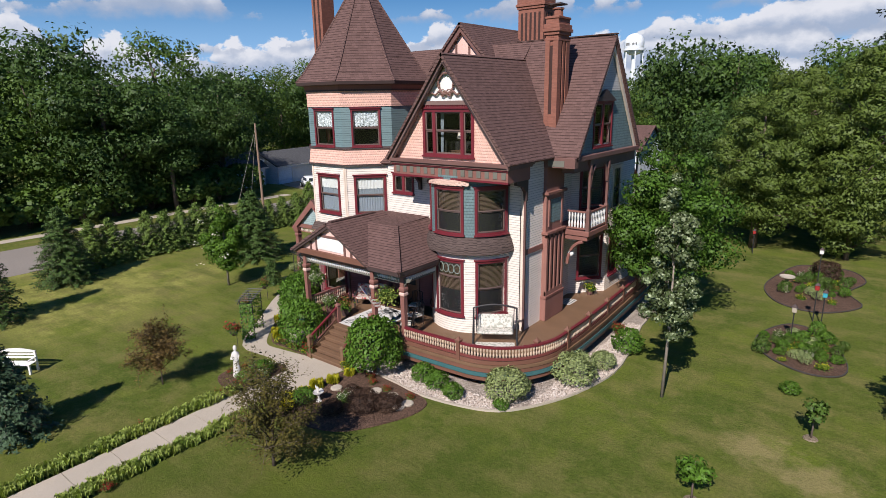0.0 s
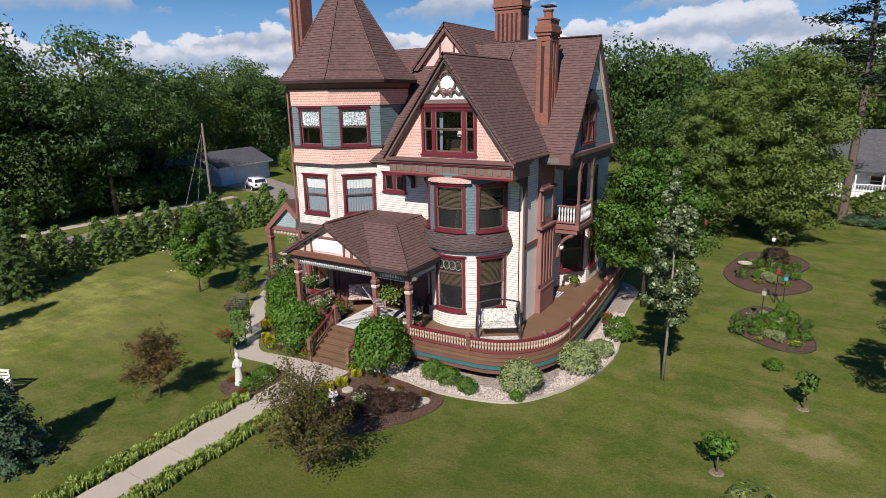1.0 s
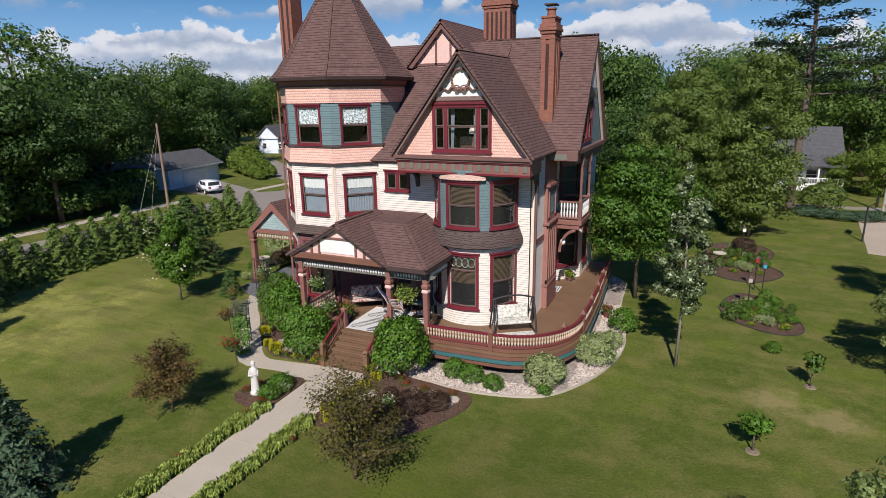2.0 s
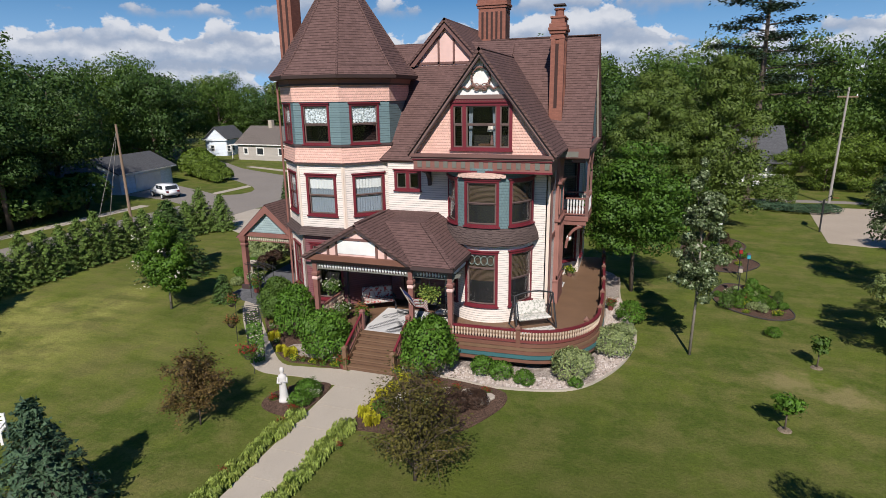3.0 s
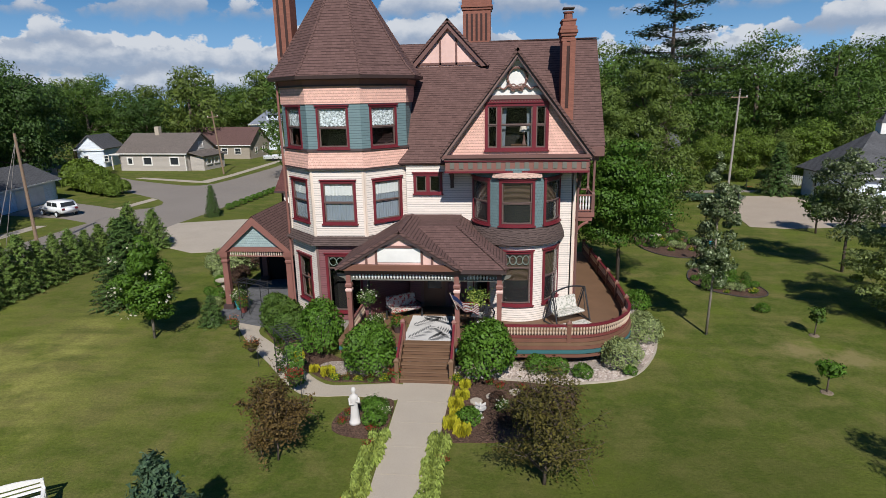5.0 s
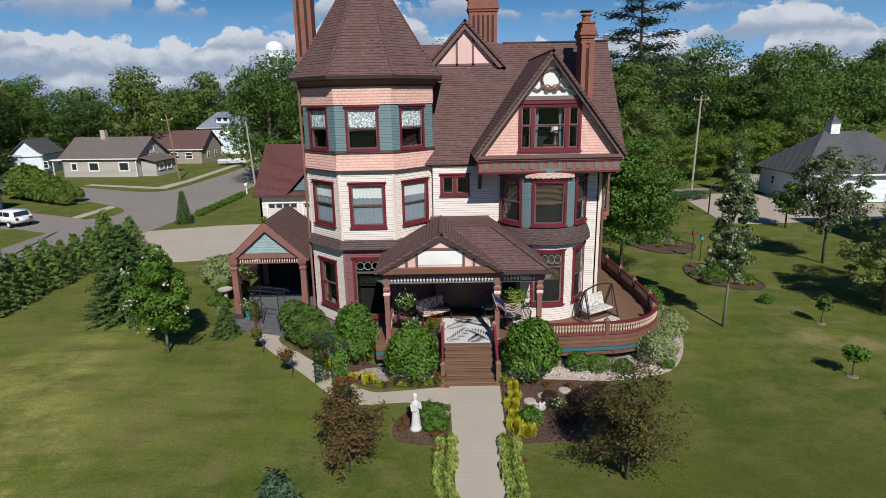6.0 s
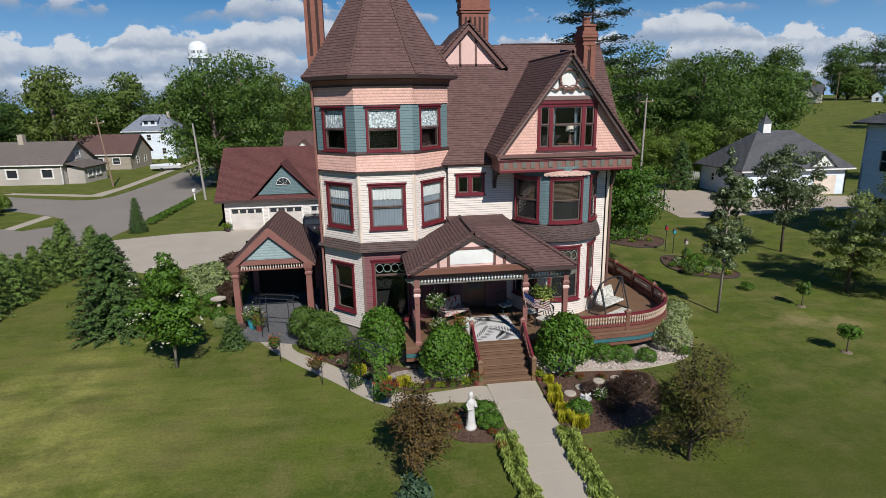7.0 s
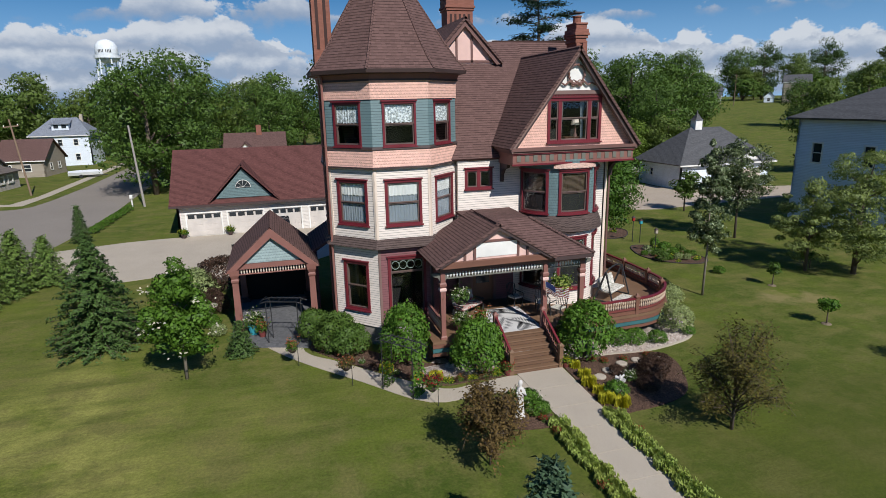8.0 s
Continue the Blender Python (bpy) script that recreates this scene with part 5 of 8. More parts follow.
for s in (-1, 1):
    part("crown_strip", bar(bmesh.new(), (GX, GY - 0.03, GZ1 - 0.08), (GX + s * (GH + 0.08), GY - 0.03, GZ0 - 0.12), 0.07, 0.09), m_trim_dark, house)
    part("fillet", bar(bmesh.new(), (GX, GY - 0.02, GZ1 - 0.34), (GX + s * (GH - 0.22), GY - 0.02, GZ0 - 0.02), 0.05, 0.05), m_trim_dark, house)
bm = bmesh.new()
slab(bm, [(GX, GY - 0.12, GZ1 + 0.05), (GX - GH - 0.16, GY - 0.12, GZ0 - 0.06), (GX - GH - 0.16, 22.9, GZ0 - 0.06), (GX, 27.2, GZ1 + 0.05)], 0.12)
part("roof", bm, m_roof, house, "brown shingle roof")
bm = bmesh.new()
slab(bm, [(GX, GY - 0.12, GZ1 + 0.05), (GX + GH + 0.16, GY - 0.12, GZ0 - 0.06), (GX + GH + 0.16, 24.4, GZ0 - 0.06), (GX, 27.4, GZ1 + 0.05)], 0.12)
part("roof", bm, m_roof, house, "brown shingle roof")
# cornice and frieze under the gable
bm = boxes((GX - GH - 0.1, GX + GH + 0.1, GY - 0.02, 22.5, 8.78, 8.92), (GX - GH, GX + GH, GY + 0.06, 22.5, 8.68, 8.78))
part("cornice", bm, m_trim, house)
part("frieze", boxes((GX - GH + 0.1, GX + GH - 0.1, GY + 0.16, 22.48, 8.14, 8.68)), m_rose, house)

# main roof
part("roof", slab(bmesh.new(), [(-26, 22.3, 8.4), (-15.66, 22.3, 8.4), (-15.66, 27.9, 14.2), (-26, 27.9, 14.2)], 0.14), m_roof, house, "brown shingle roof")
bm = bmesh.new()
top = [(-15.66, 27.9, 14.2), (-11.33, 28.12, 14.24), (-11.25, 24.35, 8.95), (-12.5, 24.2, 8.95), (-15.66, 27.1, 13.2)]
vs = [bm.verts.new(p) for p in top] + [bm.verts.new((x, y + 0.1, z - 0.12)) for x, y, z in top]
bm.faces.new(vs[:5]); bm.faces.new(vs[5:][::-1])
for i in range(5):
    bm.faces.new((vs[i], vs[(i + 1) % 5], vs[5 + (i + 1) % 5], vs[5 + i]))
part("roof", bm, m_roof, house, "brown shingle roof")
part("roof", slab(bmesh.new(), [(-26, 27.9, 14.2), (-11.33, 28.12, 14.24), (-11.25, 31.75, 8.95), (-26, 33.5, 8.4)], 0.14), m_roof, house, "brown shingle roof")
# upper cross gable
UX, UY, UZ = -19.1, 26.5, 15.3
for s in (-1, 1):
    part("roof", slab(bmesh.new(), [(UX, UY - 0.15, UZ), (UX + s * 2.15, UY - 0.15, 13.0), (UX + s * 2.15, 33, 13.0), (UX, 33, UZ)], 0.12), m_roof, house, "brown shingle roof")
bm = bmesh.new()
for s in (-1, 1):
    slab(bm, [(UX, UY - 0.05, UZ - 0.1), (UX + s * 2.1, UY - 0.05, 12.95), (UX + s * 1.75, UY - 0.05, 12.9), (UX, UY - 0.05, UZ - 0.48)], 0.12, (0, 1, 0))
part("bargeboard", bm, m_trim, house)
part("wall", slab(bmesh.new(), [(UX - 1.9, UY + 0.2, 12.9), (UX + 1.9, UY + 0.2, 12.9), (UX, UY + 0.2, UZ - 0.25)], 0.15, (0, 1, 0)), m_pinkpanel, house, "pale pink boarded gable")
# ---- right side of the house ----
part("wall", boxes((-12.3, -12.1, 31.9, 33.5, 0, 8.9)), m_cream, house)
part("wall", boxes((-25.5, -12.3, 33.3, 33.5, 0, 8.6)), m_cream, house)
part("wall", boxes((-25.5, -25.3, 26, 33.3, 0, 8.6)), m_cream, house)
# ceiling and floor near-black, the shade indoors painted into them
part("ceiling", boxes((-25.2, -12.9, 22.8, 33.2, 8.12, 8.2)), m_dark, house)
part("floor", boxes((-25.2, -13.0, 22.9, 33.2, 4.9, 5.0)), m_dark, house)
recess = Wall((-13.5, 25.4), (-13.5, 28.5))
part("wall", recess.panel(DECK, 8.9, [(0.75, 1.75, DECK, 3.5), (0.75, 1.75, 5.45, 7.7)]), m_cream, house)
for v0, v1 in ((DECK, 3.5), (5.45, 7.7)):
    bm = bmesh.new()
    recess.block(bm, 0.75, 1.75, v0, v1, -0.14, -0.08)
    d = part("door", bm, m_doorwood, house, "brown panelled wooden door")
    bm = bmesh.new()
    recess.block(bm, 0.95, 1.55, v0 + 1.1, v1 - 0.2, -0.08, -0.07)
    part("door_glass", bm, m_glass_dark, d)
angled = Wall((-13.5, 28.45), (-12.1, 30.05))
la = angled.length
ho = [opening(0.45, la - 0.25, 1.95, 4.5), opening(0.45, la - 0.25, 5.75, 8.0)]
part("wall", angled.panel(DECK, 8.9, ho), m_cream, house)
window(house, angled, 0.45, la - 0.25, 1.95, 4.5)
window(house, angled, 0.45, la - 0.25, 5.75, 8.0)
flank = Wall((-12.1, 30.05), (-12.1, 31.9))
ho = [opening(0.35, 1.45, 1.95, 4.4), opening(0.35, 1.45, 5.6, 7.9)]
part("wall", flank.panel(DECK - 0.4, 8.9, ho), m_cream, house)
window(house, flank, 0.35, 1.45, 1.95, 4.4)
window(house, flank, 0.35, 1.45, 5.6, 7.9, casing=m_creamwood)

# chimney breast: panelled below, slotted shaft above, corbelled cap
chim = part("chimney", boxes((-13.55, -12.52, 24.12, 25.96, DECK, 2.3), (-13.55, -12.64, 24.18, 25.9, 2.3, 8.72), bevel=0.02), m_brick_rose, house, "painted brick chimney with slotted panels")
for z in (2.25, 5.35, 7.2):
    part("band", boxes((-13.5, -12.5, 24.09, 25.99, z, z + 0.14), bevel=0.02), m_rose, chim)
for i in range(5):
    y = 24.18 + 0.39 * i
    part("pilaster", boxes((-12.66, -12.55, y, y + 0.16, 2.39, 5.35), bevel=0.01), m_brick_rose, chim)
    if i < 4:
        part("slot", boxes((-12.645, -12.632, y + 0.162, y + 0.388, 2.5, 5.3)), m_slot, chim)
part("slot_lintel", boxes((-12.66, -12.55, 24.18, 25.9, 5.2, 5.34)), m_brick_rose, chim)
part("slot_sill", boxes((-12.66, -12.555, 24.18, 25.9, 2.392, 2.6)), m_brick_rose, chim)
part("panel", boxes((-12.65, -12.625, 24.5, 25.6, 5.85, 6.95)), m_teal, chim)
for y in (24.38, 25.6):
    part("panel_frame", boxes((-12.65, -12.58, y, y + 0.12, 5.7, 7.1)), m_brick_rose, chim)
SX0, SX1, SY0, SY1 = -13.40, -12.82, 25.15, 26.2
part("shaft", boxes((SX0, SX1, SY0, SY1, 8.7, 13.9)), m_brick, chim)
for x0, x1 in ((SX0, SX0 + 0.21), (SX1 - 0.21, SX1 + 0.05)):
    part("pilaster", boxes((x0, x1, SY0 - 0.06, SY0 + 0.02, 9.0, 13.9)), m_brick, chim)
part("slot", boxes((SX0 + 0.21, SX1 - 0.21, SY0 - 0.012, SY0 + 0.01, 10.75, 13.7)), m_slot, chim)
part("slot_sill", boxes((SX0 + 0.21, SX1 - 0.21, SY0 - 0.055, SY0 + 0.02, 9.0, 10.75)), m_brick, chim)
for y0, y1 in ((SY0 + 0.02, SY0 + 0.26), (SY0 + 0.42, SY0 + 0.58), (SY0 + 0.74, SY1)):
    part("pilaster", boxes((SX1 - 0.02, SX1 + 0.05, y0, y1, 9.0, 13.9)), m_brick, chim)
for i in range(2):
    y = SY0 + 0.26 + 0.32 * i
    part("slot", boxes((SX1 - 0.01, SX1 + 0.012, y, y + 0.16, 11.0, 13.7)), m_slot, chim)


def corbel(parent, x0, x1, y0, y1, z, rows, mat):
    for i, (dz, grow) in enumerate(rows):
        part("corbel", boxes((x0 - grow, x1 + grow, y0 - grow, y1 + grow, z, z + dz), bevel=0.015), mat, parent)
        z += dz
    return z


z = corbel(chim, SX0, SX1, SY0, SY1, 13.9, ((0.12, 0.06), (0.12, 0.02), (0.14, 0.08), (0.14, 0.14), (0.18, 0.1), (0.22, 0.02), (0.1, 0.06)), m_brick)
part("flue", lathe(bmesh.new(), [(0.22, z), (0.2, z + 0.3), (0.26, z + 0.32), (0.26, z + 0.38)], 10, ((SX0 + SX1) / 2, (SY0 + SY1) / 2, 0)), m_brick, chim)
part("cowl", boxes(((SX0 + SX1) / 2 - 0.27, (SX0 + SX1) / 2 + 0.27, (SY0 + SY1) / 2 - 0.33, (SY0 + SY1) / 2 + 0.33, z + 0.5, z + 0.56)), m_trim_dark, chim)
mid = part("chimney", boxes((-18.62, -17.0, 31.4, 32.6, 11, 16.3)), m_brick, house, "tall brick chimney with slotted panels")
# flat dark strips paint the shade of recessed slots
for i in range(5):
    x = -18.44 + 0.28 * i
    part("slot", boxes((x, x + 0.13, 31.385, 31.41, 14.6, 16.1)), m_slot, mid)
for i in range(3):
    y = 31.6 + 0.3 * i
    part("slot", boxes((-17.01, -16.99, y, y + 0.13, 14.6, 16.1)), m_slot, mid)
corbel(mid, -18.62, -17.0, 31.4, 32.6, 16.3, ((0.14, 0.06), (0.14, 0.12), (0.5, 0.06), (0.14, 0.14), (0.12, 0.08)), m_brick)
lft = part("chimney", boxes((-27.1, -26.3, 23.5, 24.4, 12.2, 17.5), (-27.0, -26.4, 23.6, 24.3, 0, 12.3)), m_brick, house, "tall brick chimney beside the tower")
for i in range(2):
    x = -26.95 + 0.34 * i
    part("slot", boxes((x, x + 0.13, 23.485, 23.51, 13.4, 17.2)), m_slot, lft)
corbel(lft, -27.1, -26.3, 23.5, 24.4, 17.5, ((0.14, 0.06), (0.14, 0.12), (0.5, 0.05), (0.14, 0.12)), m_brick)

# balcony over the side door
bal = part("balcony", boxes((-13.55, -11.35, 26.0, 28.25, 5.05, 5.3), (-13.5, -11.45, 26.06, 28.15, 4.82, 5.05), bevel=0.02), m_rose, house, "small railed balcony with curved brackets")
for x0, x1, y0, y1 in ((-11.47, -11.39, 26.05, 28.2), (-12.5, -11.47, 26.05, 26.13), (-12.7, -11.47, 28.12, 28.2)):
    part("handrail", boxes((x0, x1, y0, y1, 6.18, 6.26)), m_rose, bal)
    part("bottom_rail", boxes((x0, x1, y0, y1, 5.38, 5.45)), m_rose, bal)
for i in range(16):
    bx, by = (-11.43, 26.25 + 0.185 * i) if i < 10 else (-12.4 + 0.15 * (i - 10), 26.09)
    part("baluster", lathe(bmesh.new(), [(0.03, 5.45), (0.05, 5.65), (0.03, 5.82), (0.05, 6.0), (0.03, 6.18)], 6, (bx, by, 0)), m_white, bal)
for y in (26.1, 28.15):
    part("post", lathe(bmesh.new(), [(0.12, 5.3), (0.12, 6.3), (0.08, 6.4), (0.08, 8.0), (0.12, 8.1), (0.12, 8.5)], 4, (-11.45, y, 0), radians(45)), m_trim, bal)
    s = 1 if y < 27 else -1
    arcp = [(-11.45, y + s * (0.1 + 0.7 * (1 - math.cos(radians(a)))), 7.5 + 1.0 * math.sin(radians(a))) for a in range(0, 91, 15)]
    bm = bmesh.new()
    tube(bm, arcp, 0.065, 6)
    part("bracket", bm, m_trim, bal)
part("beam", boxes((-11.65, -11.38, 25.95, 28.3, 8.45, 8.7)), m_trim, bal)
part("soffit", boxes((-13.55, -11.6, 25.45, 31.6, 8.7, 8.78)), m_trim, house)
# arched bracket under the balcony
arcp = [(-12.42 + 0.85 * (1 - math.cos(radians(a))), 26.06, 3.6 + 1.18 * math.sin(radians(a))) for a in range(0, 91, 12)]
bm = bmesh.new()
tube(bm, arcp, 0.08, 6)
part("bracket", bm, m_rose, house)
lamp = part("porch_lamp", lathe(bmesh.new(), [(0.02, -0.16), (0.1, -0.12), (0.15, 0), (0.1, 0.12), (0.03, 0.16)], 12, (-12.3, 26.2, 4.1)), m_white, house, "white globe lamp on the wall", smooth=True)

# right gable: shingles, double window under a small pediment
rg = Wall((-11.55, 24.5), (-11.55, 31.7))
gc, gb = 3.6, 8.9


def rgz(u):
    return gb + (13.95 - gb) * (1 - abs(u - gc) / 3.6)


r0, r1, q0, q1 = 1.9, 4.0, 9.2, 11.25
wc = (r0 + r1) / 2
for outline in ([(0.05, gb), (r0 + 0.1, gb), (r0 + 0.1, rgz(r0 + 0.1) - 0.05)], [(r1 - 0.1, gb), (7.15, gb), (5.17, 11.75), (r1 - 0.1, 11.75)], [(r0 + 0.1, gb), (r1 - 0.1, gb), (r1 - 0.1, q0 + 0.1), (r0 + 0.1, q0 + 0.1)], [(r0 + 0.1, q1 - 0.1), (r1 - 0.1, q1 - 0.1), (r1 - 0.1, 11.75), (2.03, 11.75)], [(2.03, 11.75), (5.17, 11.75), (gc, 13.85)]):
    bm = bmesh.new()
    rg.plate(bm, outline, -0.2, 0)
    part("wall", bm, m_teal if outline[0][1] < 11.5 else m_greyslat, house, "teal shingled gable" if outline[0][1] < 11.5 else "grey slatted gable peak")
window(house, rg, r0, r1, q0, q1, 0.1, mullions=(wc,))
bm = bmesh.new()
rg.plate(bm, [(r0 - 0.1, q1 + 0.03), (r1 + 0.15, q1 + 0.03), (wc, q1 + 0.55)], 0, 0.16)
part("pediment", bm, m_trim_dark, house, "small dark pediment")
for s in (-1, 1):
    bm = bmesh.new()
    rg.plate(bm, [(gc, 14.1), (gc + s * 3.75, 8.9), (gc + s * 3.54, 8.9), (gc, 13.8)], 0.06, 0.18)
    part("bargeboard", bm, m_trim, house)
    bm = bmesh.new()
    rg.plate(bm, [(gc, 13.8), (gc + s * 3.54, 8.9), (gc + s * 3.34, 8.9), (gc, 13.52)], 0.04, 0.14)
    part("inner_bargeboard", bm, m_creamwood, house)
part("cornice", boxes((-12.0, -11.3, 24.3, 31.75, 8.72, 8.94), bevel=0.02), m_trim, house)
part("frieze", boxes((-12.1, -11.5, 24.5, 31.7, 8.22, 8.72)), m_trim, house)
part("cornice", boxes((-13.0, -11.3, 24.15, 24.5, 8.45, 8.92), bevel=0.02), m_trim, house)
part("panel", boxes((-12.6, -11.8, 24.13, 24.16, 8.52, 8.78)), m_teal_paint_dull, house)

# frieze panels, dentils, brackets, wreath and hood of the front
for i in range(15):
    x = GX - GH + 0.3 + 0.41 * i
    part("panel", boxes((x, x + 0.2, GY + 0.135, GY + 0.165, 8.3, 8.58)), m_teal_paint_dull, house)
part("fillet", boxes((GX - GH + 0.06, GX + GH - 0.06, GY + 0.1, GY + 0.2, 8.12, 8.2)), m_red, house)
part("fillet", boxes((GX - GH + 0.06, GX + GH - 0.06, GY + 0.1, GY + 0.2, 8.62, 8.7)), m_red, house)
for x in (GX - GH + 0.25, GX + GH - 0.25):
    prof = [(0.0, 8.14), (1.55, 8.14), (1.5, 7.9), (0.7, 7.75), (0.28, 7.4), (0.2, 6.9), (0.0, 6.9)]
    part("bracket", slab(bmesh.new(), [(x - 0.08, 22.48 - a * 0.6, 8.14 - (8.14 - z) * 0.75) for a, z in prof], 0.16, (1, 0, 0)), m_trim_dark, house)
wr = bmesh.new()
cx, cz, cy = GX, 12.13, GY + 0.2
tube(wr, [(cx + 0.40 * math.cos(math.tau * i / 36), cy + 0.02 * math.sin(i * 2.1), cz + 0.42 * math.sin(math.tau * i / 36)) for i in range(37)], [0.05 + 0.014 * math.sin(i * 2.6) for i in range(37)], 6)
wreath = part("wreath", wr, m_carving, house, "carved brown wreath and scrolls on the white gable panel")
for s in (-1, 1):
    bm = bmesh.new()
    tube(bm, [(cx + s * (0.3 + 0.05 * i), cy, 11.75 + 0.075 * math.sin(i * 0.75 + 0.6) * (1 - i / 24) - 0.004 * i) for i in range(16)], [0.05 - 0.0015 * i for i in range(16)], 6)
    part("scroll", bm, m_carving, wreath)
    for r, h in ((0.11, 11.8), (0.09, 11.68)):
        bm = bmesh.new()
        tube(bm, [(cx + s * 0.17 + r * math.cos(math.tau * i / 12), cy - 0.01, h + r * 0.75 * math.sin(math.tau * i / 12)) for i in range(13)], 0.028, 5)
        part("loop", bm, m_carving, wreath)
for i in range(7):
    part("rosette", lathe(bmesh.new(), [(0.02, -0.05), (0.065, -0.02), (0.065, 0.02), (0.02, 0.05)], 8), m_carving, wreath, at=pose(cx - 0.3 + 0.1 * i, cy, 11.74 + 0.05 * math.cos(2.0 * i), 90))
for i in range(22):
    x = GX - 1.4 + 0.128 * i
    part("dentil", boxes((x, x + 0.06, GY + 0.19, GY + 0.245, 11.17, 11.25)), m_red, house)
hood = bmesh.new()
k = 20
rows = [[hood.verts.new(bay.at(bay.u(-90) + (-1.05 + 2.1 * i / k), z, o)) for o, z in ((0.03, 8.13 ), (0.16, 8.04), (0.2, 7.92 - 0.03 * (i % 2)), (0.03, 7.92))] for i in range(k + 1)]
for a, b in zip(rows, rows[1:]):
    for i in range(4):
        hood.faces.new((a[i], b[i], b[(i + 1) % 4], a[(i + 1) % 4]))
part("window_hood", hood, m_hood, house, "scalloped pale hood over the bay window")
# downpipes
for pts, mat in (([(-26.95, 22.7, 12.2), (-26.95, 22.72, 5.0), (-26.95, 22.72, 0.2)], m_rose), ([(-12.72, 22.42, 8.1), (-12.72, 22.42, 1.2)], m_trim), ([(-22.6, 21.08, 4.7), (-22.6, 21.0, 1.0)], m_trim_dark)):
    part("downpipe", tube(bmesh.new(), pts, 0.055, 6), mat, house)
part("roof_ridge", bar(bmesh.new(), (-17, 28.0, 14.24), (-11.33, 28.12, 14.28), 0.26, 0.05), m_roof, house)
# upper gable boards
for x in (UX - 0.42, UX + 0.42):
    part("timber", boxes((x - 0.05, x + 0.05, UY + 0.14, UY + 0.21, 12.9, 14.4)), m_trim, house)
part("timber", boxes((UX - 1.6, UX + 1.6, UY + 0.14, UY + 0.22, 13.02, 13.14)), m_trim, house)
# ---- porch and deck ----
PX0, PX1, PY = -23.2, -16.15, 18.0
for s, x in ((-1, -23.3), (1, -17.85)):
    part("porch_roof", slab(bmesh.new(), [(-20.48, PY - 0.12, 6.13), (x, PY - 0.12, 4.5), (x, 21.6, 4.5), (-20.48, 21.6, 6.13)], 0.12), m_roof, house, "brown shingle porch roof")
    part("bargeboard", slab(bmesh.new(), [(-20.48, PY - 0.08, 6.08), (x, PY - 0.08, 4.45), (x - s * 0.3, PY - 0.08, 4.42), (-20.48, PY - 0.08, 5.84)], 0.1, (0, 1, 0)), m_trim_dark, house)
part("porch_roof", slab(bmesh.new(), [(-20.48, 20.1, 5.84), (-18.2, 20.1, 5.84), (-16.05, PY - 0.12, 4.5), (-17.86, PY - 0.12, 4.5)], 0.12), m_roof, house)
part("porch_roof", slab(bmesh.new(), [(-18.2, 20.1, 5.84), (-18.2, 22.5, 5.84), (-16.05, 22.5, 4.5), (-16.05, PY - 0.12, 4.5)], 0.12), m_roof, house)
part("porch_roof", slab(bmesh.new(), [(-21.0, 20.1, 5.84), (-18.2, 20.1, 5.84), (-18.2, 22.5, 5.9), (-21.0, 22.5, 5.9)], 0.12), m_roof, house)
for q in (((-18.2, 20.1, 5.86), (-16.05, PY - 0.12, 4.52)), ((-20.48, PY + 0.1, 6.13), (-20.48, 21, 6.13))):
    part("roof_ridge", bar(bmesh.new(), *q, 0.2, 0.05), m_roof, house)
part("fascia", boxes((-17.95, -16.1, PY - 0.1, PY - 0.04, 4.3, 4.48)), m_trim_dark, house)
part("fascia", boxes((-16.12, -16.06, PY - 0.06, 20.6, 4.3, 4.48)), m_trim_dark, house)
part("porch_beam", boxes((PX0 + 0.1, -18.0, PY + 0.02, PY + 0.3, 4.34, 4.62), bevel=0.02), m_rose_brown, house)
part("porch_beam", boxes((PX0 + 0.2, PX1 - 0.1, PY + 0.3, PY + 0.56, 4.12, 4.4), bevel=0.02), m_trim, house)
part("porch_beam", boxes((PX1 - 0.36, PX1 - 0.1, PY + 0.56, 20.8, 4.12, 4.4)), m_trim, house)
part("porch_beam", boxes((PX0 + 0.2, PX0 + 0.46, PY + 0.56, 21.1, 4.12, 4.4)), m_trim, house)
# shade under the porch roof painted as a near-black ceiling
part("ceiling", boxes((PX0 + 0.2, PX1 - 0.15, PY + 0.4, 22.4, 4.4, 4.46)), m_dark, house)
# timbered porch gable
part("gable_panel", slab(bmesh.new(), [(-22.75, PY + 0.14, 4.6), (-18.35, PY + 0.14, 4.6), (-20.48, PY + 0.14, 5.95)], 0.1, (0, 1, 0)), m_pinkpanel, house, "pale pink boarded porch gable")
part("panel", boxes((-21.5, -19.6, PY + 0.115, PY + 0.15, 4.72, 5.32)), m_white, house, "white panel")
for x, top in ((-21.95, 5.0), (-21.52, 5.4), (-19.58, 5.4), (-19.15, 5.0)):
    part("timber", boxes((x - 0.05, x + 0.05, PY + 0.08, PY + 0.15, 4.62, top)), m_trim, house)
part("timber", boxes((-21.62, -19.48, PY + 0.08, PY + 0.15, 5.34, 5.44)), m_trim, house)
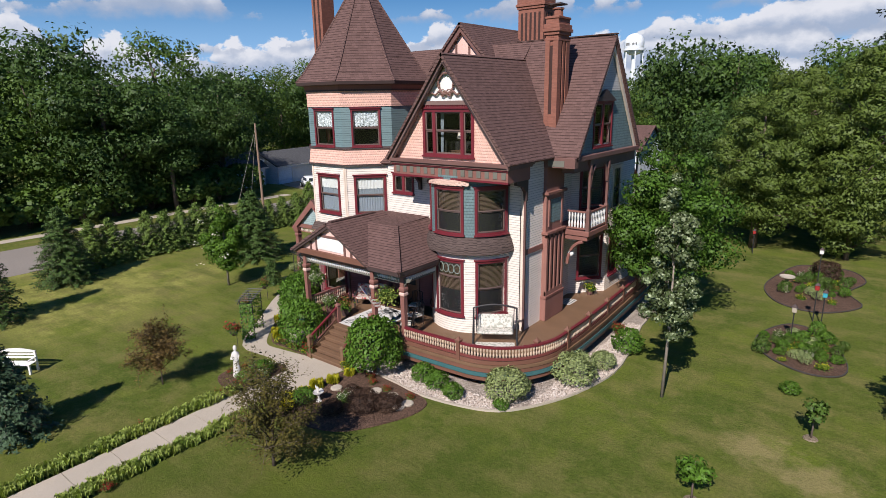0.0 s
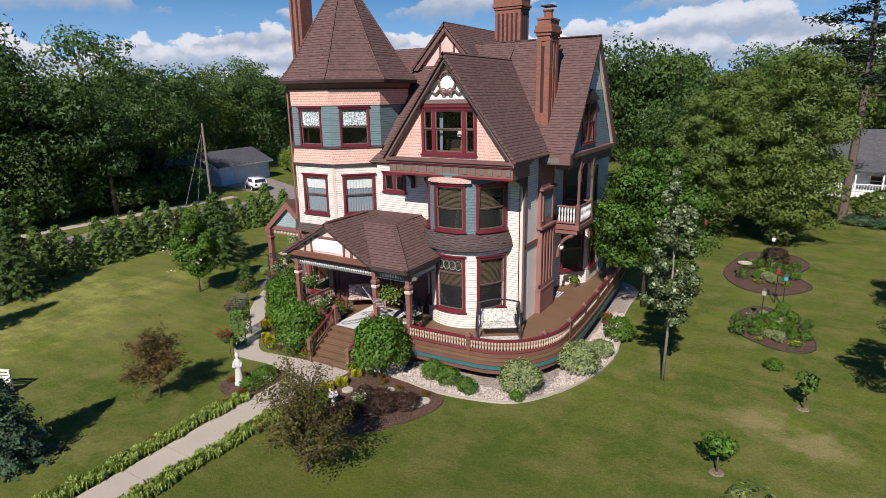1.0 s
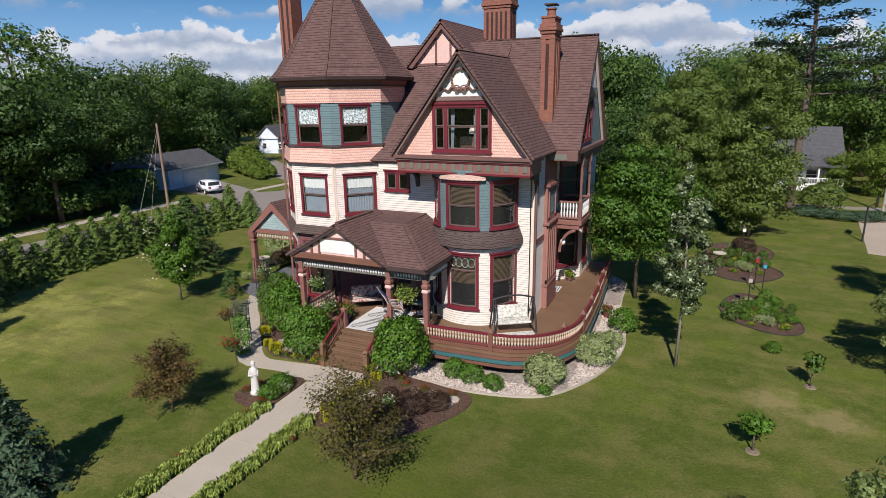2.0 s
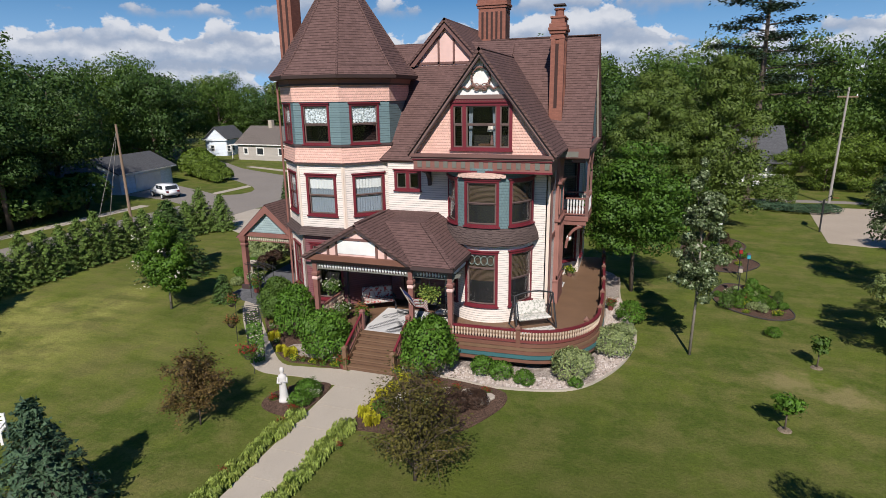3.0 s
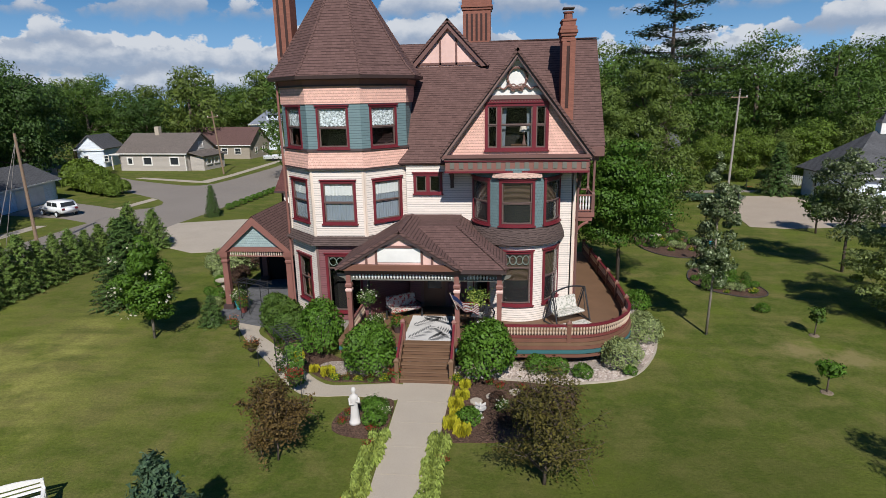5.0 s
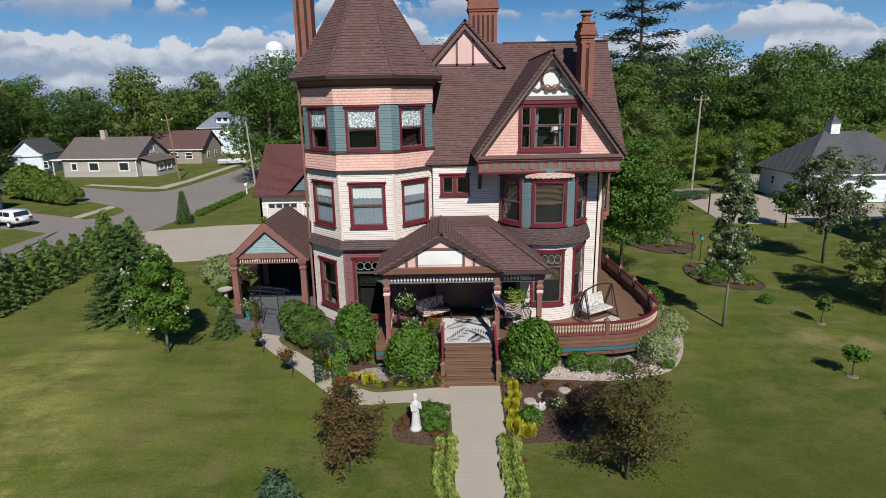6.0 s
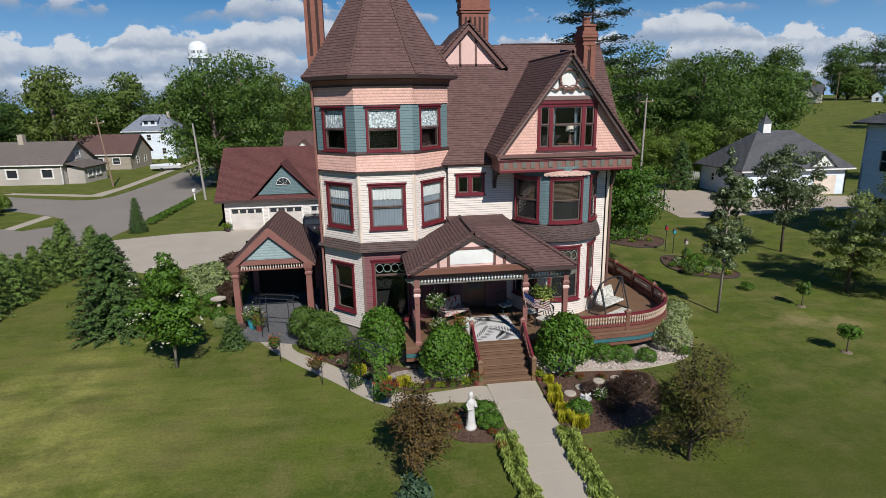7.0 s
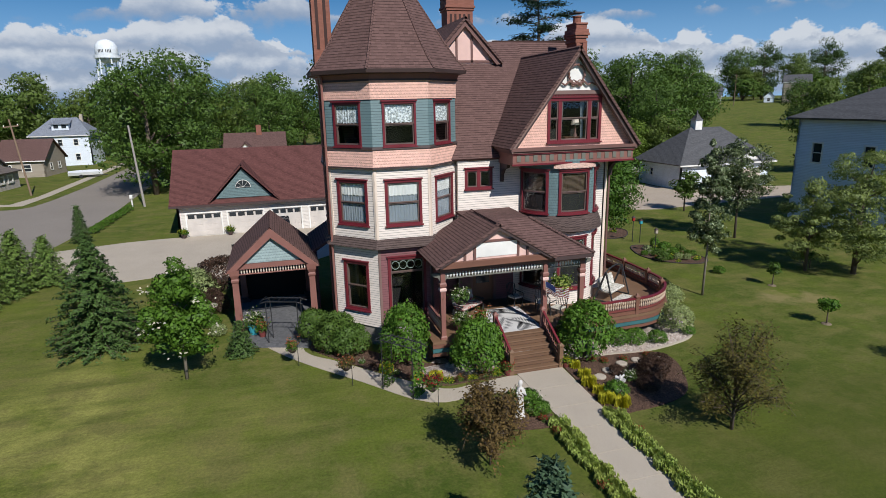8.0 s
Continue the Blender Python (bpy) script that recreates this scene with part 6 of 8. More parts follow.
# posts with capitals
for x in (-22.85, -18.15, -16.35):
    y = 18.45
    post = part("porch_post", lathe(bmesh.new(), [(0.19, 0.95), (0.19, 1.25), (0.15, 1.3), (0.135, 1.9), (0.16, 3.45), (0.17, 3.5)], 4, (x, y, 0), radians(45)), m_rose, house, "rose-brown tapered porch post")
    part("capital", lathe(bmesh.new(), [(0.16, 3.5), (0.21, 3.54), (0.21, 3.64), (0.15, 3.7), (0.14, 4.12)], 4, (x, y, 0), radians(45)), m_rose, post)
    part("collar", lathe(bmesh.new(), [(0.165, 3.3), (0.2, 3.34), (0.2, 3.42), (0.165, 3.46)], 4, (x, y, 0), radians(45)), m_pinkpanel, post)
    for s in (-1, 1):
        part("bracket", slab(bmesh.new(), [(x + s * 0.1, y - 0.04, 4.1), (x + s * 0.5, y - 0.04, 4.1), (x + s * 0.42, y - 0.04, 3.98), (x + s * 0.2, y - 0.04, 3.9), (x + s * 0.1, y - 0.04, 3.72)], 0.08, (0, 1, 0)), m_teal_paint_dull, post)
# spindle frieze
frieze_spindle = mesh_of("spindle", lathe(bmesh.new(), [(0.018, 0), (0.05, 0.08), (0.055, 0.13), (0.018, 0.2), (0.018, 0.26)], 6), m_white)
part("frieze_rail", boxes((-22.7, -16.4, 18.42, 18.48, 3.82, 3.88)), m_teal_paint_dull, house)
part("frieze_rail", boxes((-16.38, -16.32, 18.55, 20.6, 3.82, 3.88)), m_teal_paint_dull, house)
for i in range(46):
    x = -22.62 + 0.137 * i
    if abs(x + 18.15) > 0.2:
        part("spindle", frieze_spindle, None, house, at=pose(x, 18.45, 3.87))
for i in range(15):
    part("spindle", frieze_spindle, None, house, at=pose(-16.35, 18.7 + 0.137 * i, 3.87))

# deck with its curved edge
arc = [(-13.3 + 3.12 * math.cos(radians(a)), 21.6 + 3.3 * math.sin(radians(a))) for a in range(-90, 1, 5)]
edge = [(-16.2, 18.18), (-15.2, 18.2), (-14.2, 18.25), *arc, (-10.17, 23.5), (-10.25, 26.0), (-10.4, 28.5), (-10.55, 31.0), (-10.7, 33.5)]
part("deck", slab(bmesh.new(), [(x, y, DECK) for x, y in [(-23.4, 18.15), *edge, (-12.25, 33.5), (-12.25, 30.2), (-13.6, 28.6), (-13.6, 25.3), (-13.0, 25.3), (-13.0, 22.6), (-20.8, 22.6), (-23.4, 21.2)]], 0.12, (0, 0, -1)), m_deck, house, "brown boarded porch deck")
full = [(-23.4, 21.0), (-23.4, 18.15), (-20.6, 18.15)]
for line in (edge, [(-23.4, 21.1), (-23.4, 18.2)], [(-23.4, 18.15), (-20.5, 18.15)], [(-18.3, 18.15), (-16.2, 18.15)]):
    part("fascia_board", ribbon(bmesh.new(), line, 0.84, 1.1, 0.03, 0.05), m_rose_brown, house)
    part("skirt_board", ribbon(bmesh.new(), line, 0.66, 0.82, 0.0, 0.06), m_tealpaint, house, "teal painted skirt board")
    part("skirt_board", ribbon(bmesh.new(), line, 0.46, 0.66, 0.06, 0.06), m_rose_brown, house)
    part("under_wall", ribbon(bmesh.new(), line, -0.05, 0.9, 0.75, 0.08), m_trim_dark, house)
# railing
turned = mesh_of("baluster", lathe(bmesh.new(), [(0.022, 0), (0.042, 0.06), (0.045, 0.11), (0.022, 0.18), (0.022, 0.2), (0.045, 0.27), (0.042, 0.32), (0.022, 0.38)], 6), m_baluster)
rail_post = mesh_of("rail_post", lathe(bmesh.new(), [(0.13, 0), (0.13, 0.78), (0.17, 0.8), (0.17, 0.86), (0.08, 0.92), (0.02, 1.0)], 4, (0, 0, 0), radians(45)), m_rose_brown)
railing = part("railing", ribbon(bmesh.new(), edge, 1.86, 1.94, 0.06, 0.13), m_red, house, "curved railing with cream turned balusters")
part("bottom_rail", ribbon(bmesh.new(), edge, 1.36, 1.46, 0.08, 0.09), m_red_dull, railing)
part("middle_rail", ribbon(bmesh.new(), edge, 1.17, 1.32, 0.07, 0.11), m_rose_brown, railing)
for p, a in inset_line(edge, 0.125, 0.128):
    part("baluster", turned, None, railing, at=pose(p.x, p.y, 1.47, 0, 0, math.degrees(a)))
for x, y in ((-13.38, 18.43), (-10.76, 20.2), (-10.31, 22.0), (-10.35, 24.2), (-10.42, 26.4), (-10.55, 28.7), (-10.68, 31.0), (-10.8, 33.3)):
    part("rail_post", rail_post, None, railing, at=pose(x, y, DECK, 0, 0, 45 if y < 20 and x > -12 else 0))
# rail at the left end of the porch and low rails beside the steps
for a, b in (((-22.85, 18.6), (-22.85, 21.0)),):
    pr = part("railing", bar(bmesh.new(), (*a, 1.9), (*b, 1.9), 0.1, 0.07), m_rose, house)
    part("bottom_rail", bar(bmesh.new(), (*a, 1.35), (*b, 1.35), 0.08, 0.07), m_rose, pr)
    va, vb = Vector(a), Vector(b)
    k = int((vb - va).length / 0.13)
    for i in range(1, k):
        p = va.lerp(vb, i / k)
        part("baluster", turned, None, pr, at=pose(p.x, p.y, 1.38) @ Matrix.Diagonal((1, 1, 1.25, 1)))
# front steps
for i in range(6):
    y = 16.45 + 0.28 * i
    part("step", boxes((-20.45, -18.35, y, y + 0.3, 0.195 * (i + 1) - 0.05, 0.195 * (i + 1)) if i < 5 else (-20.45, -18.35, y, 18.2, 1.1, 1.17), bevel=0.008), m_deck, house)
    part("riser", boxes((-20.42, -18.38, y + 0.04, y + 0.07, 0.195 * i, 0.195 * (i + 1) - 0.05)), m_deck_dark, house)
for x in (-20.52, -18.28):
    part("stringer", slab(bmesh.new(), [(x - 0.04, 16.45, 0), (x - 0.04, 16.45, 0.3), (x - 0.04, 18.15, 1.3), (x - 0.04, 18.15, 0)], 0.08, (1, 0, 0)), m_deck, house)
    newel = part("newel_post", lathe(bmesh.new(), [(0.12, 0), (0.12, 0.95), (0.155, 0.97), (0.155, 1.04), (0.04, 1.12)], 4, (x, 16.5, 0), radians(45)), m_deck, house)
    part("newel_post", lathe(bmesh.new(), [(0.13, 1.1), (0.13, 2.0), (0.17, 2.02), (0.05, 2.12)], 4, (x, 18.3, 0), radians(45)), m_rose, house)
    part("handrail", bar(bmesh.new(), (x, 16.5, 0.98), (x, 18.3, 1.95), 0.09, 0.07), m_red, house)
    part("lower_rail", bar(bmesh.new(), (x, 16.5, 0.5), (x, 18.3, 1.45), 0.06, 0.06), m_rose, house)
    for i in range(1, 9):
        f = i / 9
        part("baluster", bar(bmesh.new(), (x, 16.5 + 1.8 * f, 0.5 + 0.95 * f), (x, 16.5 + 1.8 * f, 0.98 + 0.97 * f), 0.035), m_rose, house)
# entrance under the porch
bm = bmesh.new()
front.block(bm, 0.7, 1.8, DECK, 3.4, -0.12, -0.06)
ed = part("door", bm, m_doorwood, house, "brown panelled entrance door")
bm = bmesh.new()
front.block(bm, 0.9, 1.6, 2.1, 3.2, -0.06, -0.05)
part("door_glass", bm, m_glass_dark, ed)
part("door_frame", front.panel(DECK, 3.55, [(0.7, 1.8, DECK, 3.4)], 0.1, 0.55, 1.95, 0.05), m_trim, house)
# ---- plants ----
def leaves(name, centres, normals, size, rng, material, aspect=0.6, soft=0.55, spray=False):
    """Many small leaves, each an island of its own, shaded partly with the clump they grow on; sprays are pointed slips."""
    n = len(centres)
    clump = normals / (np.linalg.norm(normals, axis=1, keepdims=True) + 1e-9)
    nz = clump + rng.normal(0, 0.42, (n, 3))
    nz /= np.linalg.norm(nz, axis=1, keepdims=True) + 1e-9
    ref = rng.normal(0, 1, (n, 3))
    t = np.cross(nz, ref)
    t /= np.linalg.norm(t, axis=1, keepdims=True) + 1e-9
    b = np.cross(nz, t)
    s = size * rng.uniform(0.6, 1.35, (n, 1))
    fold = nz * s * 0.16
    k = 3 if spray else 4
    if spray:
        corners = [centres - t * s * 0.5 - b * s * aspect * 0.5, centres + t * s * 0.55, centres - t * s * 0.35 + b * s * aspect * 0.5 + fold]
    else:
        corners = [centres - t * s * 0.5, centres - b * s * aspect * 0.5 + fold, centres + t * s * 0.5, centres + b * s * aspect * 0.5 + fold]
    verts = np.stack(corners, 1).reshape(-1, 3)
    me = bpy.data.meshes.new(name)
    me.vertices.add(k * n); me.vertices.foreach_set("co", verts.ravel())
    me.loops.add(k * n); me.loops.foreach_set("vertex_index", np.arange(k * n))
    me.polygons.add(n); me.polygons.foreach_set("loop_start", np.arange(0, k * n, k)); me.polygons.foreach_set("loop_total", np.full(n, k))
    me.update(calc_edges=True)
    shade = clump * soft + nz * (1 - soft)
    shade /= np.linalg.norm(shade, axis=1, keepdims=True) + 1e-9
    me.normals_split_custom_set_from_vertices(np.repeat(shade, k, 0).tolist())
    me.materials.append(material)
    return me


def tufts(rng, k, centre, radii, per, spread, shell=0.55):
    """Leaf places in k clumps spread through an uneven crown."""
    d = rng.normal(0, 1, (k, 3))
    d /= np.linalg.norm(d, axis=1, keepdims=True)
    r = shell + (1 - shell) * rng.random((k, 1)) ** 0.6
    r = r * (0.82 + 0.3 * np.sin(d[:, :1] * 5.1 + d[:, 1:2] * 3.7 + rng.random() * 6) * np.cos(d[:, 2:3] * 4.3))
    cl = d * r * np.array(radii)
    cen = np.repeat(cl, per, 0) + rng.normal(0, 1, (k * per, 3)) * spread * (0.5 + rng.random((k * per, 1)))
    nor = np.repeat(d, per, 0) * 0.8 + np.array([0, 0, 0.6])
    return cen + np.array(centre), nor, cl + np.array(centre)


def lobed(rng, count, per, radii, centre, lobe, low=-0.75):
    """Leaf places over the skins of many overlapping lobes, which give a lumpy crown with gaps."""
    radii = np.array(radii)
    d = rng.normal(0, 1, (count, 3))
    d /= np.linalg.norm(d, axis=1, keepdims=True)
    lc = d * rng.uniform(0.3, 1.0, (count, 1)) ** 0.7 * radii * (1 - lobe * 0.75)
    size = lobe * radii.min() * rng.uniform(0.7, 1.25, (count, 1))
    e = rng.normal(0, 1, (count * per, 3))
    e /= np.linalg.norm(e, axis=1, keepdims=True)
    k = np.repeat(size, per, 0) * rng.uniform(0.72, 1.1, (count * per, 1))
    k = k * (1 + 0.22 * np.sin(e[:, :1] * 7 + e[:, 2:3] * 5) * np.cos(e[:, 1:2] * 6))
    pos = np.repeat(lc, per, 0) + e * k * np.array([1.15, 1.15, 0.62])
    keep = pos[:, 2] > low * radii[2]
    return pos[keep] + np.array(centre), (e + np.array([0, 0, 0.25]))[keep], lc + np.array(centre)


def fulltree(seed, height, low, radius, leaf, count, per, material, lobe=0.42, trunk=0.0, shape=1.0, bark=None, spray=False):
    """Meshes for a full-crowned tree."""
    rng = np.random.default_rng(seed)
    ch = height - low
    cen, nor, cl = lobed(rng, count, per, (radius, radius, ch * 0.52), (0, 0, low + ch * 0.5), lobe, -0.92)
    if shape != 1.0:
        f = np.clip((cen[:, 2] - low) / ch, 0, 1)
        cen[:, :2] *= (1.0 + (shape - 1.0) * f)[:, None]
    crown = leaves("crown", cen, nor, leaf, rng, material, 0.75, 0.62, spray)
    bm = bmesh.new()
    tr = trunk or height * 0.018
    tube(bm, [(0, 0, -0.1), (0.006 * height * rng.normal(), 0, height * 0.3), (0, 0.01 * height, height * 0.75)], [tr * 1.25, tr, tr * 0.3], 8)
    for i in range(min(12, len(cl))):
        c = Vector(cl[i])
        b = Vector((0, 0, max(low * 0.7, min(c.z - 0.3 * radius, height * 0.6))))
        tube(bm, [b, b.lerp(c, 0.5) + Vector((0, 0, 0.03 * height)), c], [tr * 0.5, tr * 0.3, tr * 0.1], 5)
    return mesh_of("trunk", bm, bark or m_bark, True), crown


def spreading(seed, height, low, radius, leaf, material, boughs, girth=1.0):
    """Meshes for a low wide tree: boughs that fork from a short stem, with leaves clustered along their twigs."""
    rng = np.random.default_rng(seed)
    bm = bmesh.new()
    tube(bm, [(0, 0, -0.05), (0.03, 0, height * 0.2), (0, 0.04, height * 0.45)], [0.07 * girth, 0.055 * girth, 0.035 * girth], 7)
    cen, nor = [], []
    for i in range(boughs):
        ang = i * 2.4 + rng.uniform(-0.3, 0.3)
        rise = rng.random()
        reach = radius * math.sqrt(1 - (rise * 0.93) ** 2) * rng.uniform(0.7, 1.12)
        b = Vector((0, 0, low * 0.6 + height * 0.35 * rise))
        tip = Vector((math.cos(ang) * reach, math.sin(ang) * reach, low + (height - low) * (0.1 + 0.9 * rise) * rng.uniform(0.9, 1.05)))
        knee = b.lerp(tip, 0.5) + Vector((0, 0, 0.18))
        tube(bm, [b, knee, tip], [0.03 * girth, 0.018 * girth, 0.006 * girth], 5)
        for j in range(9):
            s = 0.35 + 0.65 * j / 8
            p = (b.lerp(knee, s * 2) if s < 0.5 else knee.lerp(tip, s * 2 - 1))
            q = p + Vector(rng.normal(0, 1, 3)) * 0.21 * radius
            tube(bm, [p, q], [0.008, 0.004], 4)
            f = rng.random((34, 1))
            cen.append(np.array(p) + f * (np.array(q) - np.array(p)) + rng.normal(0, 1, (34, 3)) * 0.085 * radius)
            nor.append(np.tile(np.array([math.cos(ang) * 0.3, math.sin(ang) * 0.3, 0.9]), (34, 1)))
    crown = leaves("crown", np.concatenate(cen), np.concatenate(nor), leaf, rng, material)
    return mesh_of("trunk", bm, m_bark, True), crown


def conifer(seed, height, radius, leaf, material, tiers=16, per=26, base=0.05, droop=0.25, trunk=0.0):
    """Meshes for a spruce or cedar: tiered, tapering, ragged."""
    rng = np.random.default_rng(seed)
    cen, nor = [], []
    bm = bmesh.new()
    tr = trunk or height * 0.022
    tube(bm, [(0, 0, 0), (0, 0, height * 0.5), (0, 0, height * 0.97)], [tr, tr * 0.6, tr * 0.12], 7)
    for i in range(tiers):
        f = i / (tiers - 1)
        z = height * (base + (0.97 - base) * f)
        rr = radius * (1 - f) ** 0.75 + 0.04 * radius
        arms = max(4, int(9 * (1 - f) + 4))
        for a in range(arms):
            ang = math.tau * (a + rng.random() * 0.7) / arms + i * 0.9
            reach = rr * rng.uniform(0.75, 1.1)
            tip = np.array([math.cos(ang) * reach, math.sin(ang) * reach, z - droop * reach])
            if f < 0.8:
                tube(bm, [(0, 0, z), tuple(tip)], [tr * 0.22, tr * 0.06], 4)
            s = rng.random((per, 1)) ** 0.6
            along = np.array([0, 0, z]) + s * (tip - np.array([0, 0, z]))
            cen.append(along + rng.normal(0, 1, (per, 3)) * np.array([1, 1, 0.55]) * leaf * (0.4 + 0.9 * (1 - s)))
            nor.append(np.tile(np.array([math.cos(ang) * 0.5, math.sin(ang) * 0.5, 0.8]), (per, 1)))
    crown = leaves("crown", np.concatenate(cen), np.concatenate(nor), leaf, rng, material, 0.5, 0.5, True)
    return mesh_of("trunk", bm, m_bark, True), crown


def plant(name, meshes, x, y, label, category="tree", group="", turn=0.0, size=1.0, z=0.0, tall=1.0):
    t = thing(name, label, category, group, pose(x, y, z, 0, 0, turn) @ Matrix.Diagonal((size, size, size * tall, 1)))
    part("trunk", meshes[0], None, t)
    part("crown", meshes[1], None, t)
    return t


def shrub(seed, radius, height, leaf, clumps, per, material):
    """A dense bush: leaves over a lumpy rounded crown that clears the ground a little, with stems inside."""
    rng = np.random.default_rng(seed)
    n = clumps * per
    d = rng.normal(0, 1, (n, 3))
    d /= np.linalg.norm(d, axis=1, keepdims=True)
    d[:, 2] = np.where(d[:, 2] < -0.6, -d[:, 2], d[:, 2])
    knobs = rng.normal(0, 1, (26, 3))
    knobs /= np.linalg.norm(knobs, axis=1, keepdims=True)
    near = np.max(d @ knobs.T, axis=1, keepdims=True)
    lump = 0.72 + 0.36 * np.clip((near - 0.66) / 0.34, 0, 1)
    r = lump * (1 - 0.28 * rng.random((n, 1)) ** 2.0) + rng.normal(0, 0.05, (n, 1))
    half = height * 0.5
    cen = d * r * np.array([radius, radius, half]) + np.array([0, 0, half * 1.02])
    cen[:, 2] = np.abs(cen[:, 2] - 0.02) + 0.02
    pull = knobs[np.argmax(d @ knobs.T, axis=1)]
    nor = d * 0.8 + (d - pull) * 2.0 + np.array([0, 0, 0.35])
    crown = leaves("crown", cen, nor, leaf, rng, material, 0.6, 0.35)
    bm = bmesh.new()
    for i in range(7):
        a = i * 0.9
        c = Vector((0.5 * radius * math.cos(a), 0.5 * radius * math.sin(a), half * (0.9 + 0.1 * (i % 3))))
        tube(bm, [(0, 0, 0), (c.x * 0.4, c.y * 0.4, c.z * 0.6), tuple(c)], [0.03, 0.02, 0.008], 5)
    return mesh_of("stem", bm, m_bark, True), crown


def bush(name, meshes, x, y, label, category="shrub", group="", turn=0.0, size=1.0, tall=1.0, z=0.0):
    t = thing(name, label, category, group, pose(x, y, z, 0, 0, turn) @ Matrix.Diagonal((size, size, size * tall, 1)))
    part("stem", meshes[0], None, t)
    part("foliage", meshes[1], None, t)
    return t



rnd = random.Random(5)
t_broad = [fulltree(10 + i, 15, 0.0, 5.8, 0.285, 90, 150, m, 0.25, spray=True) for i, m in enumerate((m_leaf, m_leaf_dark, m_leaf, m_leaf_far))]
t_far = [fulltree(14 + i, 15, 0.0, 5.8, 0.38, 58, 118, m, 0.28, spray=True) for i, m in enumerate((m_leaf, m_leaf_dark, m_leaf, m_leaf_far))]
t_pop = fulltree(20, 16, 0.6, 5.2, 0.19, 120, 400, m_leaf_far, 0.2, shape=0.75, spray=True)


def woods(rows, group, label, kinds=(0, 1, 2, 3)):
    for x, y, h in rows:
        plant("tree", (t_far if group == "far woods" else t_broad)[rnd.choice(kinds)], x, y, label, "tree", group, rnd.uniform(0, 360), h / 15, rise(x, y), rnd.uniform(0.92, 1.1))


# garden trees
plant("tree", fulltree(1, 5.4, 0.9, 2.1, 0.125, 64, 260, m_leaf_bright, 0.24, trunk=0.06, shape=0.45, bark=m_bark_pale), -33.5, 20.4, "young broad-leaved tree with cream blossom on the lawn")
plant("tree", fulltree(2, 9.3, 1.4, 1.6, 0.12, 76, 150, m_leaf_silver, 0.21, trunk=0.055, shape=0.42, bark=m_bark_pale), -6.35, 22.35, "slender young tree with silvery green leaves")
plant("maple_tree", spreading(3, 4.0, 0.5, 1.5, 0.09, m_leaf_bronze, 27), -14.95, 10.4, "purple-leaved maple beside the garden walk")
plant("maple_tree", spreading(4, 2.8, 0.95, 1.15, 0.09, m_leaf_plum, 25, 0.55), -23.5, 11.0, "small maroon-leaved tree on the lawn")
plant("tree", fulltree(5, 9.4, 1.5, 3.5, 0.15, 84, 380, m_leaf_mid, 0.25, trunk=0.1), -9.0, 30.7, "leafy green tree beside the porch deck")
spruce = conifer(6, 6.1, 2.6, 0.16, m_leaf_spruce, 34, 74, 0.03, 0.1)
plant("spruce_tree", spruce, -37.9, 25.5, "dark green conifer on the lawn", size=0.96, tall=0.88)
blue = conifer(7, 3.4, 1.5, 0.14, m_leaf_blue, 22, 50)
plant("spruce_tree", blue, -24.1, 5.7, "blue-green spruce on the lawn", turn=70, size=1.1)
plant("spruce_tree", conifer(8, 5.4, 1.9, 0.2, m_leaf_spruce, 20, 34), -38.2, 8.9, "dark green spruce on the lawn")
plant("spruce_tree", spruce, -43.0, 14.4, "green conifer at the end of the hedge", size=0.85, turn=110)
plant("spruce_tree", conifer(45, 3.2, 0.95, 0.12, m_leaf_spruce, 20, 40), -45.7, 50.9, "slim young spruce on the strip beside the drive", size=1.0)
plant("spruce_tree", conifer(9, 5.9, 2.2, 0.2, m_leaf_spruce, 24, 46), 14.6, 63.6, "green spruce behind the tan drive")
plant("tree", fulltree(21, 8.2, 1.9, 2.6, 0.14, 90, 150, m_leaf_silver, 0.19, trunk=0.08), 5.6, 33.2, "small silvery tree on the lawn")
plant("tree", fulltree(22, 8.3, 0.3, 3.5, 0.12, 120, 230, m_leaf_willow, 0.15, trunk=0.13, spray=True), 5.2, 22.7, "feathery grey-green tree at the edge of the lawn")
plant("tree", fulltree(27, 6.2, 0.1, 2.3, 0.12, 80, 160, m_leaf_willow, 0.16, trunk=0.08, spray=True), 3.0, 24.2, "lower feathery grey-green tree at the edge of the lawn")
plant("tree", fulltree(23, 6.8, 1.4, 1.6, 0.085, 50, 190, m_leaf_willow, 0.26, trunk=0.05, shape=0.8), -2.4, 7.2, "slender young tree on the front lawn")
plant("tree", fulltree(26, 4.2, 1.2, 1.5, 0.2, 16, 150, m_leaf, 0.4, trunk=0.07), 9.4, 44.2, "small round tree beside the drive")
bl = thing("blossom_cluster", "cream blossom on the young tree", "blossom", kind="stuff")
rng = np.random.default_rng(77)
spots = np.array([[-34.3, 19.4, 4.3], [-33.9, 18.7, 3.1], [-32.6, 19.3, 3.7], [-32.0, 19.4, 2.4], [-33.3, 18.6, 1.9], [-34.8, 19.5, 2.6], [-33.3, 19.8, 4.9]])
pts = np.repeat(spots, 9, 0) + rng.normal(0, 1, (63, 3)) * np.array([0.2, 0.2, 0.07])
part("petals", leaves("petals", pts, np.tile(np.array([0, -0.3, 1.0]), (63, 1)), 0.12, rng, m_bloom_white, 0.9), None, bl)
s_round_far = shrub(48, 1.0, 1.9, 0.13, 160, 16, m_leaf_far)
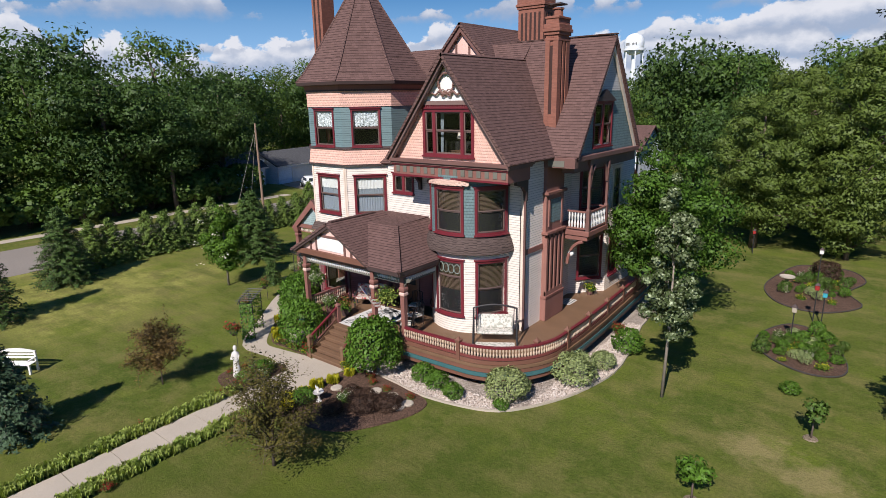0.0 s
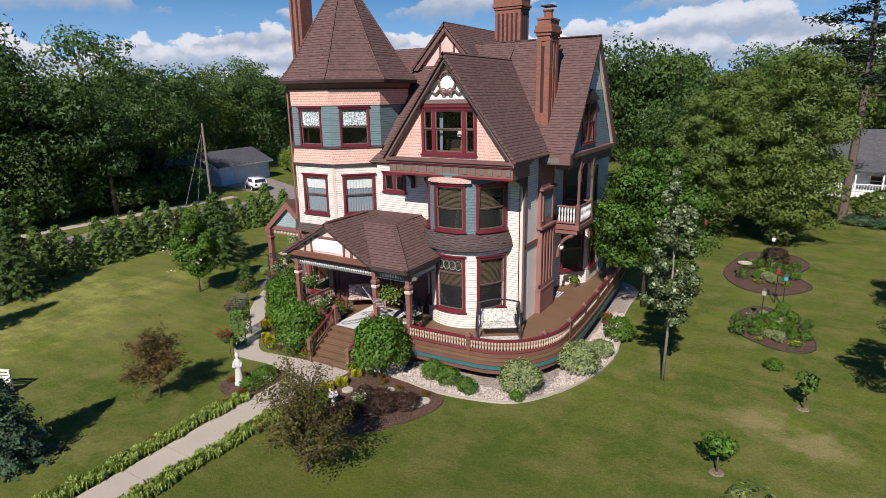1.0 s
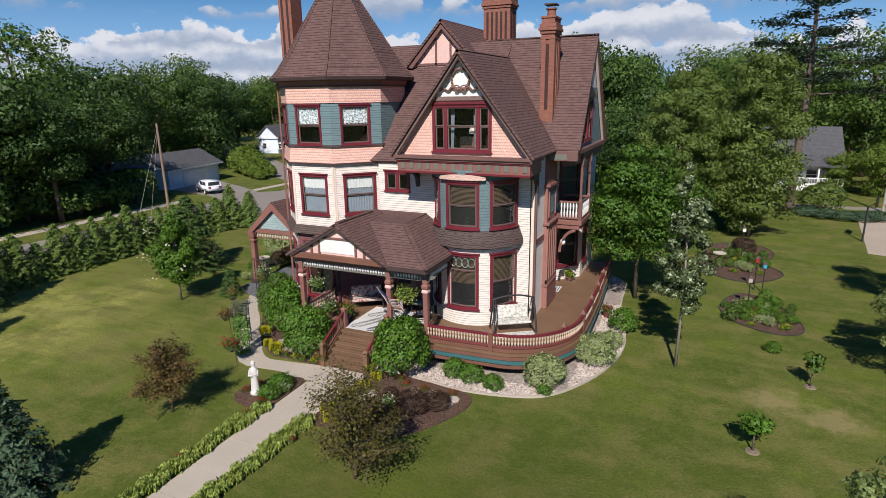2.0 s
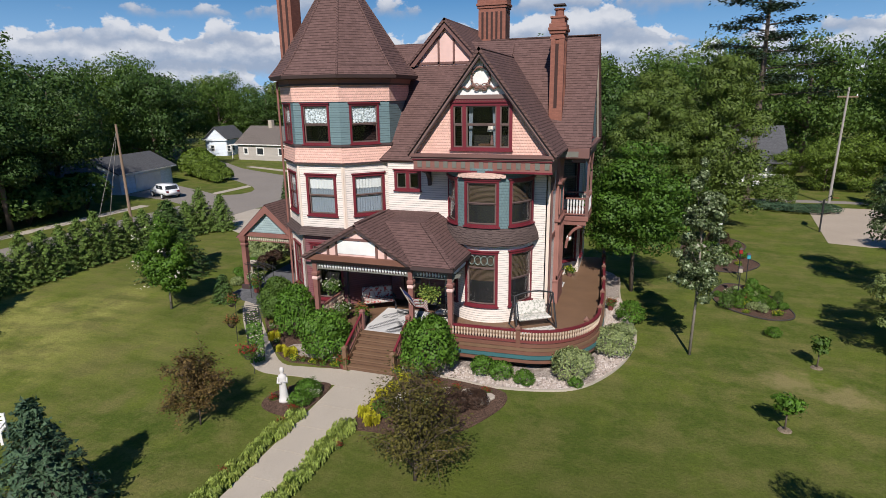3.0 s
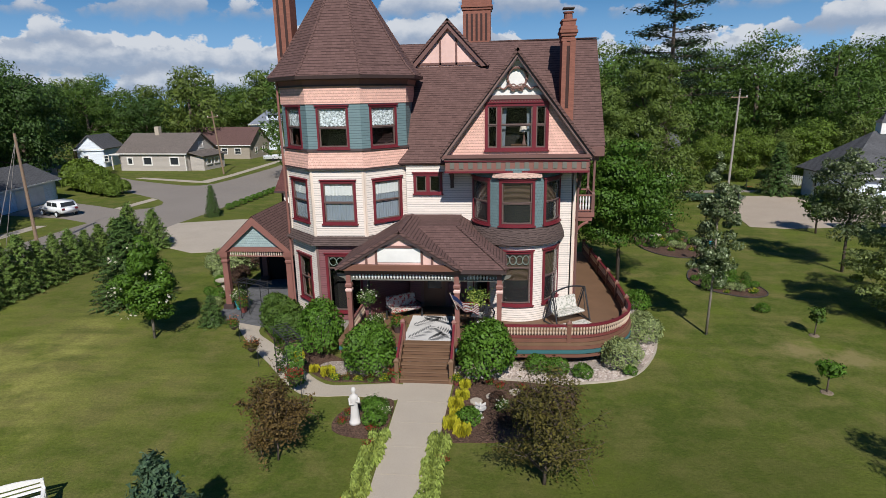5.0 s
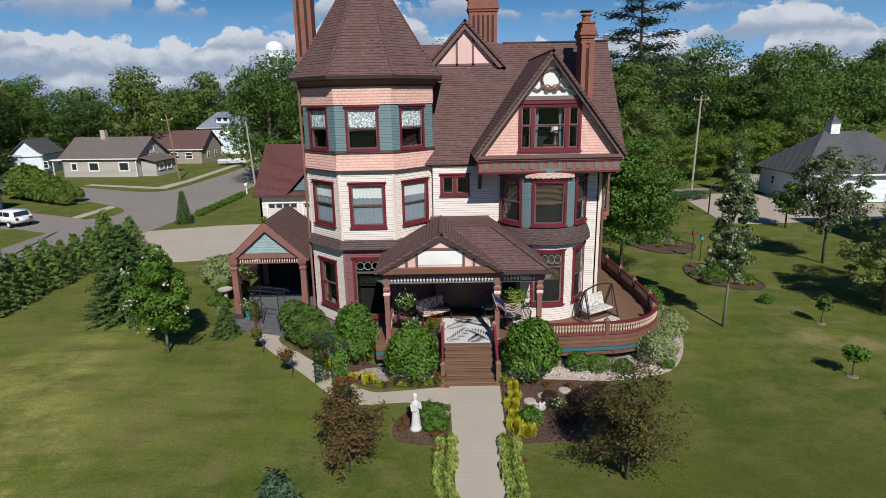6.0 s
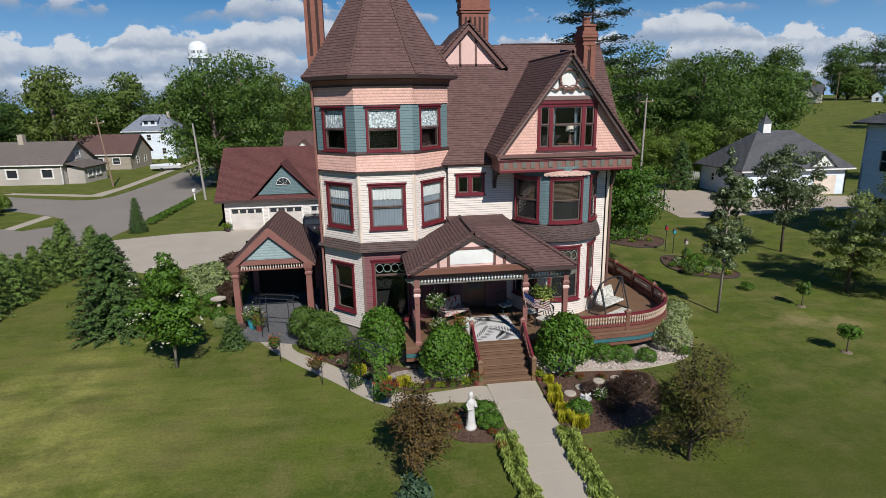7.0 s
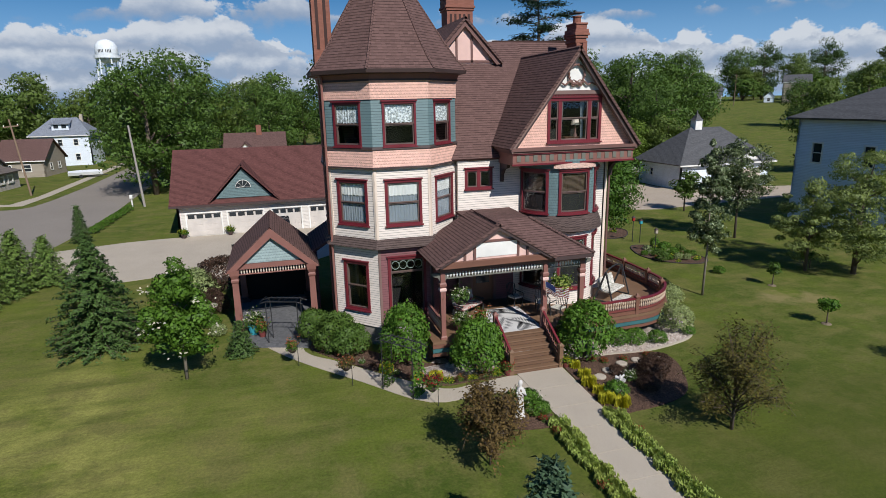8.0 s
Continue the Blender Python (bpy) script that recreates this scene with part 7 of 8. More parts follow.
# big trees to the side
plant("tree", t_pop, -2.7, 53.0, "tall poplar behind the side lawn")
plant("tree", fulltree(24, 8.5, 0.0, 4.0, 0.2, 80, 190, m_leaf_far, 0.22, spray=True), -2.4, 49.4, "broad leafy tree with branches to the ground")
bush("shrub", s_round_far, 4.3, 62.2, "large rounded green bush beside the drive", size=2.0, tall=0.75)
plant("tree", t_pop, -8.4, 49.5, "tall leafy tree behind the side lawn", size=0.82, turn=80)
plant("tree", t_pop, -7.5, 58.5, "tall poplar behind the side lawn", size=0.95, turn=160)
woods([(-12.5, 58.5, 13), (-18.5, 68.6, 19.5), (-12, 66, 16), (-4, 66, 15), (-14, 64.5, 15), (-6, 74, 16), (-15, 76, 17), (-16.5, 76, 16), (31, 80, 15)], "trees beside the side lawn", "tall leafy tree behind the side lawn", (0, 1, 1))
# the pine: bare leader, layered plates of needles
pine = thing("pine_tree", "tall dark pine rising over the other trees", "tree", at=pose(1.7, 62.4, 0))
bm = bmesh.new()
tube(bm, [(0, 0, 0), (0.2, 0, 12), (0, 0.2, 23.5)], [0.4, 0.28, 0.06], 8)
rng = np.random.default_rng(31)
cen, nor = [], []
for i in range(26):
    z = 11 + 12.6 * i / 25
    ang = i * 2.4
    reach = (1 - ((z - 11) / 14) ** 1.6) * rng.uniform(3.0, 6.4) + 0.7
    tip = np.array([math.cos(ang) * reach, math.sin(ang) * reach, z + 0.35])
    tube(bm, [(0, 0, z), tuple(tip)], [0.09, 0.03], 5)
    s = rng.random((280, 1)) ** 0.45
    cen.append(np.array([0, 0, z]) + s * (tip - np.array([0, 0, z])) + rng.normal(0, 1, (280, 3)) * np.array([0.6, 0.6, 0.2]))
    nor.append(np.tile(np.array([0.0, 0.0, 1.0]), (280, 1)))
part("trunk", bm, m_bark, pine)
part("crown", leaves("crown", np.concatenate(cen), np.concatenate(nor), 0.42, rng, m_leaf_pine, 0.35), None, pine)
# woods across the street and behind
woods([(-68 + 3 * math.sin(y), y, 16.0 + 2.5 * math.sin(y * 1.7)) for y in range(-8, 40, 5)], "woods across the street", "dark leafy tree in the woods across the street", (1, 0, 0))
woods([(-78 + 3 * math.cos(y), y, 19.5 + 2.5 * math.sin(y * 2.3)) for y in range(-10, 56, 7)], "woods across the street", "dark leafy tree in the woods across the street", (0, 1))
woods([(-88, 66, 18.5), (-82, 70, 17.5), (-94, 78, 20), (-99, 90, 20), (-103, 62, 19), (-101, 82, 18), (-108, 92, 18), (-90, 112, 16), (-100, 108, 17), (-106, 120, 19)], "woods across the street", "leafy tree behind the side street", (0, 1, 2))
woods([(-44.6, 79, 18.6), (-42.0, 86, 19), (-45, 92, 18), (-52, 116, 15), (-44, 108, 16), (-58, 134, 14), (-30, 100, 15)], "trees behind the garage", "big leafy tree behind the garage", (0, 2))
far_rows = []
for i in range(56):
    a = radians(-66 + 128 * i / 55)
    d = (128 if a < 0.1 else 112) + 34 * ((i * 7) % 5) / 4 + (60 if a > 0.72 else 0)
    p, q = -15 + d * math.sin(a), 4 + d * math.cos(a)
    if -31 < math.degrees(a) < -19:
        d = 176
        p, q = -15 + d * math.sin(a), 4 + d * math.cos(a)
    if 39 < math.degrees(math.atan2(p + 29, q + 4)) < 46.5:
        continue
    far_rows.append((-15 + d * math.sin(a), 4 + d * math.cos(a), 14.5 + 4.5 * ((i * 13) % 7) / 6))
woods(far_rows, "far woods", "distant leafy tree in the far woods", (0, 2, 3))
woods([(-8 + 7 * i, 92 + 5 * (i % 3), 20 + (i % 3)) for i in range(8) if i != 4], "trees behind the carriage house", "leafy tree behind the carriage house", (0, 2, 3))
t_small = [fulltree(60 + i, 6.8, 0.0, 3.3, 0.19, 70, 170, m, 0.24, spray=True) for i, m in enumerate((m_leaf_lime, m_leaf_far))]
for i, (x, y, k) in enumerate(((11.6, 74.0, 0.9), (15.6, 74.6, 1.05), (19.6, 75.6, 1.0), (8.2, 77.5, 0.7), (24.5, 77.0, 1.2), (29.5, 74.5, 1.3), (13.5, 80.5, 0.9))):
    plant("tree", t_small[(0, 0, 1)[i % 3]], x, y, "light green tree behind the lane", "tree", "trees behind the lane", 70 * i, k)
plant("tree", fulltree(63, 13.5, 3.2, 5.2, 0.25, 84, 170, m_leaf_dark, 0.25, trunk=0.25, spray=True), -66.8, 41.0, "dark leafy tree shading the neighbouring garage")
plant("tree", fulltree(64, 12.5, 3.2, 4.6, 0.25, 76, 160, m_leaf_dark, 0.25, trunk=0.22, spray=True), -62.9, 32.5, "dark leafy tree overhanging the pavement across the street")
woods([(140 + 13 * i + 8 * (i % 3), 292 - 10 * i + 14 * (i % 2), 25 + 3 * (i % 3)) for i in range(20)], "far woods", "distant leafy tree beyond the grassy slope")
woods([(122 + 9 * i, 296 - 7 * i + 9 * (i % 2), 14 + 2 * (i % 3)) for i in range(16)], "far woods", "distant leafy tree behind the hillside houses")
woods([(-98 + 8.5 * i, 152 + 7 * (i % 2), 18.5 + 1.5 * (i % 3)) for i in range(10)], "far woods", "distant leafy tree in the far woods", (0, 2, 3))
woods([(-95 - 12 * i, 150 - 9 * i, 18) for i in range(9)], "far woods", "distant leafy tree in the far woods")
woods([(45 + 6 * i, 62 - 6 * i, 14) for i in range(5)], "far woods", "leafy tree beside the blue house")

# arborvitae hedge along the street
thuja = conifer(40, 3.2, 1.4, 0.14, m_leaf_thuja, 24, 40, 0.02, -0.1)
for i in range(16):
    y = 15.6 + 1.42 * i
    x = -45.2 - 0.9 * math.sin((y - 14) / 9) + (0.12 * (y - 34) if y > 34 else 0)
    plant("arborvitae", thuja, x, y, "clipped green arborvitae in the hedge row", "hedge tree", "hedge", rnd.uniform(0, 360), rnd.uniform(0.78, 1.12), tall=rnd.uniform(0.85, 1.2))
plant("arborvitae", thuja, -44.1, 38.0, "green arborvitae at the end of the hedge beside the drive", "hedge tree", "hedge", 30, 1.0)

# shrubs by the house
s_round = shrub(50, 1.0, 2.0, 0.115, 300, 16, m_leaf_bright)
s_dark = shrub(51, 1.0, 1.8, 0.125, 260, 16, m_leaf)
s_far = shrub(49, 1.0, 1.9, 0.2, 110, 16, m_leaf)
s_dark_small = shrub(47, 0.5, 0.8, 0.09, 60, 16, m_leaf)
s_var_small = shrub(46, 0.45, 0.6, 0.07, 60, 16, m_leaf_var)
s_juniper = shrub(45, 1.0, 1.2, 0.12, 120, 16, m_leaf_blue)
s_var = shrub(52, 0.9, 1.3, 0.095, 240, 16, m_leaf_var)
s_red = shrub(53, 0.9, 1.4, 0.09, 230, 16, m_leaf_purple)
s_small = shrub(54, 0.5, 0.75, 0.08, 90, 16, m_leaf_bright)
for mesh, rows, label, group in (
    (s_round, ((-16.87, 17.0, 1.16, 1.1), (-21.77, 17.1, 1.08, 1.04), (-24.45, 18.95, 1.0, 1.3)), "rounded bright green shrub beside the porch", "porch shrubs"),
    (s_dark, ((-26.6, 20.7, 0.85, 0.9), (-27.2, 21.4, 1.0, 0.95), (-28.0, 22.7, 0.8, 1.1)), "dark green shrub below the tower", "porch shrubs"),
    (s_var, ((-11.15, 18.55, 0.98, 1.0), (-9.65, 21.35, 1.02, 1.0), (-34.6, 31.2, 1.6, 0.9), (-9.2, 23.3, 0.6, 1.0)), "pale variegated shrub in the gravel border", "variegated shrubs"),
    (s_red, ((-15.1, 14.6, 0.7, 0.8), (-14.4, 15.2, 0.6, 0.7), (-15.9, 13.7, 0.5, 0.7), (-33.0, 32.6, 1.5, 1.0), (-16.4, 15.2, 0.35, 0.8)), "dark maroon barberry in the bed", "maroon shrubs"),
    (s_small, ((-14.7, 17.75, 1.05, 1.0), (-13.9, 17.6, 1.0, 1.0), (-12.9, 17.35, 0.85, 1.0), (-8.95, 25.5, 1.4, 1.05), (-2.4, 25.6, 0.75, 0.8), (-10.9, 17.75, 0.6, 1.0), (-20.8, 13.3, 0.9, 0.8), (-20.9, 14.1, 1.0, 0.75), (-21.2, 14.5, 0.7, 0.7), (-17.4, 13.6, 0.9, 0.9)), "low green shrub in the garden", "low shrubs"),
):
    for x, y, k, tall in rows:
        bush("shrub", mesh, x, y, label, "shrub", group, rnd.uniform(0, 360), k, tall)
bush("shrub", conifer(55, 1.6, 0.85, 0.12, m_leaf_spruce, 12, 30, 0.03), -31.4, 22.3, "low dwarf conifer beside the carriage porch")
plant("sapling", fulltree(56, 1.5, 0.6, 0.45, 0.12, 9, 60, m_leaf, 0.5, trunk=0.03), -1.33, 22.45, "young sapling on the lawn", "tree")
plant("sapling", fulltree(58, 1.75, 0.6, 0.52, 0.13, 12, 60, m_leaf_bright, 0.45, trunk=0.03), -3.65, 16.75, "young sapling on the lawn", "tree")
plant("sapling", fulltree(57, 1.3, 0.5, 0.35, 0.1, 8, 50, m_leaf, 0.5, trunk=0.03), 3.8, 24.6, "young sapling on the lawn", "tree")
for i in range(9):
    bush("shrub", s_small, -45.7 + 0.05 * i, 54.6 + 1.5 * i, "low shrub along the lawn strip", "shrub", "strip shrubs", 40 * i, 0.9, 1.0)
s_lime = shrub(44, 1.0, 1.9, 0.17, 150, 16, m_leaf_lime)
for i in range(26):
    bush("shrub", s_lime, -64.6 - 0.42 * i, 62.6 + 0.27 * i + 2.2 * (i % 2), "overgrown light green bush beside the side street", "shrub", "street bushes", 50 * i, (0.75 + 0.035 * i) * (1.0, 1.25, 0.85)[i % 3], 1.0)


for i in range(15):
    bush("shrub", s_far, -63.6 - 0.9 * (i % 3), -12 + 3.9 * i, "dense dark bush at the edge of the woods", "shrub", "woods edge bushes", 70 * i, 2.4, 0.85)
# undergrowth below the hillside trees and low juniper by the far drive
for i in range(18):
    bush("shrub", s_far, 117 + 9 * i, 290 - 7 * i + 5 * (i % 2), "distant undergrowth below the hillside trees", "shrub", "hillside undergrowth", 37 * i, 4.5 + (i % 3), 0.8, rise(117 + 9 * i, 290 - 7 * i))
for i, (x, y) in enumerate(((2.9, 60.4), (4.4, 59.8), (5.9, 59.3), (7.3, 59.4), (8.4, 60.0))):
    bush("juniper", s_juniper, x, y, "low spreading blue-green juniper beside the drive", "shrub", "junipers", 50 * i, 1.3, 0.5)
# mixed bed beside the carriage porch
for i, (x, y, k) in enumerate(((-35.4, 32.0, 0.9), (-34.6, 30.0, 1.1), (-33.9, 28.6, 1.0), (-33.4, 30.2, 1.2), (-33.0, 26.2, 0.9), (-32.6, 25.0, 0.8), (-33.9, 26.9, 0.7), (-32.9, 28.6, 1.3))):
    bush("shrub", (s_small, s_var, s_small, s_red)[i % 4], x, y, "mixed low perennial in the bed beside the carriage porch", "shrub", "carriage porch bed", 61 * i, k * (0.55 if i % 4 in (1, 3) else 1.0), 1.0)
# mulch rings round the saplings
for x, y in ((-3.65, 16.75), (-1.33, 22.45)):
    tagged(part("mulch_ring", lathe(bmesh.new(), [(0.24, 0.0), (0.2, 0.04), (0.05, 0.05)], 14), m_mulch_tan, None, at=pose(x, y, 0.002)), "small tan mulch ring round a sapling", "mulch ring", "mulch rings")


# hosta rows along the walk
def hosta(seed, material, spread=0.56, n=170, length=0.125, up=0.5):
    rng = np.random.default_rng(seed)
    bm = bmesh.new()
    for i in range(n):
        a = rng.uniform(0, math.tau)
        d = Vector((math.cos(a), math.sin(a), 0))
        s = Vector((-d.y, d.x, 0))
        r0 = rng.uniform(0.0, spread * 0.5)
        z0 = rng.uniform(0.02, 0.24) * up / 0.55
        ln = length * rng.uniform(0.7, 1.15)
        w = ln * 0.4
        p0 = d * r0 + Vector((0, 0, z0))
        p1 = p0 + d * ln * 0.5 + Vector((0, 0, 0.10 * up / 0.55))
        p2 = p0 + d * ln + Vector((0, 0, -0.05))
        vs = [bm.verts.new(v) for v in (p0, p1 - s * w, p2, p1 + s * w)]
        bm.faces.new((vs[0], vs[1], vs[2])); bm.faces.new((vs[0], vs[2], vs[3]))
    me = bpy.data.meshes.new("foliage")
    bm.to_mesh(me); bm.free()
    me.materials.append(material)
    return me


hs = [hosta(60 + i, m_leaf_hosta) for i in range(3)]
yl = [hosta(70 + i, m_leaf_yellow, 0.5, 360, 0.13, 0.75) for i in range(2)]
for i in range(32):
    y = 12.4 - 0.36 * i
    for x in (-20.48 + 0.02 * math.sin(i), -18.32 - 0.006 * i):
        t = thing("hosta", "yellow-green hosta in the border of the walk", "plant", "walk border", pose(x + rnd.uniform(-0.06, 0.06), y + rnd.uniform(-0.08, 0.08), 0, 0, 0, rnd.uniform(0, 360)) @ Matrix.Scale(rnd.uniform(0.85, 1.2), 4))
        part("foliage", hs[i % 3], None, t)
for x, y in ((-17.75, 15.4), (-17.95, 14.7), (-17.9, 14.0), (-18.0, 13.3), (-17.6, 12.9), (-17.7, 16.3), (-24.3, 17.3), (-23.6, 17.0), (-25.4, 18.4)):
    t = thing("perennial", "bright yellow-leaved perennial in the flower bed", "plant", "yellow perennials", pose(x, y, 0, 0, 0, rnd.uniform(0, 360)) @ Matrix.Scale(rnd.uniform(0.7, 0.95), 4))
    part("foliage", yl[rnd.randrange(2)], None, t)
# ---- furniture, garden ornaments and small plants ----
def cushion(bm, x0, x1, y0, y1, z0, z1):
    box(bm, x0, x1, y0, y1, z0, z1, bevel=min(z1 - z0, y1 - y0) * 0.35)


# porch swing on the deck
sw = thing("garden_swing", "dark metal garden swing with pale floral cushions on the deck", "swing", at=pose(-13.2, 20.85, DECK, 0, 0, 33))
part("ground_frame", tube(bmesh.new(), [(-0.95, -0.5, 0.03), (-0.95, 0.5, 0.03)], 0.04), m_iron, sw)
part("ground_frame", tube(bmesh.new(), [(0.95, -0.5, 0.03), (0.95, 0.5, 0.03)], 0.04), m_iron, sw)
for s in (-1, 1):
    part("leg", tube(bmesh.new(), [(s * 0.95, -0.5, 0.03), (s * 0.93, -0.05, 1.55)], 0.04), m_iron, sw)
    part("leg", tube(bmesh.new(), [(s * 0.95, 0.5, 0.03), (s * 0.93, -0.05, 1.55)], 0.04), m_iron, sw)
    part("hanger", tube(bmesh.new(), [(s * 0.82, -0.05, 1.56), (s * 0.80, -0.3, 0.5)], 0.018), m_iron, sw)
    part("hanger", tube(bmesh.new(), [(s * 0.82, -0.05, 1.56), (s * 0.80, 0.28, 0.62)], 0.018), m_iron, sw)
part("top_rail", tube(bmesh.new(), [(-0.93 + 1.86 * i / 8, -0.05, 1.55 + 0.16 * math.sin(math.pi * i / 8)) for i in range(9)], 0.04), m_iron, sw)
bm = bmesh.new(); cushion(bm, -0.78, 0.78, -0.34, 0.26, 0.42, 0.54)
part("seat_cushion", bm, m_floral, sw)
bm = bmesh.new(); cushion(bm, -0.78, 0.78, -0.06, 0.08, 0, 0.62)
part("back_cushion", bm, m_floral, sw, at=pose(0, 0.26, 0.5, -18))
part("mat", boxes((-0.85, 0.85, -0.75, -0.2, 0.002, 0.015)), m_floral, sw)


def porch_chair(x, y, turn):
    t = thing("porch_chair", "dark wicker porch chair with a pale cushion", "chair", "porch chairs", pose(x, y, DECK, 0, 0, turn))
    for u in (-0.27, 0.27):
        for v in (-0.25, 0.25):
            part("leg", tube(bmesh.new(), [(u, v, 0), (u, v, 0.42)], 0.022), m_iron, t)
        part("armrest", tube(bmesh.new(), [(u * 1.1, -0.27, 0.42), (u * 1.15, -0.25, 0.64), (u * 1.1, 0.28, 0.66)], 0.025), m_iron, t)
    bm = bmesh.new(); cushion(bm, -0.27, 0.27, -0.27, 0.25, 0.4, 0.5)
    part("seat", bm, m_floral, t)
    bm = bmesh.new()
    tube(bm, [(-0.28, 0.26, 0.42), (-0.26, 0.36, 1.0), (0, 0.4, 1.08), (0.26, 0.36, 1.0), (0.28, 0.26, 0.42)], 0.025)
    part("back_frame", bm, m_iron, t)
    for i in range(5):
        u = -0.18 + 0.09 * i
        part("back_slat", tube(bmesh.new(), [(u, 0.27, 0.45), (u, 0.38, 1.03)], 0.014), m_iron, t)


porch_chair(-17.35, 20.3, -10)
porch_chair(-17.0, 19.3, -60)
porch_chair(-18.3, 21.4, 20)
bench = thing("porch_bench", "porch settee with red floral cushions", "bench", at=pose(-20.9, 20.9, DECK, 0, 0, 34))
for u in (-0.8, 0.8):
    for v in (-0.28, 0.28):
        part("leg", boxes((u - 0.03, u + 0.03, v - 0.03, v + 0.03, 0, 0.42)), m_iron, bench)
    part("armrest", boxes((u - 0.04, u + 0.04, -0.3, 0.3, 0.62, 0.67)), m_iron, bench)
bm = bmesh.new(); cushion(bm, -0.76, 0.76, -0.3, 0.28, 0.4, 0.54)
part("seat_cushion", bm, m_floral_red, bench)
bm = bmesh.new(); cushion(bm, -0.76, 0.76, -0.08, 0.08, 0, 0.58)
part("back_cushion", bm, m_floral_red, bench, at=pose(0, 0.3, 0.5, -14))
# rug with fern leaves
rug = thing("rug", "white outdoor rug with grey fern leaves", "rug", at=pose(-19.4, 19.7, DECK + 0.001) @ Matrix.Diagonal((1.12, 1.28, 1, 1)))
part("cloth", boxes((-1.0, 1.0, -1.15, 1.15, 0, 0.012)), m_rug, rug)
for fx, fy, fa, fl in ((-0.95, -1.08, 38, 1.55), (0.95, -1.1, 112, 1.35), (-0.95, 0.1, 28, 1.5), (0.97, 0.15, 128, 1.15), (-0.55, 1.12, -35, 0.75), (-0.1, -1.12, 30, 0.8)):
    bm = bmesh.new()
    for i in range(1, 10):
        for s in (-1, 1):
            bend = radians(fa + 16 * i / 10)
            d = Vector((math.cos(bend), math.sin(bend), 0))
            n = Vector((-d.y, d.x, 0))
            p = Vector((fx, fy, 0.017)) + d * fl * i / 10
            ln = 0.5 * math.sin(math.pi * (i + 2.2) / 13.2)
            e = (d * 0.9 + n * s * 0.75).normalized()
            q = Vector((-e.y, e.x, 0))
            pts = [p, p + e * ln * 0.45 + q * 0.04, p + e * ln, p + e * ln * 0.45 - q * 0.04]
            if all(abs(v.x) < 0.99 and abs(v.y) < 1.14 for v in pts):
                bm.faces.new([bm.verts.new(v) for v in pts])
    part("fern_print", bm, m_rugleaf, rug)


def flower_mesh(seed, radius, height, leaf, material, blossom, n=60, share=0.5):
    """Foliage and blossoms of a small flowering plant."""
    rng = np.random.default_rng(seed)
    cen, nor, _ = tufts(rng, n, (0, 0, height * 0.5), (radius, radius, height * 0.5), 8, leaf, 0.5)
    cen[:, 2] = np.abs(cen[:, 2]) + 0.01
    f = leaves("foliage", cen, nor, leaf, rng, material)
    top = cen[:, 2] > height * 0.45
    pick = cen[top][: int(top.sum() * share)] * np.array([1.08, 1.08, 1.1])
    b = leaves("blossoms", pick, np.tile(np.array([0, 0, 1.0]), (len(pick), 1)), leaf * 0.9, rng, blossom, 0.9)
    return f, b


def flowers(meshes, x, y, label, group, z=0.0, size=1.0, name="flowering_plant"):
    t = thing(name, label, "plant", group, pose(x, y, z, 0, 0, rnd.uniform(0, 360)) @ Matrix.Scale(size, 4))
    part("foliage", meshes[0], None, t)
    part("blossoms", meshes[1], None, t)
    return t


f_red = flower_mesh(80, 0.28, 0.35, 0.065, m_leaf, m_bloom_red, 90)
f_white = flower_mesh(81, 0.3, 0.4, 0.07, m_leaf, m_bloom_white, 90, 0.25)
f_orange = flower_mesh(82, 0.25, 0.4, 0.07, m_leaf_bright, m_bloom_orange, 80, 0.4)
f_maroon = flower_mesh(84, 0.24, 0.3, 0.08, m_leaf_purple, m_leaf_red)
f_fern = flower_mesh(86, 0.3, 0.4, 0.08, m_leaf_hosta, m_leaf, 90)
f_rust = flower_mesh(85, 0.28, 0.35, 0.07, m_leaf_bronze, m_bloom_orange, 70, 0.3)
f_yellow = flower_mesh(83, 0.22, 0.25, 0.08, m_leaf_bright, m_leaf_yellow)
for i in range(16):
    x = -20.8 - 0.21 * i
    y = 16.62 + 0.05 * math.sin(i) + max(0, -23.0 - x) * 0.6
    flowers((f_maroon, f_yellow, f_yellow, f_maroon, f_orange)[i % 5], x, y, "small bedding plant in the porch border", "bedding plants", size=rnd.uniform(0.55, 0.8))
for i in range(9):
    flowers((f_maroon, f_white, f_orange)[i % 3], -24.6 - 0.42 * i, 17.55 + 0.5 * i, "small bedding plant beside the path", "bedding plants", size=rnd.uniform(0.5, 0.75))
for x, y in ((-15.4, 16.2), (-16.3, 16.3), (-14.2, 16.3), (-18.05, 11.2), (-20.75, 8.9), (-20.7, 11.9), (-18.0, 6.5), (-16.7, 16.6), (-22.0, 13.3), (-21.9, 13.9), (-20.8, 12.8)):
    flowers(f_red, x, y, "red flowering plant in the border", "red flowers", size=0.6)
for x, y in ((-20.6, 14.0), (-20.9, 13.4), (-21.1, 14.6), (-16.2, 14.6)):
    flowers(f_white, x, y, "white flowering plant in the border", "white flowers")


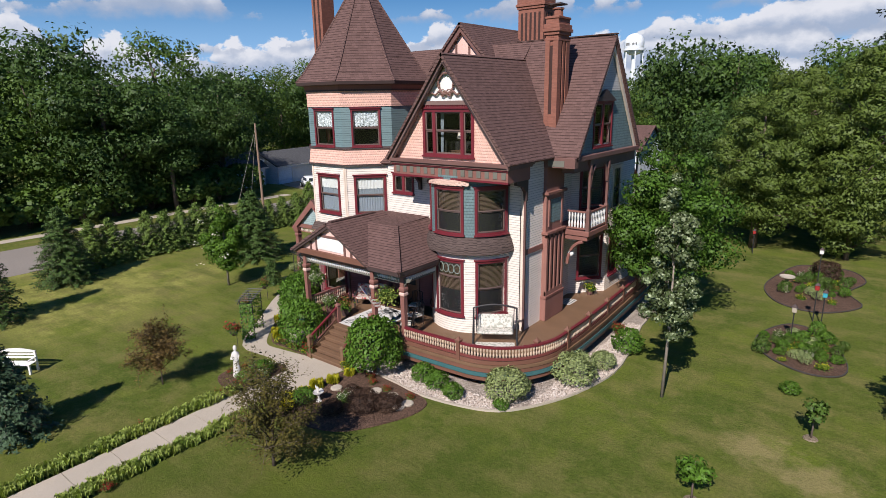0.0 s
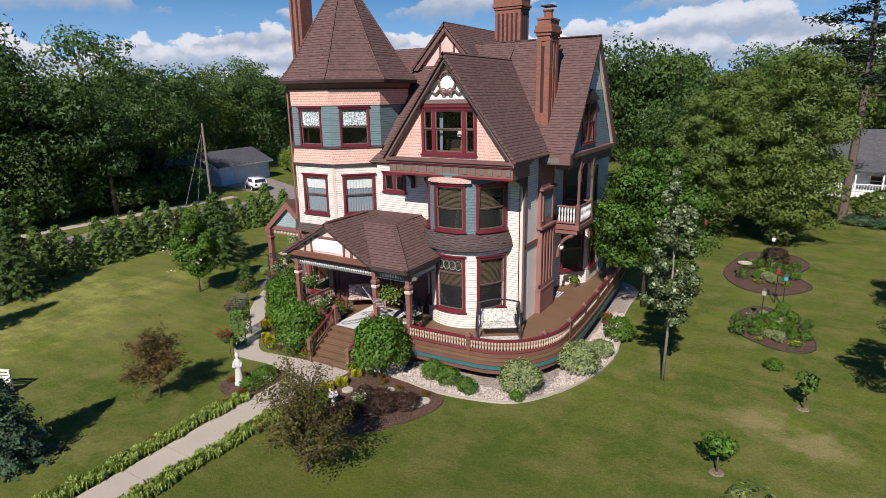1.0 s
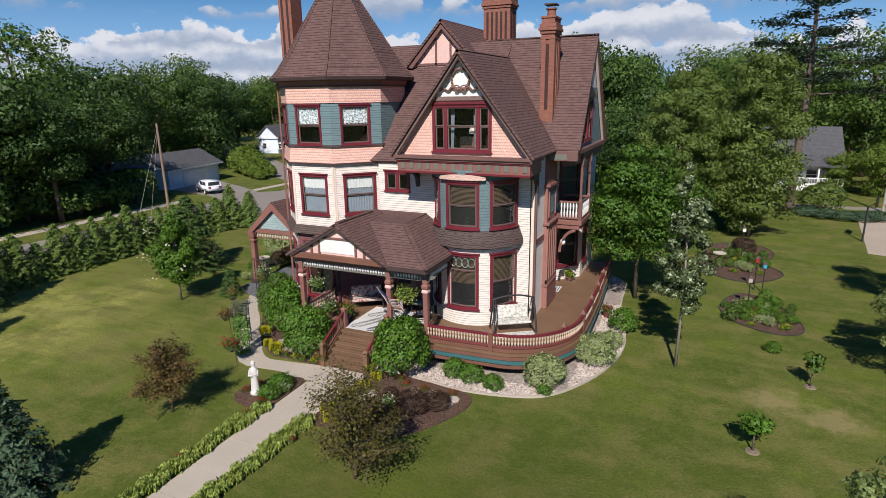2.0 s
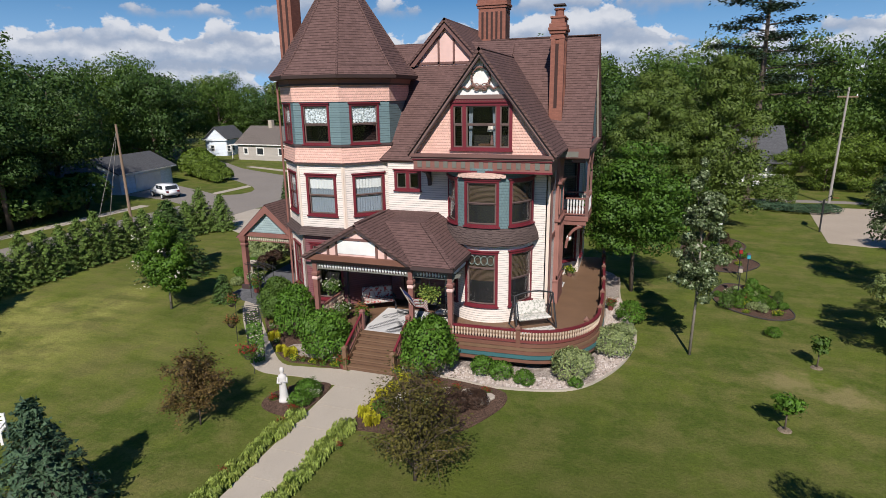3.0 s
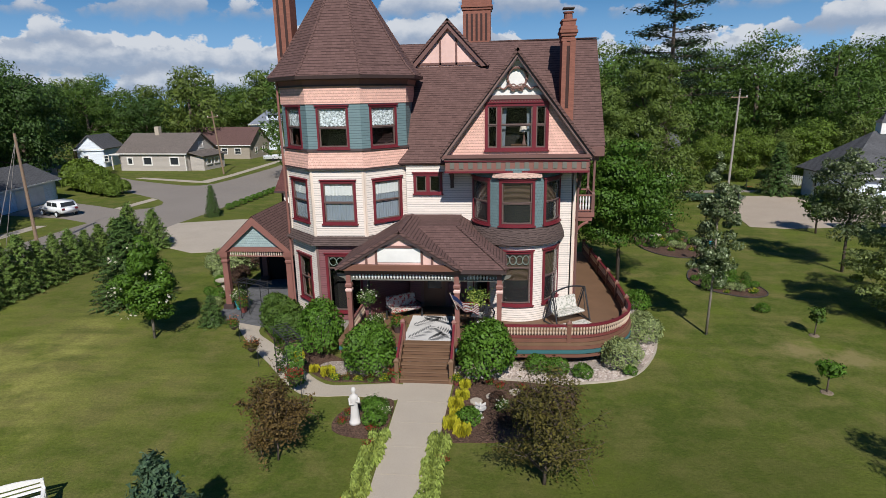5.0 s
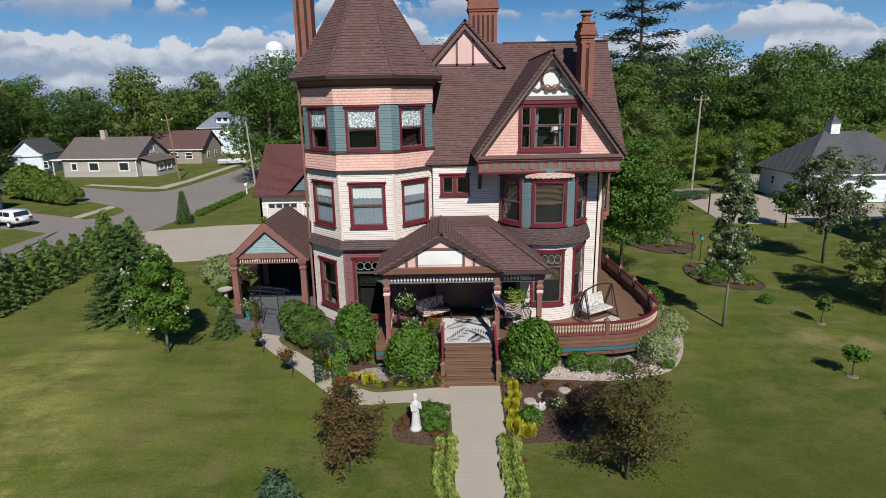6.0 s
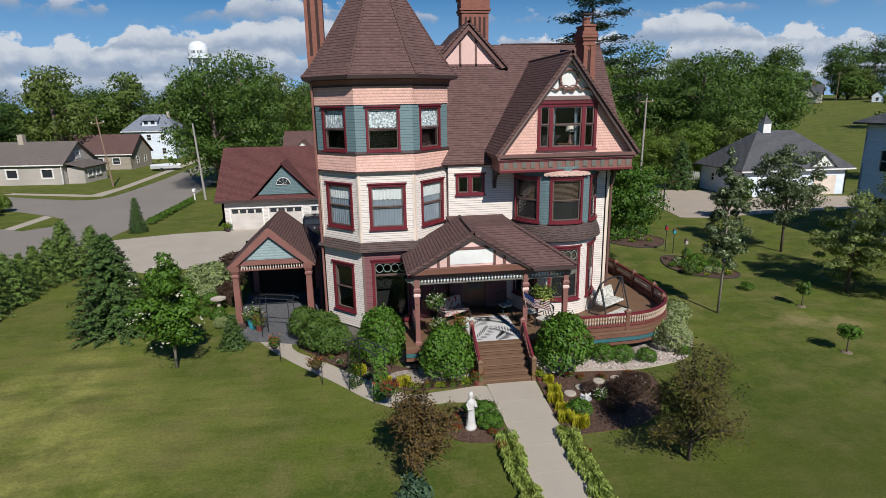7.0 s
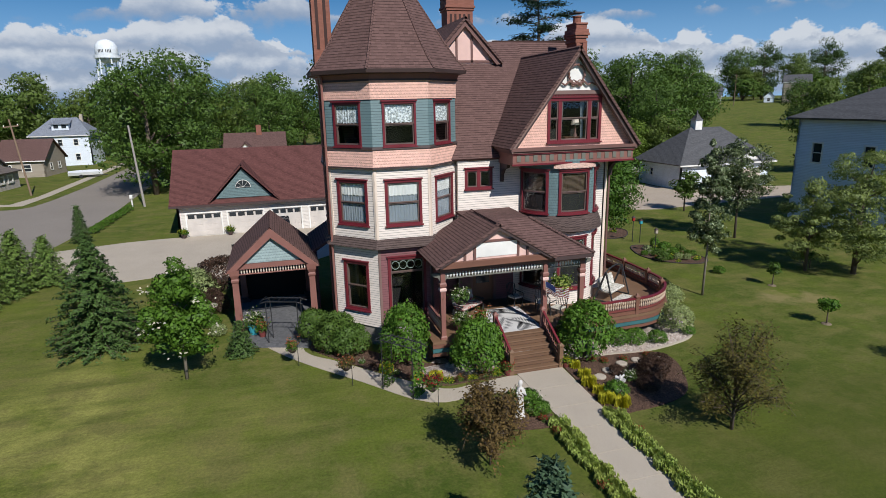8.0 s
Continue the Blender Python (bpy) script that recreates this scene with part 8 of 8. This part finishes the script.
def hanging_basket(x, y, top, bloom, label, ground=0.0, arm=0.0, size=1.0):
    t = thing("flower_basket", label, "flower basket", "flower baskets", pose(x, y, ground))
    if arm:
        part("hook_pole", tube(bmesh.new(), [(arm, 0, 0), (arm, 0, top + 0.35), (arm * 0.6, 0, top + 0.62), (0.02, 0, top + 0.5), (0, 0, top + 0.34)], 0.014, 5), m_iron, t)
    part("wire", tube(bmesh.new(), [(0, 0, top + 0.1), (0, 0, top + 0.42)], 0.008, 4), m_iron, t)
    part("basket", lathe(bmesh.new(), [(0.1, top - 0.12), (0.2, top), (0.22, top + 0.1)], 12), m_trim_dark, t)
    part("foliage", bloom[0], None, t, at=pose(0, 0, top - 0.02) @ Matrix.Scale(1.25 * size, 4))
    part("blossoms", bloom[1], None, t, at=pose(0, 0, top - 0.02) @ Matrix.Scale(1.3 * size, 4))


hanging_basket(-24.29, 14.98, 0.78, f_red, "red flower basket on a shepherd's hook", arm=0.22, size=1.0)
hanging_basket(-27.15, 17.6, 0.85, f_rust, "faded orange flower basket on a shepherd's hook", arm=0.22, size=0.95)
hanging_basket(-29.16, 20.15, 0.8, f_orange, "orange flower basket on a shepherd's hook", arm=0.22, size=0.85)
for x, y, z, bl in ((-22.1, 18.45, 2.75, f_white), (-17.3, 18.45, 2.75, f_fern)):
    t = thing("flower_basket", "full hanging flower basket under the porch beam", "flower basket", "porch baskets", pose(x, y, z))
    part("chain", tube(bmesh.new(), [(0, 0, 0.1), (0, 0, 1.1)], 0.008, 4), m_iron, t)
    part("basket", lathe(bmesh.new(), [(0.1, -0.12), (0.22, 0.0), (0.25, 0.12)], 12), m_trim_dark, t)
    part("foliage", bl[0], None, t, at=Matrix.Scale(1.45, 4))
    part("blossoms", bl[1], None, t, at=Matrix.Scale(1.45, 4))


def potted(x, y, z, bl, label, pot, size=1.0):
    t = thing("flower_pot", label, "flower pot", "flower pots", pose(x, y, z))
    part("pot", lathe(bmesh.new(), [(0.13 * size, 0), (0.19 * size, 0.28 * size), (0.21 * size, 0.3 * size), (0.17 * size, 0.3 * size)], 12), pot, t)
    part("foliage", bl[0], None, t, at=pose(0, 0, 0.24 * size) @ Matrix.Scale(1.1 * size, 4))
    part("blossoms", bl[1], None, t, at=pose(0, 0, 0.24 * size) @ Matrix.Scale(1.1 * size, 4))


potted(-12.45, 29.0, DECK, f_yellow, "potted plant on the deck", m_trim)
potted(-20.65, 16.55, 0, f_red, "red potted plant beside the steps", m_red_dull, 0.9)
potted(-18.05, 16.45, 0, f_yellow, "potted plant beside the steps", m_red_dull, 0.8)
potted(-21.9, 19.0, DECK, f_white, "potted white flowers on the porch", m_trim, 1.3)
potted(-20.9, 19.1, DECK, f_orange, "potted flowers on the porch", m_trim_dark, 1.2)
potted(-30.9, 24.6, 0.035, f_white, "white flowers in a turquoise pot", m_turquoise, 1.6)
potted(-30.5, 24.1, 0.035, f_orange, "potted flowers at the carriage porch", m_red_dull, 1.1)
potted(-10.0, 27.0, 0.03, f_red, "red potted plant in the gravel", m_red_dull, 1.0)
potted(-33.6, 49.3, 0.025, f_yellow, "potted plant before the garage", m_trim_dark, 1.3)
potted(-37.4, 49.3, 0.025, f_yellow, "potted plant before the garage", m_trim_dark, 1.3)
dm = thing("doormat", "grey and white striped doormat on the deck", "doormat", at=pose(-12.9, 27.3, DECK + 0.001, 0, 0, 0))
part("mat", boxes((-0.32, 0.32, -0.45, 0.45, 0, 0.015)), m_rug, dm)
for i in range(4):
    part("stripe", boxes((-0.26 + 0.15 * i, -0.2 + 0.15 * i, -0.4, 0.4, 0.015, 0.019)), m_rugleaf, dm)

# flag on the porch post
fl = thing("flag", "striped red, white and blue flag on the porch post", "flag", at=pose(-18.15, 18.2, 0.3))
part("staff", tube(bmesh.new(), [(0.02, 0.08, 2.3), (-0.12, -0.14, 2.75), (-0.26, -0.36, 3.2)], 0.016), m_creamwood, fl)


def flag_point(a, b):
    """A place on the cloth: a along the fly, b down the hoist; it hangs in soft folds."""
    hoist = Vector((-0.24, -0.33, 3.13)).lerp(Vector((-0.06, -0.05, 2.55)), b)
    fly = Vector((0.92, -0.32, 2.74)).lerp(Vector((0.98, -0.12, 2.2)), b)
    p = hoist.lerp(fly, a)
    return p + Vector((0, 0.075 * math.sin(a * 9 + b * 2.2) * (0.3 + a), -0.12 * math.sin(a * math.pi) + 0.03 * math.sin(a * 11)))


for r in range(13):
    bm = bmesh.new()
    vs = [bm.verts.new(flag_point(i / 20, (r + e) / 13)) for i in range(21) for e in (0, 1)]
    for i in range(20):
        bm.faces.new((vs[2 * i], vs[2 * i + 2], vs[2 * i + 3], vs[2 * i + 1]))
    part("stripe", bm, m_bloom_red if r % 2 == 0 else m_white, fl)
bm = bmesh.new()
vs = [[bm.verts.new(flag_point(0.4 * i / 8, 7 / 13 * j / 4) + Vector((0.0, -0.008, 0.0))) for j in range(5)] for i in range(9)]
for i in range(8):
    for j in range(4):
        bm.faces.new((vs[i][j], vs[i + 1][j], vs[i + 1][j + 1], vs[i][j + 1]))
part("canton", bm, m_navy, fl)

# statue: a plain draped figure on a plinth
bm = bmesh.new()
prof = [(0.26, 0), (0.26, 0.1), (0.22, 0.12), (0.2, 0.3), (0.17, 0.55), (0.15, 0.75), (0.17, 0.9), (0.2, 1.04), (0.18, 1.14), (0.07, 1.2), (0.07, 1.24), (0.1, 1.3), (0.11, 1.37), (0.08, 1.45), (0.02, 1.48)]
steps = 18
rings = []
for r, z in prof:
    fold = 0.12 if 0.12 < z < 0.9 else 0.02
    rings.append([bm.verts.new((r * (1 + fold * math.sin(5 * a + z * 4)) * math.cos(a), r * 0.8 * (1 + fold * math.cos(6 * a - z * 3)) * math.sin(a), z)) for a in [math.tau * i / steps for i in range(steps)]])
for p, q in zip(rings, rings[1:]):
    for i in range(steps):
        bm.faces.new((p[i], p[(i + 1) % steps], q[(i + 1) % steps], q[i]))
bm.faces.new(rings[0][::-1]); bm.faces.new(rings[-1])
tube(bm, [(-0.19, 0, 1.05), (-0.2, -0.14, 0.85), (-0.02, -0.2, 0.88)], [0.055, 0.05, 0.035], 7)
tube(bm, [(0.19, 0, 1.05), (0.23, -0.1, 0.84), (0.08, -0.2, 0.98)], [0.055, 0.05, 0.035], 7)
tagged(part("statue", bm, m_plaster, None, smooth=True, at=pose(-21.5, 13.3, 0.03, 0, 0, 20) @ Matrix.Diagonal((0.82, 0.82, 0.98, 1))), "white draped garden statue in the flower bed", "statue")
flat("mulch_bed", curve_through([(-20.4, 12.7), (-21.2, 12.4), (-22.2, 12.8), (-22.3, 13.8), (-21.6, 14.8), (-20.4, 15.0)], 5), 0.036, m_mulch, label="small mulch bed around the statue", category="flower bed")

# white garden bench
gb_ = thing("garden_bench", "white wooden garden bench with an arched back", "bench", at=pose(-30.0, 7.6, 0, 0, 0, 36))
for u in (-0.85, 0.85):
    for v in (-0.22, 0.25):
        part("leg", boxes((u - 0.04, u + 0.04, v - 0.04, v + 0.04, 0, 0.45 if v < 0 else 0.95)), m_white, gb_)
    part("armrest", boxes((u - 0.05, u + 0.05, -0.28, 0.28, 0.62, 0.66)), m_white, gb_)
for i in range(5):
    part("seat_slat", boxes((-0.88, 0.88, -0.25 + 0.1 * i, -0.17 + 0.1 * i, 0.43, 0.46)), m_white, gb_)
for z in (0.58, 0.72):
    part("back_slat", boxes((-0.85, 0.85, 0.24, 0.27, z, z + 0.08)), m_white, gb_)
part("top_rail", slab(bmesh.new(), [(-0.9, 0.24, 0.86)] + [(-0.9 + 1.8 * i / 10, 0.24, 0.93 + 0.12 * math.sin(math.pi * i / 10)) for i in range(11)] + [(0.9, 0.24, 0.86)], 0.04, (0, 1, 0)), m_white, gb_)
flowers(f_red, -29.7, 7.2, "red flowering plant by the white bench", "red flowers")


# metal arbors over the path
def arbor(x, y, turn, vine):
    t = thing("garden_arbor", "black metal arbor over the path", "arbor", "arbors", pose(x, y, 0, 0, 0, turn))
    for u in (-0.75, 0.75):
        for v in (-0.3, 0.3):
            part("post", tube(bmesh.new(), [(u, v, 0), (u, v, 2.05)], 0.022, 5), m_iron, t)
        for i in range(8):
            part("rung", tube(bmesh.new(), [(u, -0.3, 0.25 + 0.24 * i), (u, 0.3, 0.25 + 0.24 * i)], 0.01, 4), m_iron, t)
        if vine:
            rng = np.random.default_rng(90)
            c = np.stack([u + rng.normal(0, 0.09, 420), rng.uniform(-0.32, 0.32, 420), rng.uniform(0.05, 1.9, 420) ** 1.0], 1)
            part("vine", leaves("vine", c, np.tile(np.array([math.copysign(0.6, u), 0, 0.5]), (420, 1)), 0.13, rng, m_leaf_bright), None, t)
    for v in (-0.3, 0.3):
        part("beam", tube(bmesh.new(), [(-1.05, v, 2.0), (-0.75, v, 2.1), (0.75, v, 2.1), (1.05, v, 2.0)], 0.025, 5), m_iron, t)
    for i in range(8):
        u = -0.95 + 1.9 * i / 7
        part("slat", tube(bmesh.new(), [(u, -0.42, 2.13), (u, 0.42, 2.13)], 0.016, 4), m_iron, t)


arbor(-25.1, 16.55, -50, True)
arbor(-29.4, 23.2, -20, False)

# island beds on the side lawn
for pts, lab in (([(-4.6, 31.0), (-3.6, 33.6), (-2.0, 33.0), (-0.9, 30.2), (-0.9, 28.4), (-2.2, 27.8), (-3.9, 28.9)], "curved mulch island bed in the lawn"), ([(-5.8, 39.5), (-5.5, 43.0), (-4.6, 46.0), (-2.0, 46.3), (-0.9, 44.0), (-1.6, 41.0), (-0.8, 38.6), (-2.5, 36.3), (-4.6, 36.8)], "curved mulch island bed in the lawn")):
    ln = curve_through(pts, 5)
    flat("mulch_bed", ln, 0.034, m_mulch, label=lab, category="flower bed")
    part_ = part("bed_edging", ribbon(bmesh.new(), ln + [ln[0]], 0, 0.07, -0.05, 0.05), m_stone_edge)
    tagged(part_, "thin dark edging round the mulch bed", "edging", kind="structure")
    cx, cy = sum(p[0] for p in pts) / len(pts), sum(p[1] for p in pts) / len(pts)
    for i in range(34):
        a = i * 2.4
        r = 0.3 + 0.058 * i
        x, y = cx + r * 0.85 * math.cos(a), cy + r * (1.0 if len(pts) == 7 else 1.7) * math.sin(a)
        if i % 3 != 1:
            bush("shrub", (s_small, s_dark_small, s_small, s_var_small)[i % 4], x, y, "low green perennial in the island bed", "plant", "island bed plants", 33 * i, rnd.uniform(0.35, 0.9), rnd.uniform(0.8, 1.5))
        else:
            flowers((f_yellow, f_orange, f_white, f_yellow)[i % 4], x, y, "flowering perennial in the island bed", "island bed plants", size=rnd.uniform(0.6, 1.0))
bush("shrub", s_red, -3.0, 43.0, "bronze shrub in the island bed", size=0.9)
bb = thing("bird_bath", "grey stone bird bath in the bed by the carriage porch", "bird bath", at=pose(-33.2, 27.3, 0))
part("pedestal", lathe(bmesh.new(), [(0.22, 0), (0.12, 0.1), (0.1, 0.6), (0.16, 0.7)], 12), m_concrete, bb)
part("bowl", lathe(bmesh.new(), [(0.16, 0.7), (0.42, 0.82), (0.42, 0.87), (0.34, 0.84), (0.1, 0.78)], 16), m_concrete, bb)
bb = thing("bird_bath", "grey stone bird bath in the island bed", "bird bath", at=pose(-4.6, 39.2, 0.03))
part("pedestal", lathe(bmesh.new(), [(0.22, 0), (0.12, 0.1), (0.1, 0.7), (0.16, 0.8)], 12), m_concrete, bb)
part("bowl", lathe(bmesh.new(), [(0.16, 0.8), (0.42, 0.92), (0.42, 0.97), (0.34, 0.94), (0.1, 0.88)], 16), m_concrete, bb)
for x, y, h, mat, lab in ((-2.7, 34.8, 1.7, m_bloom_red, "red bird feeder on a pole"), (-2.3, 34.4, 1.5, m_turquoise, "turquoise bird feeder on a pole"), (-3.2, 31.2, 1.5, m_concrete, "grey bird feeder on a pole"), (-8.0, 47.5, 1.5, m_bloom_red, "red birdhouse on a pole"), (-3.2, 40.8, 2.2, m_white, "white bird feeder on a pole")):
    t = thing("bird_feeder", lab, "bird feeder", "bird feeders", pose(x, y, 0))
    part("pole", tube(bmesh.new(), [(0, 0, 0), (0, 0, h)], 0.03, 6), m_iron, t)
    part("box", boxes((-0.1, 0.1, -0.1, 0.1, h, h + 0.26), bevel=0.02), mat, t)
    part("roof", lathe(bmesh.new(), [(0.19, h + 0.26), (0.02, h + 0.4)], 4, (0, 0, 0), radians(45)), m_trim_dark, t)
fo = thing("fountain", "small white garden fountain with a winged top in the bed", "fountain", at=pose(-17.0, 14.0, 0.034) @ Matrix.Scale(0.62, 4))
part("pedestal", lathe(bmesh.new(), [(0.2, 0), (0.12, 0.08), (0.08, 0.4), (0.12, 0.5)], 12), m_plaster, fo)
part("bowl", lathe(bmesh.new(), [(0.12, 0.5), (0.34, 0.6), (0.36, 0.66), (0.3, 0.64), (0.06, 0.58)], 16), m_plaster, fo)
part("finial", lathe(bmesh.new(), [(0.06, 0.58), (0.05, 0.74), (0.1, 0.82), (0.06, 0.92), (0.02, 1.0)], 10), m_plaster, fo)
for s in (-1, 1):
    part("wing", slab(bmesh.new(), [(s * 0.05, 0, 0.72), (s * 0.34, 0.04, 0.84), (s * 0.3, 0.04, 0.98), (s * 0.08, 0, 0.86)], 0.04, (0, 1, 0)), m_plaster, fo)
mb = thing("mailbox", "white mailbox on a post beside the street", "mailbox", at=pose(-45.5, 69.2, 0))
part("post", boxes((-0.07, 0.07, -0.07, 0.07, 0, 1.0)), m_white, mb)
part("box", boxes((-0.16, 0.16, -0.3, 0.3, 1.0, 1.4), bevel=0.04), m_white, mb)
pf = thing("picket_fence", "short run of white picket fence behind the lane", "fence", at=pose(20.0, 70.4, 0, 0, 0, -58))
part("rail", boxes((-2.0, 2.0, 0.03, 0.07, 0.9, 1.0)), m_white, pf)
part("rail", boxes((-2.0, 2.0, 0.03, 0.07, 0.3, 0.4)), m_white, pf)
for i in range(16):
    part("picket", boxes((-2.0 + 0.26 * i, -1.84 + 0.26 * i, 0, 0.03, 0.05, 1.25)), m_white, pf)
# stepping stones and gravel edging
for i, (x, y) in enumerate(((-14.9, 16.0), (-14.1, 15.5), (-15.7, 15.9), (-16.6, 15.5), (-14.0, 15.9), (-17.2, 15.1))):
    tagged(part("stepping_stone", lathe(bmesh.new(), [(0.24, 0.0), (0.25, 0.06), (0.2, 0.09)], 9, (0, 0, 0), i), m_concrete, None, at=pose(x, y, 0.03)), "pale round stepping stone in the mulch", "stone", "stepping stones")
ln = [p for p in gravel if p[1] < 34 and p[0] > -16.5 and not (p[1] > 20 and p[0] < -11)]
tagged(part("bed_edging", ribbon(bmesh.new(), ln, 0, 0.08, -0.08, 0.08), m_concrete), "pale curb edging the gravel bed", "edging", kind="structure")
# basketball hoop by the far drive
bh = thing("basketball_hoop", "basketball hoop on a dark pole", "basketball hoop", at=pose(5.6, 50.7, 0, 0, 0, -20))
part("pole", tube(bmesh.new(), [(0, 0, 0), (0, 0, 2.7), (0.5, 0, 3.1)], 0.07, 8), m_iron, bh)
part("backboard", boxes((0.5, 0.54, -0.6, 0.6, 2.8, 3.6)), m_glass_dark, bh)
part("rim", tube(bmesh.new(), [(0.8 + 0.22 * math.cos(math.tau * i / 12), 0.22 * math.sin(math.tau * i / 12), 2.95) for i in range(13)], 0.015, 5), m_bloom_orange, bh)
# lamp behind the gable window
lp_ = thing("table_lamp", "table lamp with a cream shade behind the gable window", "lamp", at=pose(GX + 0.35, 21.4, 9.3))
part("base", lathe(bmesh.new(), [(0.1, 0), (0.05, 0.2), (0.04, 0.6)], 10), m_trim, lp_)
part("shade", lathe(bmesh.new(), [(0.22, 0.55), (0.14, 0.9), (0.13, 0.9), (0.21, 0.55)], 12), m_creamwood, lp_)
tb = thing("cabinet", "dark wooden cabinet behind the gable window", "cabinet", at=pose(GX + 0.3, 21.5, 8.95))
part("body", boxes((-0.5, 0.5, -0.2, 0.25, 0, 0.33), bevel=0.01), m_doorwood, tb)
part("top", boxes((-0.53, 0.53, -0.23, 0.27, 0.33, 0.35)), m_doorwood, tb)
# side curtains, and an added near-black panel as the shade behind the gable window
part("dark_backing", boxes((GX - 1.3, GX + 1.3, 22.3, 22.36, 8.95, 11.3)), m_dark, house)
for s in (-1, 1):
    bm = bmesh.new()
    top = [bm.verts.new((GX + s * (0.42 + 0.025 * i), 21.16 + 0.03 * (i % 2), 11.1)) for i in range(9)]
    low = [bm.verts.new((GX + s * (0.50 + 0.016 * i), 21.16 + 0.03 * (i % 2), 9.2)) for i in range(9)]
    for i in range(8):
        bm.faces.new((low[i], low[i + 1], top[i + 1], top[i]))
    part("curtain", bm, m_sheer, house, "pale side curtain")
# added near-black core that stands for the shade in the tower rooms
part("dark_core", lathe(bmesh.new(), [(1.85, 1.0), (1.85, 11.9)], 8, (*TC, 0), radians(22.5)), m_dark, house)
# loose stones over the gravel border, each a small uneven lump
def inside(p, outline):
    hit = False
    for (x0, y0), (x1, y1) in zip(outline, outline[1:] + outline[:1]):
        if (y0 > p[1]) != (y1 > p[1]) and p[0] < (x1 - x0) * (p[1] - y0) / (y1 - y0) + x0:
            hit = not hit
    return hit


def stones(outline, count, seed, size, keep):
    rng = np.random.default_rng(seed)
    x0, x1 = min(p[0] for p in outline), max(p[0] for p in outline)
    y0, y1 = min(p[1] for p in outline), max(p[1] for p in outline)
    verts, faces = [], []
    form = np.array([(1, 0, 0), (0, 1, 0), (-1, 0, 0), (0, -1, 0), (0, 0, 1), (0, 0, -1)], float)
    while len(faces) < count * 8:
        x, y = rng.uniform(x0, x1), rng.uniform(y0, y1)
        if not keep(x, y) or not inside((x, y), outline):
            continue
        r = size * rng.uniform(0.6, 1.5)
        a = rng.uniform(0, math.tau)
        pts = form * rng.uniform(0.75, 1.2, (6, 1)) * np.array([r, r * rng.uniform(0.6, 1.0), r * 0.6])
        k = len(verts)
        for p in pts:
            verts.append((x + p[0] * math.cos(a) - p[1] * math.sin(a), y + p[0] * math.sin(a) + p[1] * math.cos(a), 0.03 + p[2] + r * 0.25))
        for i in range(4):
            j = (i + 1) % 4
            faces += [(k + i, k + j, k + 4), (k + j, k + i, k + 5)]
    me = bpy.data.meshes.new("stones")
    me.from_pydata(verts, [], faces)
    return me


mp = Nodes("pale_stones", 0.85, spec=0.2)
mp.colour(mp.mix(mp.noise(mp.place(), 40, 2), mp.ramp(mp.node("NewGeometry").outputs["Random Per Island"], [(0.0, (0.22, 0.17, 0.14)), (0.35, (0.38, 0.30, 0.25)), (0.7, (0.50, 0.42, 0.37)), (1.0, (0.68, 0.62, 0.57))]), (0.44, 0.37, 0.32)))
gm = stones(gravel, 5200, 7, 0.062, lambda x, y: y < 29 and (x > -10.2 or y < 18.1) and not (-20.5 < x < -18.2))
gm.materials.append(mp.mat)
tagged(part("loose_stones", gm, None), "loose pale pinkish crushed stones of the border", "stones", kind="stuff")
